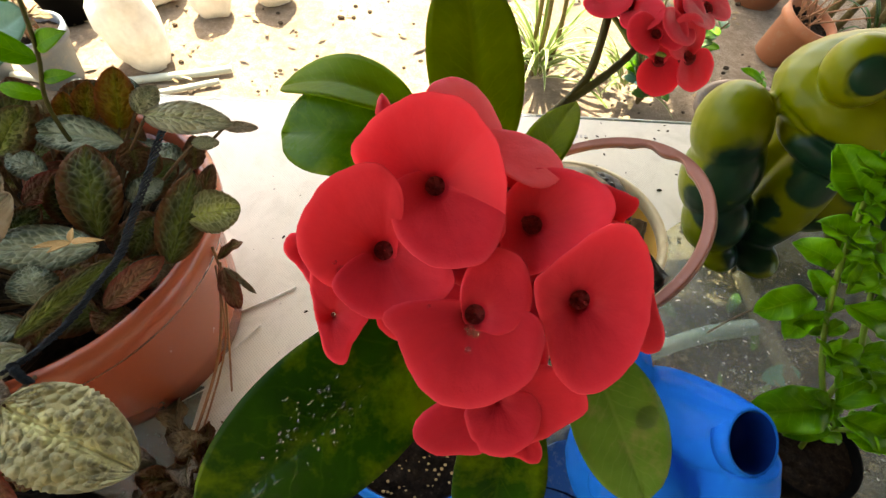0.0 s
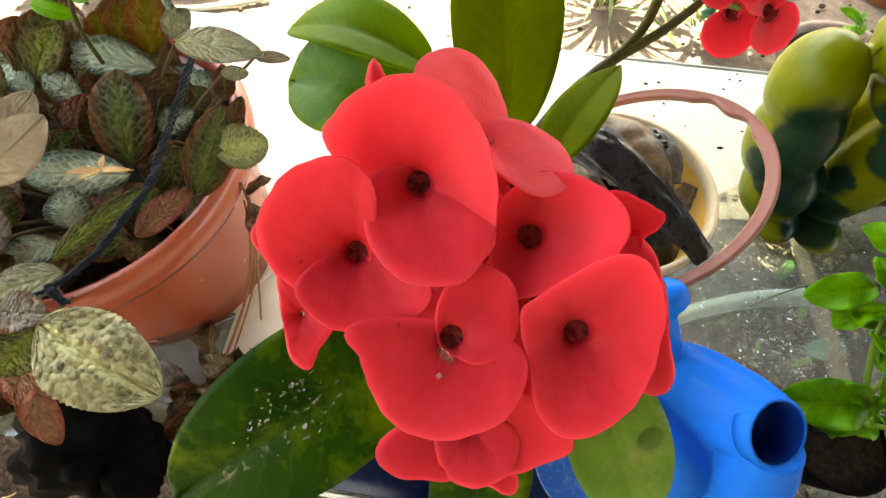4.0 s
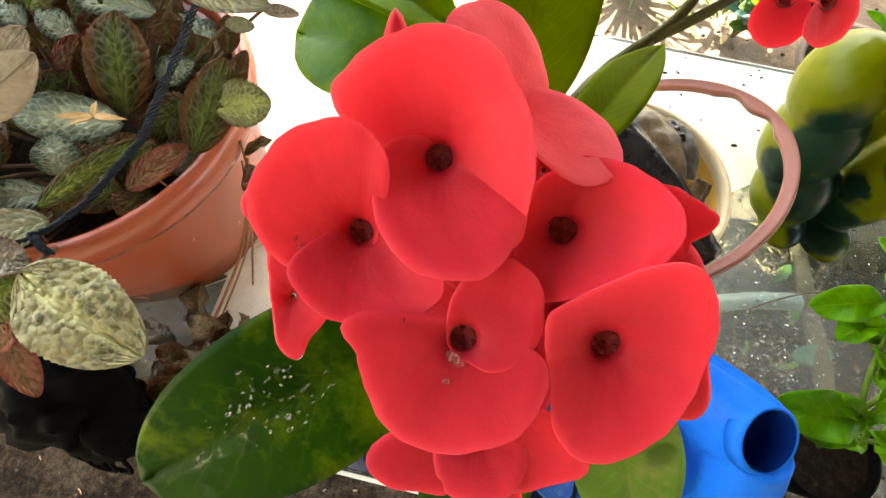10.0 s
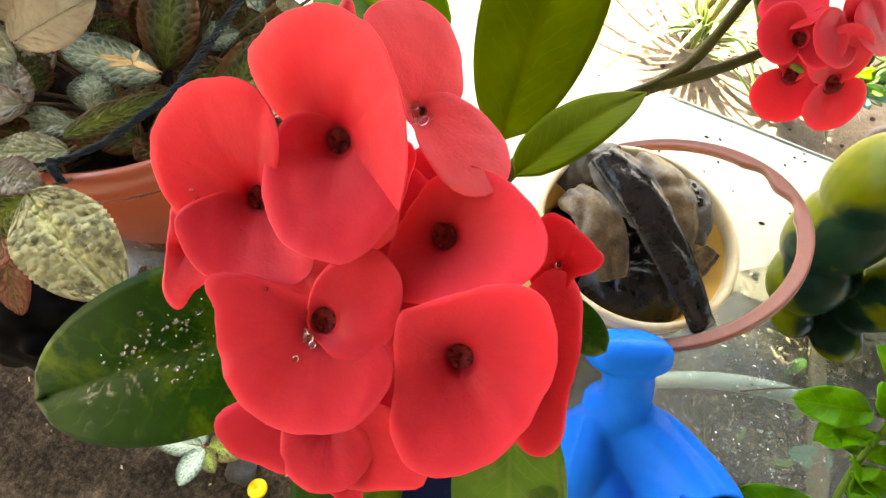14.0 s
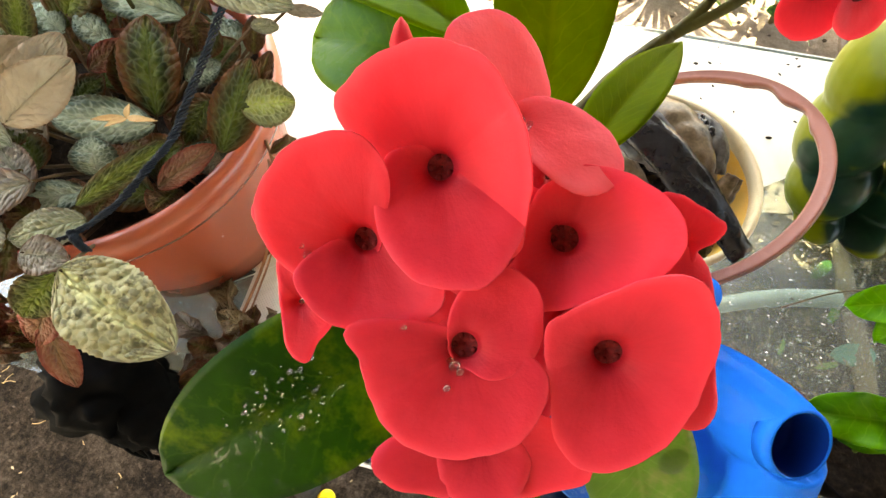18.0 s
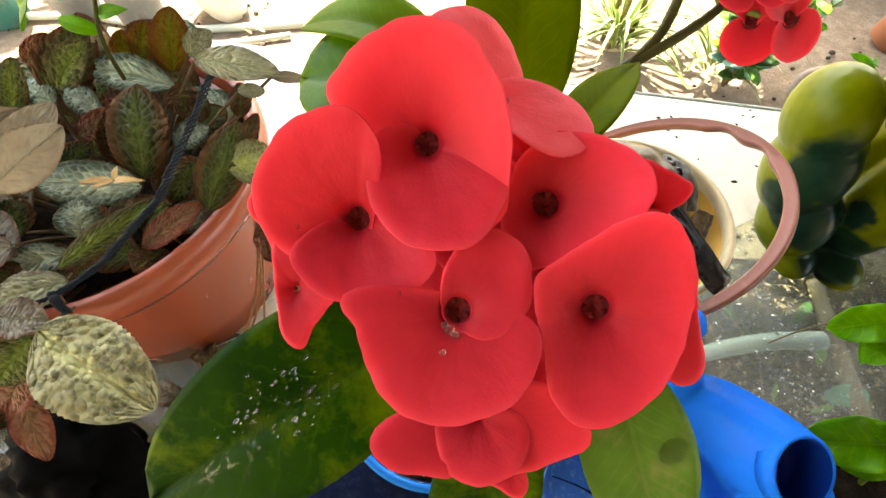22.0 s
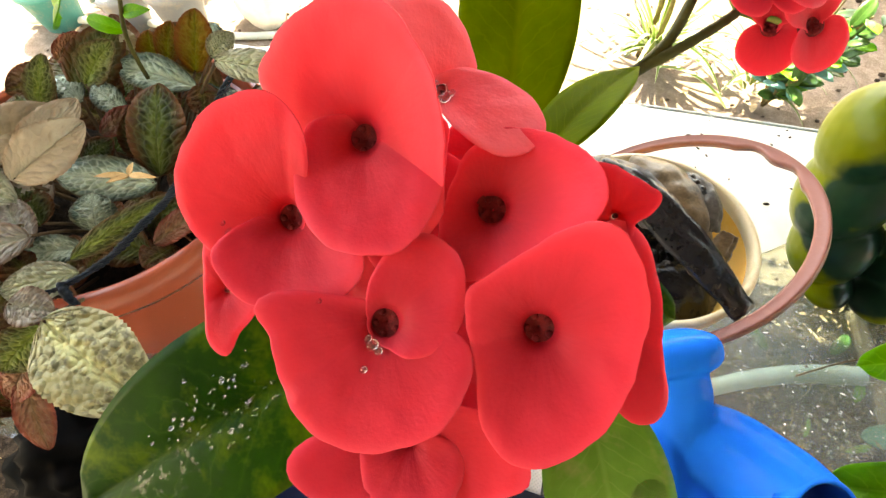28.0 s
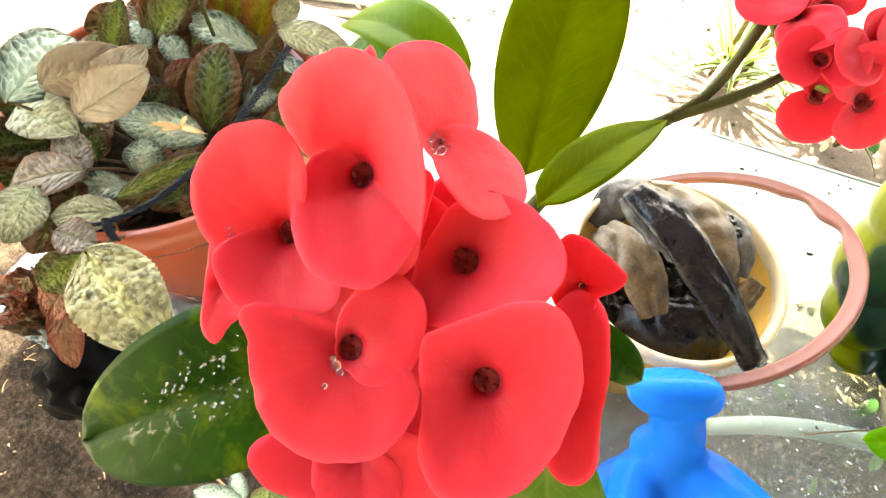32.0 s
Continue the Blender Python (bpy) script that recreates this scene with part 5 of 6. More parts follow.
def husk(name, pts, w, mat, label, seed, th=0.006, curve=0.35):
    """A curled slab of husk along a path."""
    path = smooth_path(pts, 6)
    rs = random.Random(seed)

    def fn(u, v):
        x = v * (len(path) - 1)
        i = min(int(x), len(path) - 2)
        p = path[i].lerp(path[i + 1], x - i)
        d = (path[i + 1] - path[i]).normalized()
        s = d.cross(Vector((0.1, -0.35, 1))).normalized()
        nn = s.cross(d)
        a = (u - 0.5) * 2
        ww = w * (0.55 + 0.45 * math.sin(math.pi * min(1, v * 0.85 + 0.12))) * (1 + 0.12 * noise.noise(Vector((v * 6, a, seed))))
        return p + s * (a * ww / 2) - nn * (curve * ww * a * a) + nn * (0.0035 * noise.noise(Vector((v * 9, a * 2.5, seed * 3.1))))

    return tagged(part(name, sheet(fn, 10, 30, th), M[mat]), label, "husk", "husks in the bucket")


husk("husk", [(0.066, 0.288, 0.228), (0.098, 0.264, 0.234), (0.130, 0.240, 0.228), (0.165, 0.215, 0.213), (0.201, 0.189, 0.193)], 0.034, "charcoal", "long blackened banana husk lying over the bucket rim", 1, 0.0035, 0.12)
husk("husk", [(0.068, 0.292, 0.222), (0.102, 0.266, 0.226), (0.128, 0.248, 0.220)], 0.046, "husk_grey", "split grey husk under the long black one", 9, 0.0025, 0.10)
husk("husk", [(0.100, 0.326, 0.200), (0.132, 0.302, 0.214), (0.155, 0.272, 0.210), (0.168, 0.245, 0.192)], 0.040, "husk", "curled dry brown husk in the bucket", 2, 0.0022, 0.30)
husk("husk", [(0.140, 0.322, 0.192), (0.160, 0.306, 0.208), (0.172, 0.282, 0.206), (0.176, 0.262, 0.196)], 0.026, "husk_grey", "grey curled husk in the bucket", 3, 0.0022, 0.35)
husk("husk", [(0.056, 0.268, 0.186), (0.084, 0.246, 0.198), (0.104, 0.226, 0.194), (0.122, 0.205, 0.178)], 0.040, "husk", "broad dry brown husk in the bucket", 4, 0.003, 0.06)
husk("husk", [(0.050, 0.275, 0.175), (0.062, 0.302, 0.195), (0.090, 0.328, 0.190)], 0.036, "husk_grey", "grey husk leaning on the bucket wall", 5, 0.003, 0.15)
husk("husk", [(0.098, 0.205, 0.146), (0.135, 0.200, 0.164), (0.172, 0.218, 0.166), (0.192, 0.255, 0.150)], 0.056, "charcoal", "black husk deep in the bucket", 6, 0.003, 0.15)
husk("husk", [(0.168, 0.230, 0.160), (0.182, 0.242, 0.186), (0.190, 0.260, 0.200)], 0.022, "husk", "small dry husk piece in the bucket", 8, 0.0022, 0.2)
husk("husk", [(0.130, 0.322, 0.190), (0.150, 0.310, 0.206), (0.164, 0.292, 0.208)], 0.016, "charcoal", "small black husk piece in the bucket", 10, 0.0025, 0.2)
tagged(part("husk_litter", soil_disc(BC, 0.076, 0.135, 17, 0.012), M["charcoal"]), "dark crumbled husk litter in the bucket", "husk")

# ---------------------------------------------------------------- blue watering can
can = thing("watering_can", (0.19, 0.05, 0.0), "bright blue moulded plastic watering can", "watering can")


def ball(bm, c, r):
    bmesh.ops.create_icosphere(bm, subdivisions=3, radius=1, matrix=Matrix.Translation(c) @ Matrix.Diagonal((*r, 1)))


cb = bmesh.new()
tube([(0.1414, 0.134, 0.209), (0.152, 0.121, 0.194), (0.158, 0.113, 0.181), (0.163, 0.103, 0.160)], [0.0195, 0.0195, 0.0205, 0.031], seg=24, bm=cb)
knob = bmesh.new()
bmesh.ops.create_icosphere(knob, subdivisions=4, radius=1)
for v_ in knob.verts:
    v_.co /= sum(abs(x) ** 2.7 for x in v_.co) ** (1 / 2.7)
knob.transform(Matrix.Translation((0.1414, 0.134, 0.209)) @ Matrix(((0.914, -0.348, -0.206), (0.405, 0.787, 0.465), (0.0, 0.509, -0.861))).to_4x4() @ Matrix.Diagonal((0.0325, 0.0165, 0.024, 1)))
knob_mesh = bpy.data.meshes.new("knob")
knob.to_mesh(knob_mesh)
cb.from_mesh(knob_mesh)
bpy.data.meshes.remove(knob_mesh)
ball(cb, (0.185, 0.055, 0.085), (0.062, 0.070, 0.085))
ball(cb, (0.172, 0.082, 0.130), (0.040, 0.036, 0.036))
tube([(0.165, 0.092, 0.140), (0.195, 0.085, 0.155), (0.222, 0.067, 0.170), (0.238, 0.050, 0.188)], [0.034, 0.036, 0.035, 0.0305], seg=20, bm=cb)
tube([(0.240, 0.044, 0.180), (0.250, 0.020, 0.120), (0.245, 0.010, 0.035)], [0.026, 0.034, 0.036], seg=20, bm=cb)
tube([(0.150, 0.085, 0.150), (0.150, 0.05, 0.150), (0.155, 0.02, 0.12)], [0.024, 0.022, 0.026], seg=16, bm=cb)
body = part("can_body", cb, M["blue"], can)
rm = body.modifiers.new("remesh", "REMESH")
rm.mode, rm.voxel_size, rm.use_smooth_shade = "VOXEL", 0.0022, True
sm = body.modifiers.new("smooth", "SMOOTH")
sm.factor, sm.iterations = 0.5, 8
dg = bpy.context.evaluated_depsgraph_get()
dented = bpy.data.meshes.new_from_object(body.evaluated_get(dg))
body.modifiers.clear()
body.data = dented
hole_c, hole_n = Vector((0.2395, 0.0480, 0.1975)), Vector((0.30, -0.42, 0.86)).normalized()
for v_ in dented.vertices:
    q = v_.co - Vector((0.184, 0.062, 0.180))
    v_.co -= Vector((-0.31, -0.18, 0.93)) * 0.017 * math.exp(-((q.x * 0.75 + q.y * 0.5) / 0.014) ** 2 - ((q.y * 0.75 - q.x * 0.4 + 0.012) / 0.030) ** 2)
    q = v_.co - hole_c
    ax = q.dot(hole_n)
    if (q - hole_n * ax).length < 0.0246 and ax > -0.015:
        v_.co -= hole_n * (ax + 0.036)
ring = lathe([(0.0236, -0.006), (0.0284, -0.014), (0.0277, -0.005), (0.0264, -0.0006), (0.0250, 0.0004), (0.0238, -0.0006)], 48)
ring.transform(Matrix.Translation(hole_c) @ frame_of(hole_n))
part("mouth", ring, M["blue"], can, "round filling mouth")
inner = lathe([(0.0235, -0.0005), (0.0232, -0.002), (0.0230, -0.026), (0.0210, -0.031), (0.001, -0.032)], 40, closed=False)
inner.transform(Matrix.Translation(hole_c) @ frame_of(hole_n))
part("mouth_inside", inner, M["blue_shaded"], can, "inside of the mouth, coloured dark for shade")

# ---------------------------------------------------------------- frog figure
fg = bmesh.new()
for c, r in (((0.500, 0.445, 0.120), (0.110, 0.085, 0.120)), ((0.492, 0.428, 0.238), (0.140, 0.098, 0.061)), ((0.482, 0.405, 0.200), (0.112, 0.080, 0.042)),
             ((0.386, 0.386, 0.297), (0.034, 0.036, 0.036)), ((0.554, 0.386, 0.297), (0.034, 0.036, 0.036)),
             ((0.328, 0.428, 0.182), (0.042, 0.055, 0.058)), ((0.662, 0.428, 0.182), (0.042, 0.055, 0.058)),
             ((0.340, 0.412, 0.122), (0.044, 0.056, 0.075)), ((0.650, 0.412, 0.122), (0.044, 0.056, 0.075)),
             ((0.358, 0.388, 0.060), (0.040, 0.052, 0.058)), ((0.632, 0.388, 0.060), (0.040, 0.052, 0.058)),
             ((0.370, 0.356, 0.020), (0.028, 0.036, 0.020)), ((0.620, 0.356, 0.020), (0.028, 0.036, 0.020)),
             ((0.430, 0.385, 0.105), (0.038, 0.042, 0.105)), ((0.560, 0.385, 0.105), (0.038, 0.042, 0.105)),
             ((0.424, 0.352, 0.018), (0.032, 0.038, 0.018)), ((0.566, 0.352, 0.018), (0.032, 0.038, 0.018))):
    ball(fg, Vector(c), r)
fg.transform(Matrix.Translation((0.010, 0, 0)))
frog = tagged(part("frog_figure", fg, M["frog"]), "glazed yellow-green ceramic frog figure with dark blotches", "figurine")
rm = frog.modifiers.new("remesh", "REMESH")
rm.mode, rm.voxel_size, rm.use_smooth_shade = "VOXEL", 0.0026, True
sm = frog.modifiers.new("smooth", "SMOOTH")
sm.factor, sm.iterations = 0.5, 6
shaped = bpy.data.meshes.new_from_object(frog.evaluated_get(bpy.context.evaluated_depsgraph_get()))
frog.modifiers.clear()
frog.data = shaped
for v_ in shaped.vertices:
    # the mouth, a drooping groove round the front of the head
    q = abs(v_.co.x - 0.480)
    line = 0.205 + 0.030 * min(1.0, q / 0.115) ** 2
    if q < 0.122 and v_.co.y < 0.42 and abs(v_.co.z - line) < 0.02:
        v_.co.y += 0.006 * math.exp(-((v_.co.z - line) / 0.0040) ** 2)
    # rings round the eyes
    for ex in (0.386, 0.564):
        d = (v_.co - Vector((ex, 0.350, 0.310))).length
        if d < 0.05:
            v_.co.y += 0.0028 * math.exp(-((d - 0.021) / 0.0028) ** 2)

# ---------------------------------------------------------------- small fresh green plant
gp = thing("herb_pot", (0.36, 0.07, 0.0), "small dark pot with a fresh green herb", "potted herb")
GC = (0.365, 0.075, 0)
part("pot_wall", lathe([(0.036, 0.0005), (0.050, 0.085), (0.047, 0.085), (0.034, 0.006), (0.001, 0.006), (0.001, 0.0005)], 48, GC), M["black"], gp)
part("soil", soil_disc(GC, 0.046, 0.074, 12, 0.003, 14), M["soil"], gp)


def herb_leaf(b, t, w):
    rs = random.Random(int(b[0] * 9999) + int(t[1] * 777))
    view = (Vector((0, -0.05, 0.58)) - Vector(b)).normalized()
    part("leaf", leaf_bm(b, t, w, view * 0.7 + Vector((rs.uniform(-0.5, 0.5), rs.uniform(-0.4, 0.4), 0.8)), bend=rs.uniform(0.10, 0.26), fold=rs.uniform(0.25, 0.7), wave=0.12, nu=12, nv=18, seed=rs.randint(0, 99)), M["basil"], gp)


for pts in ([(0.365, 0.076, 0.07), (0.350, 0.084, 0.12), (0.333, 0.094, 0.165)], [(0.333, 0.094, 0.165), (0.326, 0.125, 0.192), (0.325, 0.155, 0.218)], [(0.325, 0.155, 0.218), (0.325, 0.182, 0.250), (0.327, 0.217, 0.297)],
            [(0.333, 0.094, 0.165), (0.345, 0.111, 0.182), (0.356, 0.128, 0.198)], [(0.356, 0.128, 0.198), (0.364, 0.170, 0.225), (0.366, 0.192, 0.245), (0.331, 0.217, 0.300)], [(0.327, 0.217, 0.297), (0.330, 0.224, 0.305), (0.337, 0.230, 0.310)], [(0.350, 0.084, 0.12), (0.365, 0.078, 0.14), (0.380, 0.074, 0.148)]):
    part("stem", tube(pts, 0.0026, 0.0020, 8), M["herb_stem"], gp)
    rs = random.Random(int(pts[-1][2] * 1e4))
    for k in range(6):
        b_ = Vector(pts[-1]).lerp(Vector(pts[0]), 0.12 * k)
        a = rs.uniform(0, 6.28)
        herb_leaf(b_, b_ + Vector((math.cos(a), math.sin(a), rs.uniform(0.0, 0.7))).normalized() * rs.uniform(0.016, 0.030), rs.uniform(0.014, 0.022))
for b_, t_, w_ in (((0.313, 0.166, 0.225), (0.270, 0.158, 0.205), 0.034), ((0.319, 0.152, 0.215), (0.293, 0.136, 0.200), 0.030), ((0.321, 0.182, 0.250), (0.288, 0.200, 0.255), 0.028), ((0.333, 0.190, 0.265), (0.300, 0.208, 0.275), 0.030),
                   ((0.338, 0.090, 0.165), (0.270, 0.084, 0.150), 0.048), ((0.343, 0.093, 0.165), (0.397, 0.118, 0.175), 0.046), ((0.352, 0.084, 0.155), (0.404, 0.064, 0.140), 0.040), ((0.339, 0.159, 0.225), (0.384, 0.145, 0.210), 0.036),
                   ((0.329, 0.172, 0.240), (0.362, 0.182, 0.250), 0.028), ((0.334, 0.164, 0.235), (0.342, 0.192, 0.262), 0.026), ((0.324, 0.128, 0.200), (0.350, 0.117, 0.200), 0.026), ((0.339, 0.221, 0.300), (0.370, 0.240, 0.310), 0.032),
                   ((0.320, 0.142, 0.210), (0.295, 0.154, 0.212), 0.026), ((0.325, 0.166, 0.225), (0.310, 0.186, 0.236), 0.020), ((0.331, 0.122, 0.190), (0.388, 0.130, 0.190), 0.034), ((0.327, 0.215, 0.295), (0.297, 0.246, 0.325), 0.040),
                   ((0.327, 0.220, 0.295), (0.297, 0.224, 0.300), 0.020), ((0.354, 0.193, 0.250), (0.307, 0.213, 0.270), 0.032), ((0.365, 0.187, 0.240), (0.370, 0.212, 0.262), 0.032), ((0.331, 0.091, 0.158), (0.301, 0.069, 0.145), 0.040),
                   ((0.355, 0.183, 0.230), (0.386, 0.173, 0.225), 0.030), ((0.331, 0.221, 0.310), (0.306, 0.236, 0.325), 0.024), ((0.330, 0.224, 0.308), (0.352, 0.236, 0.328), 0.028), ((0.362, 0.150, 0.212), (0.400, 0.165, 0.220), 0.034), ((0.350, 0.122, 0.190), (0.375, 0.098, 0.180), 0.030),
                   ((0.372, 0.076, 0.146), (0.420, 0.092, 0.150), 0.036), ((0.366, 0.192, 0.248), (0.398, 0.205, 0.250), 0.030)):
    herb_leaf(b_, t_, w_)

# ---------------------------------------------------------------- slender plant behind the terracotta pot
sp_ = thing("slender_plant", (-0.36, 0.275, 0.19), "slender upright seedling with bright green leaves", "plant")
part("stem", tube([(-0.362, 0.272, 0.185), (-0.345, 0.262, 0.30), (-0.318, 0.262, 0.36), (-0.300, 0.265, 0.42), (-0.290, 0.27, 0.47)], 0.0021, 0.0013, 8), M["twig"], sp_)
for k, (b, t, w) in enumerate((((-0.316, 0.262, 0.364), (-0.286, 0.262, 0.378), 0.020), ((-0.322, 0.262, 0.352), (-0.372, 0.262, 0.378), 0.026), ((-0.330, 0.262, 0.335), (-0.300, 0.262, 0.342), 0.014), ((-0.306, 0.264, 0.40), (-0.345, 0.275, 0.425), 0.03), ((-0.300, 0.265, 0.418), (-0.252, 0.262, 0.418), 0.024), ((-0.338, 0.262, 0.318), (-0.372, 0.262, 0.325), 0.016), ((-0.30, 0.264, 0.41), (-0.272, 0.262, 0.432), 0.022))):
    part("leaf", leaf_bm(b, t, w, (0.1, -0.7, 0.7), bend=0.08, fold=0.15, round_tip=k % 2, nu=8, nv=12, seed=k), M["basil"], sp_)
part("leaf", leaf_bm((-0.440, 0.330, 0.30), (-0.375, 0.335, 0.345), 0.060, (0.1, -0.6, 0.8), bend=0.1, fold=0.1, nu=10, nv=14), M["teal"], sp_, "large pale blue-green leaf")
part("leaf", leaf_bm((-0.455, 0.300, 0.29), (-0.415, 0.285, 0.325), 0.045, (0.1, -0.6, 0.8), bend=0.1, fold=0.1, nu=10, nv=14), M["basil"], sp_)

# ---------------------------------------------------------------- dirt and sticks on the table
for k, (a, b, r) in enumerate((((-0.292, 0.145, 0.0042), (-0.238, 0.212, 0.0042), 0.0016), ((-0.275, 0.226, 0.0042), (-0.205, 0.270, 0.0042), 0.0016), ((-0.305, 0.110, 0.004), (-0.255, 0.150, 0.004), 0.0008))):
    tagged(part("dry_stick", tube([a, ((a[0] + b[0]) / 2 + 0.002, (a[1] + b[1]) / 2, a[2]), b], r, r * 0.8, 7), M["white_bit"]), "thin pale dry stick lying on the white sheet", "stick", "sticks on the table")
tagged(part("dry_stick", tube([(0.345, 0.235, 0.002), (0.41, 0.27, 0.002), (0.50, 0.30, 0.002)], 0.0012, 0.0008, 7), M["husk"]), "thin straw lying on the glass", "stick", "sticks on the table")
rs = random.Random(77)
crumbs = bmesh.new()
for k in range(150):
    x, y = rs.uniform(-0.3, 0.55), rs.uniform(0.0, 0.64)
    if k < 9:
        x, y = 0.27 + rs.uniform(-0.06, 0.16), 0.55 + rs.uniform(-0.09, 0.08)
    s_ = rs.uniform(0.0006, 0.0022) * (1.6 if k < 9 else 1)
    bmesh.ops.create_icosphere(crumbs, subdivisions=1, radius=s_, matrix=Matrix.Translation((x, y, 0.0024)) @ Matrix.Rotation(rs.uniform(0, 3), 4, "Z") @ Matrix.Diagonal((1.6, 0.8, 0.5, 1)))
tagged(part("crumbs", crumbs, M["soil"], None, "", False), "dark crumbs of soil scattered on the table", "dirt", kind="stuff")
bits = bmesh.new()
for k in range(110):
    x, y = rs.uniform(0.20, 0.70), rs.uniform(-0.03, 0.46)
    s_ = rs.uniform(0.0004, 0.0014)
    bmesh.ops.create_icosphere(bits, subdivisions=1, radius=s_, matrix=Matrix.Translation((x, y, 0.0006)) @ Matrix.Rotation(rs.uniform(0, 3), 4, "Z") @ Matrix.Diagonal((rs.uniform(1, 3.5), 0.7, 0.45, 1)))
tagged(part("grit", bits, M["white_bit"], None, "", False), "pale grit and flecks scattered on the glass", "dirt", kind="stuff")
# unreadable stamp near the far edge, as small bars
stamp = thing("glass_stamp", (0.20, 0.60, 0.0022), "small grey unreadable stamp on the table", "stamp")
for k in range(9):
    part("bar", box(0.165 + k * 0.0075, 0.1695 + k * 0.0075, 0.592, 0.600, 0.0023, 0.0027), M["metal"], stamp, smooth=False)


def tray_bm():
    """Wet dark blue plastic sheet: a flat shell with a low raised lip."""
    pts = []
    for k in range(40):
        a = 2 * math.pi * k / 40
        e = 4.0
        ca, sa = math.cos(a), math.sin(a)
        pts.append((-0.055 + 0.215 * math.copysign(abs(ca) ** (2 / e), ca), 0.0 + 0.044 * math.copysign(abs(sa) ** (2 / e), sa)))
    bm = bmesh.new()
    rings = []
    for sc, z in ((1.0, 0.0026), (1.0, 0.0075), (0.985, 0.0080), (0.975, 0.0045), (0.5, 0.0042), (0.02, 0.0042)):
        rings.append([bm.verts.new((-0.055 + (x + 0.055) * sc, y * sc, z + 0.0006 * noise.noise(Vector((x * 30, y * 30, z))))) for x, y in pts])
    for A, B in zip(rings, rings[1:]):
        for k in range(40):
            bm.faces.new((A[k], A[(k + 1) % 40], B[(k + 1) % 40], B[k]))
    bm.faces.new(rings[-1])
    bm.faces.new(rings[0][::-1])
    return bm


tagged(part("plastic_tray", tray_bm(), M["navy_wet"]), "wet dark blue plastic tray at the table edge", "tray")
saucer = lathe([(0.001, 0.0028), (0.052, 0.0028), (0.060, 0.014), (0.058, 0.0145), (0.050, 0.0062), (0.001, 0.0058)], 56, (0.150, 0.028, 0), closed=False)
tagged(part("saucer", saucer, M["blue_wet"]), "wet blue plastic saucer beside the pot", "saucer")

# ---------------------------------------------------------------- yard beyond the table
G = GROUND


def yard_pot(x, y, r, h, mat, label, tilt=(0, 0, 0), name="plant_pot", soil=True):
    t = thing(name, (x, y, G), label, "pot", "pots in the yard")
    m = Matrix.Translation((x, y, G)) @ Euler([radians(a) for a in tilt]).to_matrix().to_4x4()
    bm = lathe([(r * 0.70, 0.0), (r * 0.96, h * 0.80), (r * 1.06, h * 0.80), (r * 1.08, h), (r * 0.98, h), (r * 0.92, h * 0.8), (r * 0.66, 0.012), (0.002, 0.012), (0.002, 0.0)], 40)
    bm.transform(m)
    part("pot_wall", bm, mat, t)
    if soil:
        s = soil_disc((0, 0), r * 0.9, h * 0.84, 2, 0.012, 10)
        s.transform(m)
        part("soil", s, M["soil"], t)
    return t, m


def twigs(t, m, h, n_, seed, mat="dry_stem", spread=0.5, L=0.3, leaf=None):
    rs = random.Random(seed)
    for k in range(n_):
        p = Vector((rs.uniform(-0.05, 0.05), rs.uniform(-0.05, 0.05), h * 0.8))
        d = Vector((rs.uniform(-spread, spread), rs.uniform(-spread, spread), 1)).normalized()
        l_ = L * rs.uniform(0.6, 1.2)
        bm = tube([p, p + d * l_ * 0.5, p + d * l_ + Vector((rs.uniform(-0.04, 0.04), 0, -0.02))], 0.005, 0.002, 6, 3)
        bm.transform(m)
        part("twig", bm, M[mat], t)
        if leaf:
            for j in range(3):
                q = p + d * l_ * rs.uniform(0.4, 1)
                e = q + Vector((rs.uniform(-1, 1), rs.uniform(-1, 1), rs.uniform(-0.3, 0.6))).normalized() * rs.uniform(0.05, 0.10)
                lb = leaf_bm(q, e, 0.045, (0, -0.4, 1), bend=0.1, nu=4, nv=6, th=0.001)
                lb.transform(m)
                part("leaf", lb, M[leaf], t)


t, m = yard_pot(-1.63, 1.62, 0.115, 0.23, M["grey_pot"], "grey plastic pot on the sunlit earth")
twigs(t, m, 0.23, 9, 1, "dry_stem", 0.6, 0.22, "dry")
t, m = yard_pot(-1.90, 1.60, 0.10, 0.18, M["grey_pot"], "small grey plastic pot")
twigs(t, m, 0.18, 6, 2, "green_stem", 0.6, 0.2, "basil")
t, m = yard_pot(-1.80, 2.08, 0.13, 0.24, M["black"], "black plastic nursery pot")
twigs(t, m, 0.24, 6, 3, "green_stem", 0.6, 0.3, "shrub")
t, m = yard_pot(-2.12, 1.95, 0.13, 0.25, M["clay_pot"], "orange clay pot at the yard edge")
twigs(t, m, 0.25, 7, 4, "green_stem", 0.6, 0.3, "basil")
t, m = yard_pot(-2.25, 1.55, 0.12, 0.2, M["teal_pot"], "small teal plastic pot on the earth")
t, m = yard_pot(1.47, 2.05, 0.115, 0.22, M["clay_pot"], "orange clay pot tilted on the earth", (8, 16, 0))
twigs(t, m, 0.22, 12, 5, "dry_stem", 0.9, 0.26)
t, m = yard_pot(1.55, 2.55, 0.16, 0.26, M["clay_pot"], "reddish clay pot farther off")
twigs(t, m, 0.26, 8, 6, "green_stem", 0.6, 0.3, "shrub")
t, m = yard_pot(1.16, 1.50, 0.20, 0.10, M["brown_pot"], "low wide dusty brown pot with seedlings")
twigs(t, m, 0.08, 4, 7, "green_stem", 0.5, 0.16, "basil")
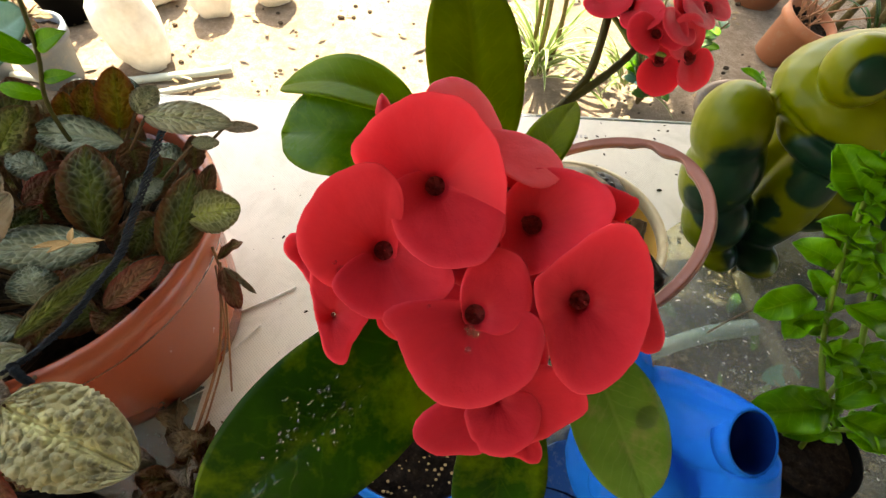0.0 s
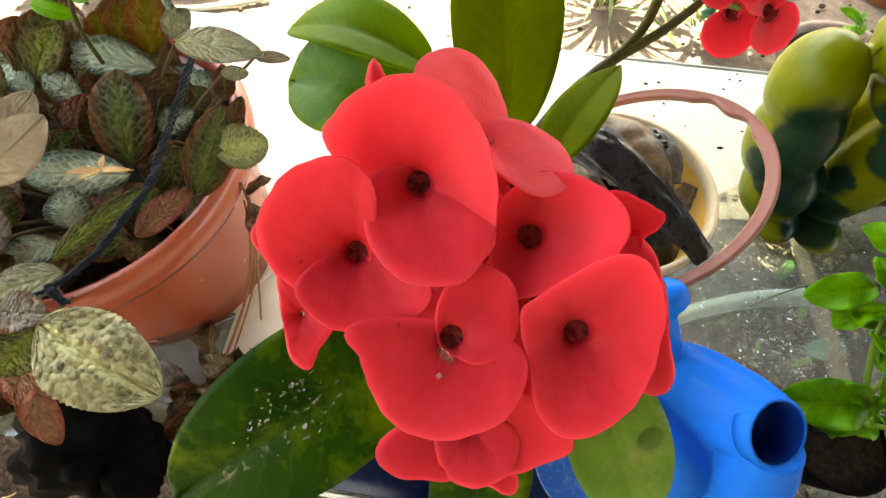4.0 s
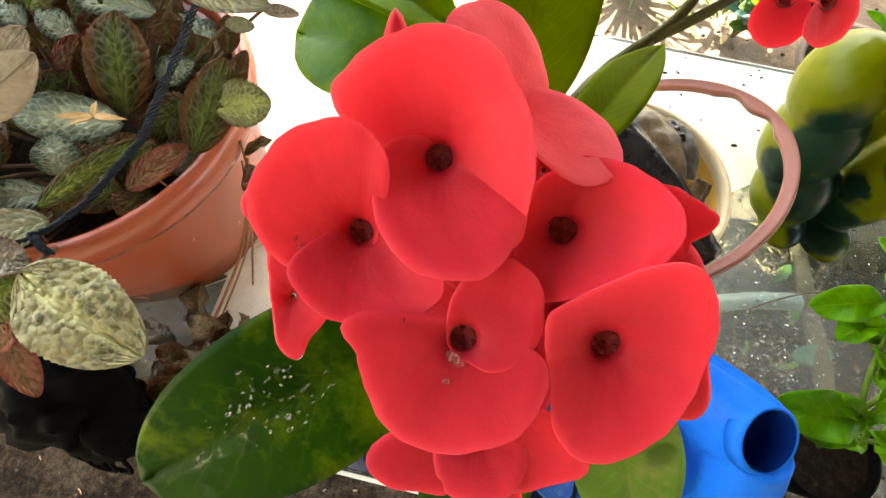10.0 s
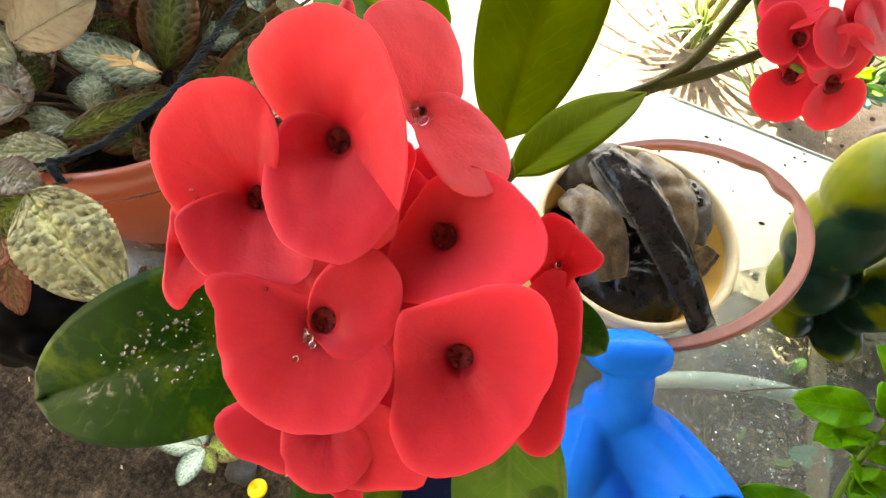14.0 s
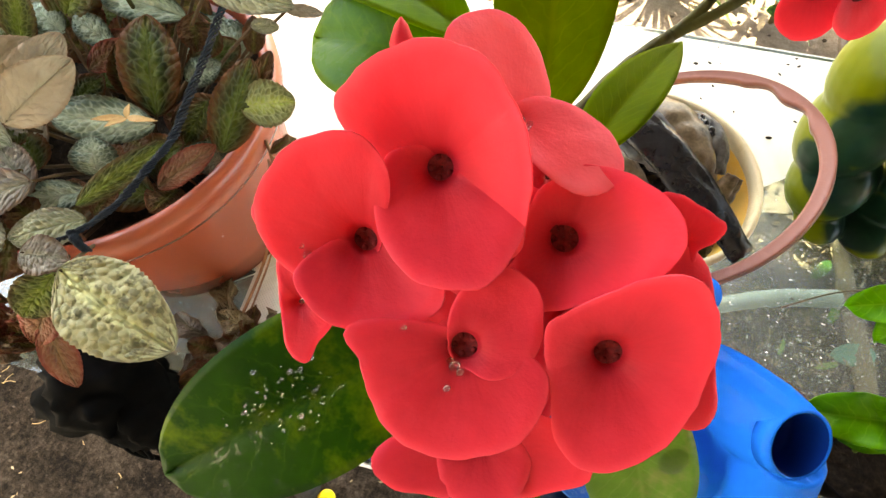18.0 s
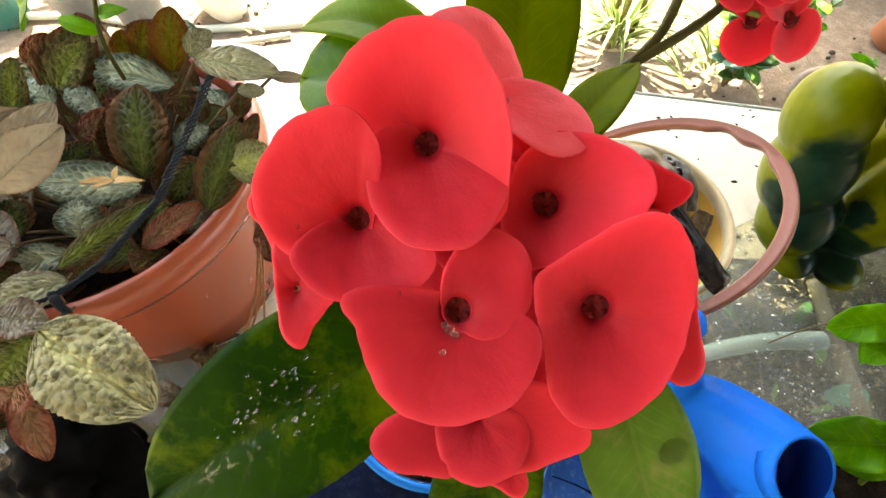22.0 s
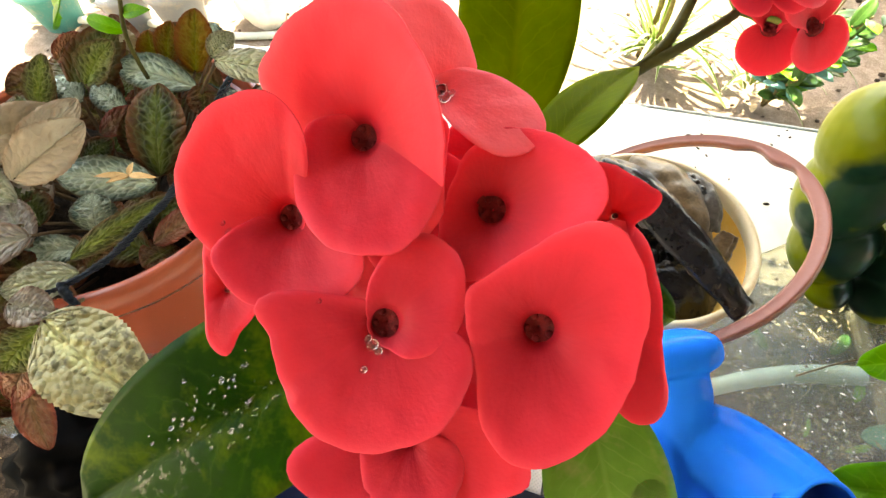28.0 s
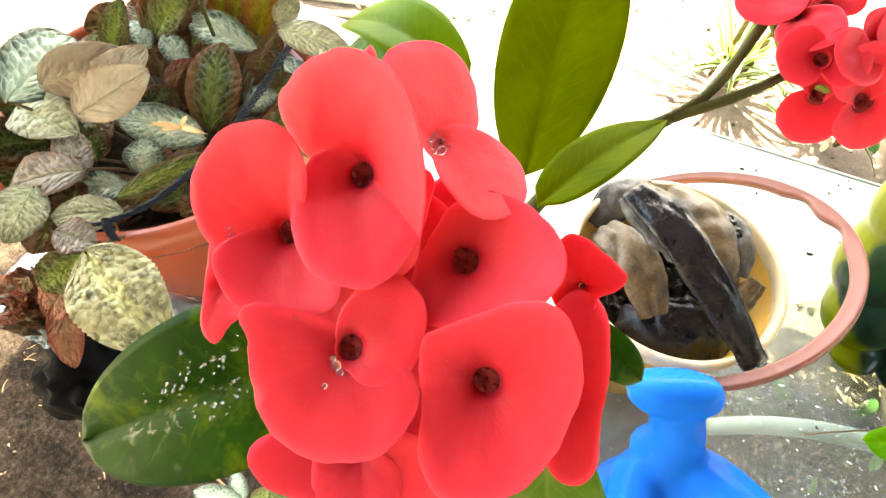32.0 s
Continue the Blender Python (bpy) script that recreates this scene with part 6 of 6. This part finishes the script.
for k in range(5):
    rs = random.Random(100 + k)
    bm = bmesh.new()
    bmesh.ops.create_icosphere(bm, subdivisions=3, radius=1)
    for v_ in bm.verts:
        v_.co *= 1 + 0.25 * noise.noise(v_.co * 1.7 + Vector((k, 0, 0)))
    s_ = 0.03 + 0.02 * rs.random()
    bm.transform(Matrix.Translation((1.20 + rs.uniform(-0.09, 0.12), 1.50 + rs.uniform(-0.1, 0.1), G + 0.10)) @ Matrix.Diagonal((s_ * 1.3, s_, s_ * 0.7, 1)))
    tagged(part("stone", bm, M["white_sack"]), "rounded grey stone in the low pot", "stone", "stones in the low pot")
for k, (x, y, sx, sy, sz) in enumerate(((-1.32, 1.76, 0.13, 0.10, 0.20), (-1.16, 2.16, 0.10, 0.08, 0.17), (-0.90, 2.28, 0.10, 0.08, 0.16), (-1.45, 2.25, 0.12, 0.1, 0.15))):
    bm = bmesh.new()
    bmesh.ops.create_icosphere(bm, subdivisions=4, radius=1)
    for v_ in bm.verts:
        v_.co *= 1 + 0.22 * noise.noise(v_.co * 1.5 + Vector((k * 3, 0, 0))) + 0.06 * noise.noise(v_.co * 5)
    bm.transform(Matrix.Translation((x, y, G + sz * 0.8)) @ Matrix.Diagonal((sx, sy, sz, 1)))
    tagged(part("stone", bm, M["white_sack"]), "large pale sunlit stone", "stone", "pale stones in the yard")
tagged(part("hose", tube([(-2.4, 1.50, G + 0.02), (-1.9, 1.60, G + 0.02), (-1.5, 1.58, G + 0.02), (-1.15, 1.66, G + 0.02), (-0.95, 1.72, G + 0.02)], 0.016, seg=10), M["pipe"]), "pale blue-grey plastic hose on the earth", "hose")
tagged(part("hose", tube([(-1.45, 1.50, G + 0.016), (-1.2, 1.55, G + 0.016), (-0.98, 1.64, G + 0.016)], 0.012, seg=10), M["pipe"]), "thin plastic hose on the earth", "hose")
tagged(part("pipe", tube([(0.52, 0.47, G + 0.045), (0.64, 0.53, G + 0.05), (0.78, 0.58, G + 0.05), (0.92, 0.61, G + 0.045)], 0.020, 0.026, seg=14), M["pipe"]), "pale plastic pipe lying under the table", "pipe")
tagged(part("post", tube([(0.935, 0.80, G + 0.04), (0.955, 0.62, G + 0.04), (0.975, 0.45, G + 0.04), (0.99, 0.28, G + 0.04)], 0.020, 0.025, seg=10, knob=0.05), M["wood"]), "weathered brown wooden post lying under the table edge", "post")
for k, (x, y, a, L, w, m_) in enumerate(((0.90, 0.455, 0.2, 0.11, 0.07, "teal"), (0.845, 0.318, -0.1, 0.12, 0.06, "teal"), (0.90, 0.54, 1.2, 0.06, 0.03, "basil"), (0.86, 0.41, 0.4, 0.06, 0.02, "eleaf_old"), (0.77, 0.42, 1.3, 0.05, 0.014, "eleaf_old"), (0.70, 0.63, 2.2, 0.07, 0.035, "shrub"), (0.62, 0.36, 0.3, 0.07, 0.04, "shrub"), (0.86, 0.66, 0.9, 0.08, 0.04, "shrub"))):
    d = Vector((math.cos(a), math.sin(a), 0.10))
    p = Vector((x, y, G + 0.036))
    tagged(part("fallen_leaf", leaf_bm(p, p + d * L, w, (0, -0.2, 1), bend=0.08, fold=0.1, nu=8, nv=12, th=0.001, seed=k), M[m_]), "fallen blue-green leaf on the garden soil" if m_ == "teal" else "fallen green leaf on the garden soil", "leaf", "fallen leaves under the table")
rs = random.Random(404)
# white flakes clustered where glints and sun flecks would show
scraps = bmesh.new()
for k in range(130):
    cx, cy, sd = ((0.73, 0.42, 0.05), (0.82, 0.44, 0.05), (0.87, 0.43, 0.03), (0.78, 0.35, 0.03), (0.80, 0.45, 0.25), (0.61, 0.60, 0.06))[k % 6]
    s_ = rs.uniform(0.0015, 0.0055)
    m = Matrix.Translation((rs.gauss(cx, sd), rs.gauss(cy, sd), G + 0.036)) @ Euler((rs.uniform(-0.7, 0.7), rs.uniform(-0.7, 0.7), rs.uniform(0, 6))).to_matrix().to_4x4()
    vs = [scraps.verts.new(m @ Vector(p)) for p in ((-s_ * 1.4, 0, 0), (0, s_ * 0.5, s_ * 0.2), (s_ * 1.2, s_ * 0.1, 0), (0.1 * s_, -s_ * 0.5, s_ * 0.1))]
    scraps.faces.new(vs)
tagged(part("scraps", scraps, M["white_bit"], None, "", False), "pale scraps on the soil, standing in for bright glints", "litter", kind="stuff")


def tuft(name, x, y, n_, L, w, mat, label, seed, arch=0.55, lean=1.0, zb=0.0):
    t = thing(name, (x, y, G), label, "plant")
    rs = random.Random(seed)
    for k in range(n_):
        a = rs.uniform(0, 6.28)
        l_ = L * rs.uniform(0.6, 1.15)
        o = Vector((math.cos(a), math.sin(a), 0))
        rr = rs.uniform(0.25, 0.75) * lean
        p0 = Vector((x, y, G + zb)) + o * 0.02 + Vector((0, 0, rs.uniform(0, 0.12)))
        ang = rs.uniform(0.5, 1.3)
        side = Vector((-o.y, o.x, 0))

        def fn(u, v, p0=p0, o=o, l_=l_, rr=rr, side=side, k=k):
            h = l_ * (0.95 * v * (1.35 - rr) - arch * rr * 2.1 * v * v)
            out = o * (l_ * rr * v * 1.2)
            ww = w * (1 - v) ** 0.6 * (0.4 + 0.6 * min(1, v * 6))
            return p0 + out + Vector((0, 0, h)) + side * ((u - 0.5) * ww) + Vector((0, 0, abs(u - 0.5) * ww * 0.5))

        part("leaf", sheet(fn, 4, 12, 0.0012), M[mat], t)
    return t


sl = tuft("spider_plant", 0.36, 1.80, 46, 0.52, 0.024, "strap", "variegated strap-leaved plant in the sun", 11)
for k, (x, y) in enumerate(((0.34, 1.80), (0.40, 1.82), (0.31, 1.84))):
    part("stem", tube([(x, y, G), (x + 0.02, y, G + 0.2), (x + 0.01, y - 0.02, G + 0.42)], 0.011, 0.008, 8, knob=0.08), M["stem"], sl)
sl2 = tuft("spider_plant", 0.72, 1.72, 22, 0.46, 0.020, "strap", "variegated strap-leaved plant beside the shrub", 12)
sh = thing("shrub", (0.78, 1.66, G), "small dark green shrub in the yard", "shrub")
rs = random.Random(13)
for k in range(18):
    a = rs.uniform(0, 6.28)
    p = Vector((0.78, 1.66, G))
    q = p + Vector((math.cos(a) * rs.uniform(0.04, 0.24), math.sin(a) * rs.uniform(0.04, 0.18), rs.uniform(0.14, 0.52)))
    part("branch", tube([p, (p + q) / 2 + Vector((0, 0, 0.03)), q], 0.007, 0.003, 6, 3), M["stem"], sh)
    for j in range(9):
        c = p.lerp(q, rs.uniform(0.35, 1.0))
        e = c + Vector((rs.uniform(-1, 1), rs.uniform(-1, 1), rs.uniform(-0.2, 0.8))).normalized() * rs.uniform(0.06, 0.10)
        part("leaf", leaf_bm(c, e, rs.uniform(0.035, 0.055), (0, -0.4, 1), bend=0.08, fold=0.15, nu=4, nv=7, th=0.001, seed=j), M[rs.choice(("shrub", "shrub", "shrub", "basil", "teal"))], sh)
# trunks and stakes at the shaded side
for k, (x, y, dx, h, r) in enumerate(((1.75, 2.25, 0.10, 0.9, 0.022), (1.88, 2.3, 0.16, 1.0, 0.018), (1.98, 2.2, 0.05, 0.8, 0.03), (2.1, 2.4, -0.08, 0.9, 0.026))):
    tagged(part("stake", tube([(x, y, G), (x + dx * 0.5, y, G + h * 0.5), (x + dx, y, G + h)], r, r * 0.8, 8, knob=0.06), M["stem"]), "brown woody stake at the yard edge", "stake", "stakes at the yard edge")
tuft("iris_clump", 1.95, 2.15, 18, 0.5, 0.02, "shrub", "green strap-leaved clump at the shaded side", 15)

# sprouting leaves on the earth by the table
G += 0.022
spr = thing("sprout", (-0.47, -0.16, G), "small sprout with silver-veined leaves on the earth", "plant")
for k, (b, t, w) in enumerate((((-0.425, -0.160, G + 0.03), (-0.530, -0.185, G + 0.06), 0.058), ((-0.412, -0.150, G + 0.03), (-0.312, -0.112, G + 0.07), 0.066), ((-0.420, -0.160, G + 0.03), (-0.415, -0.245, G + 0.05), 0.055), ((-0.415, -0.160, G + 0.03), (-0.360, -0.190, G + 0.05), 0.040), ((-0.425, -0.155, G + 0.03), (-0.47, -0.11, G + 0.06), 0.048))):
    part("leaf", quilted_leaf_bm(b, t, w, Vector((0, -0.2, 1)), 0.08, 0.1, 0.05, 0.1, k), M["green" if k % 2 else "silver"], spr)
part("stem", tube([(-0.420, -0.158, G), (-0.418, -0.160, G + 0.02), (-0.420, -0.158, G + 0.035)], 0.004, 0.003, 7), M["dry_stem"], spr)
part("stem", tube([(-0.60, -0.12, G + 0.02), (-0.53, -0.14, G + 0.035), (-0.420, -0.158, G + 0.03)], 0.003, 0.003, 7), M["dry_stem"], spr)

capb = lathe([(0.001, 0.012), (0.018, 0.012), (0.021, 0.009), (0.022, 0.0), (0.019, 0.0), (0.018, 0.008), (0.001, 0.009)], 32, (-0.266, -0.184, G))
tagged(part("bottle_cap", capb, M["cap"]), "small bright yellow plastic cap on the soil", "cap")
for k, (x, y, r) in enumerate(((-0.315, -0.165, 0.030), (-0.36, -0.10, 0.018), (-0.52, -0.05, 0.016))):
    bm = bmesh.new()
    bmesh.ops.create_icosphere(bm, subdivisions=3, radius=1)
    for v_ in bm.verts:
        v_.co *= 1 + 0.3 * noise.noise(v_.co * 1.6 + Vector((k * 5, 0, 0)))
    bm.transform(Matrix.Translation((x, y, G + r * 0.5)) @ Matrix.Diagonal((r * 1.2, r, r * 0.8, 1)))
    tagged(part("stone", bm, M["dark_stone"]), "dark grey stone lying on the garden soil", "stone", "stones on the soil")
G = GROUND
# leaf litter, pebbles and straw on the earth
lit = bmesh.new()
uvl = lit.loops.layers.uv.new("UVMap")
rs = random.Random(55)


def litter(x0, x1, y0, y1, n_, s0, s1):
    for k in range(n_):
        x, y = rs.uniform(x0, x1), rs.uniform(y0, y1)
        a, s_ = rs.uniform(0, 6.28), rs.uniform(s0, s1)
        m = Matrix.Translation((x, y, G + 0.014 + (0.022 if y < 0.85 else 0) + rs.uniform(0, 0.012))) @ Euler((rs.uniform(-0.4, 0.4), rs.uniform(-0.4, 0.4), a)).to_matrix().to_4x4()
        vs = [lit.verts.new(m @ Vector(p)) for p in ((-s_, 0, 0), (-s_ * 0.3, s_ * 0.38, s_ * 0.2), (s_ * 0.5, s_ * 0.3, s_ * 0.12), (s_, 0, 0.0), (s_ * 0.5, -s_ * 0.3, s_ * 0.12), (-s_ * 0.3, -s_ * 0.38, s_ * 0.2))]
        for f in ((0, 1, 5), (1, 2, 4, 5), (2, 3, 4)):
            fc = lit.faces.new([vs[i] for i in f])
            for lp, w in zip(fc.loops, ((0, 0), (1, 0), (1, 1), (0, 1))):
                lp[uvl].uv = w


litter(-2.2, 2.4, 1.2, 3.6, 500, 0.01, 0.035)
litter(0.4, 1.6, 0.0, 0.9, 900, 0.003, 0.011)
litter(-1.3, 0.0, -0.6, 0.2, 70, 0.003, 0.007)
tagged(part("leaf_litter", lit, M["litter"], None, "", False), "dry leaf litter scattered on the earth", "litter", kind="stuff")
peb = bmesh.new()
for k in range(2400):
    z = (0, 0, 0, 2, 2, 1)[k % 6]
    x, y = ((rs.uniform(-1.4, 0.1), rs.uniform(-0.7, 0.2)), (rs.uniform(-2.2, 2.4), rs.uniform(1.2, 3.2)), (rs.uniform(0.3, 1.6), rs.uniform(0.0, 1.4)))[z]
    s_ = rs.choice((rs.uniform(0.0008, 0.002), rs.uniform(0.0015, 0.005))) if z == 0 else rs.uniform(0.004, 0.015)
    bmesh.ops.create_icosphere(peb, subdivisions=1, radius=s_, matrix=Matrix.Translation((x, y, G + (0.028 if y < 0.85 else 0.008))) @ Matrix.Diagonal((1, rs.uniform(0.6, 1), rs.uniform(0.5, 0.8), 1)))
tagged(part("pebbles", peb, M["clod"], None, "", False), "small clods and pebbles on the earth", "pebbles", kind="stuff")
mulch = bmesh.new()
for k in range(420):
    x, y = rs.uniform(0.82, 1.5), rs.uniform(0.05, 0.92)
    a, l_ = rs.uniform(0, 6.28), rs.uniform(0.003, 0.016)
    d = Vector((math.cos(a), math.sin(a), rs.uniform(-0.25, 0.25))) * l_
    n_ = Vector((-d.y, d.x, 0)) * rs.uniform(0.1, 0.35)
    p = Vector((x, y, G + 0.050 + rs.uniform(0, 0.012)))
    mulch.faces.new([mulch.verts.new(p + q) for q in (-d, n_, d, -n_)])
tagged(part("mulch", mulch, M["litter"], None, "", False), "pale dry chips and stalks on the soil beside the table", "litter", kind="stuff")
straw = bmesh.new()
for k in range(110):
    x, y = (rs.uniform(-1.4, 0.0), rs.uniform(-0.6, 0.1)) if k % 5 == 0 else (rs.uniform(0.4, 1.4), rs.uniform(0.1, 1.2))
    a, l_ = rs.uniform(0, 6.28), rs.uniform(0.012, 0.05) * (0.4 if x < 0.1 else 1)
    d = Vector((math.cos(a), math.sin(a), 0)) * l_
    p = Vector((x, y, G + 0.036))
    tube([p - d, p + Vector((-d.y, d.x, 0)) * 0.2, p + d], 0.0012, 0.0008, 4, 3, bm=straw)
tagged(part("straw", straw, M["petal_dry"]), "dry straw and stalks on the earth", "straw", kind="stuff")

# water drops on bracts and leaves
for o, ga, gb, k_, lift, spots_ in (((-23.3, 12.2, -8.0), 0.05, 0.30, 0.36, 0.6, ((-33.5, 7.2, 0.7), (-32.2, 6.0, 0.5), (-31.4, 7.4, 0.4), (-34.6, 8.6, 0.4), (-27.5, 6.3, 0.6), (-26.2, 6.9, 0.4), (-29.4, 6.0, 0.35))),
                                 ((-0.5, -1.8, -1.3), 0.0, -0.02, 0.16, 0.0, ((-1.4, -5.4, 0.8), (-0.2, -6.2, 0.55), (-2.4, -4.6, 0.5), (-1.9, -9.6, 0.5), (-11.5, -0.2, 0.4))),
                                 ((0.1, 38.6, -8.0), -0.12, -0.42, 0.15, 0.6, ((0.2, 38.4, 1.0), (1.4, 37.4, 0.8), (-1.0, 39.2, 0.7), (2.2, 38.4, 0.5), (0.4, 36.9, 0.5)))):
    for x, y, r in spots_:
        q = math.hypot(x - o[0], y - o[1])
        part("water_drop", drop_bm(cl(x, y, o[2] + ga * (x - o[0]) + gb * (y - o[1]) + k_ * q * q / (q + 2.5) + lift + 0.25), N_, r * 0.0011, 1.3), M["drop"], plant, "clear water drop")
rs = random.Random(91)
lb, lt = cl(-2, -2, -33), cl(-74, -70, -28)
ld = (lt - lb).normalized()
ln_ = R_ * 0.1 + U_ * 0.2 + N_
ln_ = (ln_ - ld * ln_.dot(ld)).normalized()
ls = ld.cross(ln_)
for k in range(80):
    v, x = min(0.85, max(0.15, rs.gauss(0.56, 0.085))), min(0.8, max(-0.8, rs.gauss(0.10, 0.20)))
    w = 0.051 / 2 * (v ** 0.55) * ((1 - v) ** 0.55) * 1.78
    z = 0.06 * abs(x * w) + 0.05 * (lt - lb).length * math.sin(v * math.pi) - 0.0014 * math.exp(-(x / 0.13) ** 2)
    p = lb + ld * ((lt - lb).length * v) + ls * (x * w) + ln_ * (z + 0.0004)
    part("water_drop", drop_bm(p, ln_, rs.choice((0.0002, 0.0003, 0.0003, 0.0005)) * rs.uniform(0.8, 1.2), rs.uniform(1, 2.0)), M["drop"], plant)
part("water_drop", drop_bm(cl(60, -38, -46.5), N_, 0.0040, 1.3), M["drop"], plant, "large clear water drop")
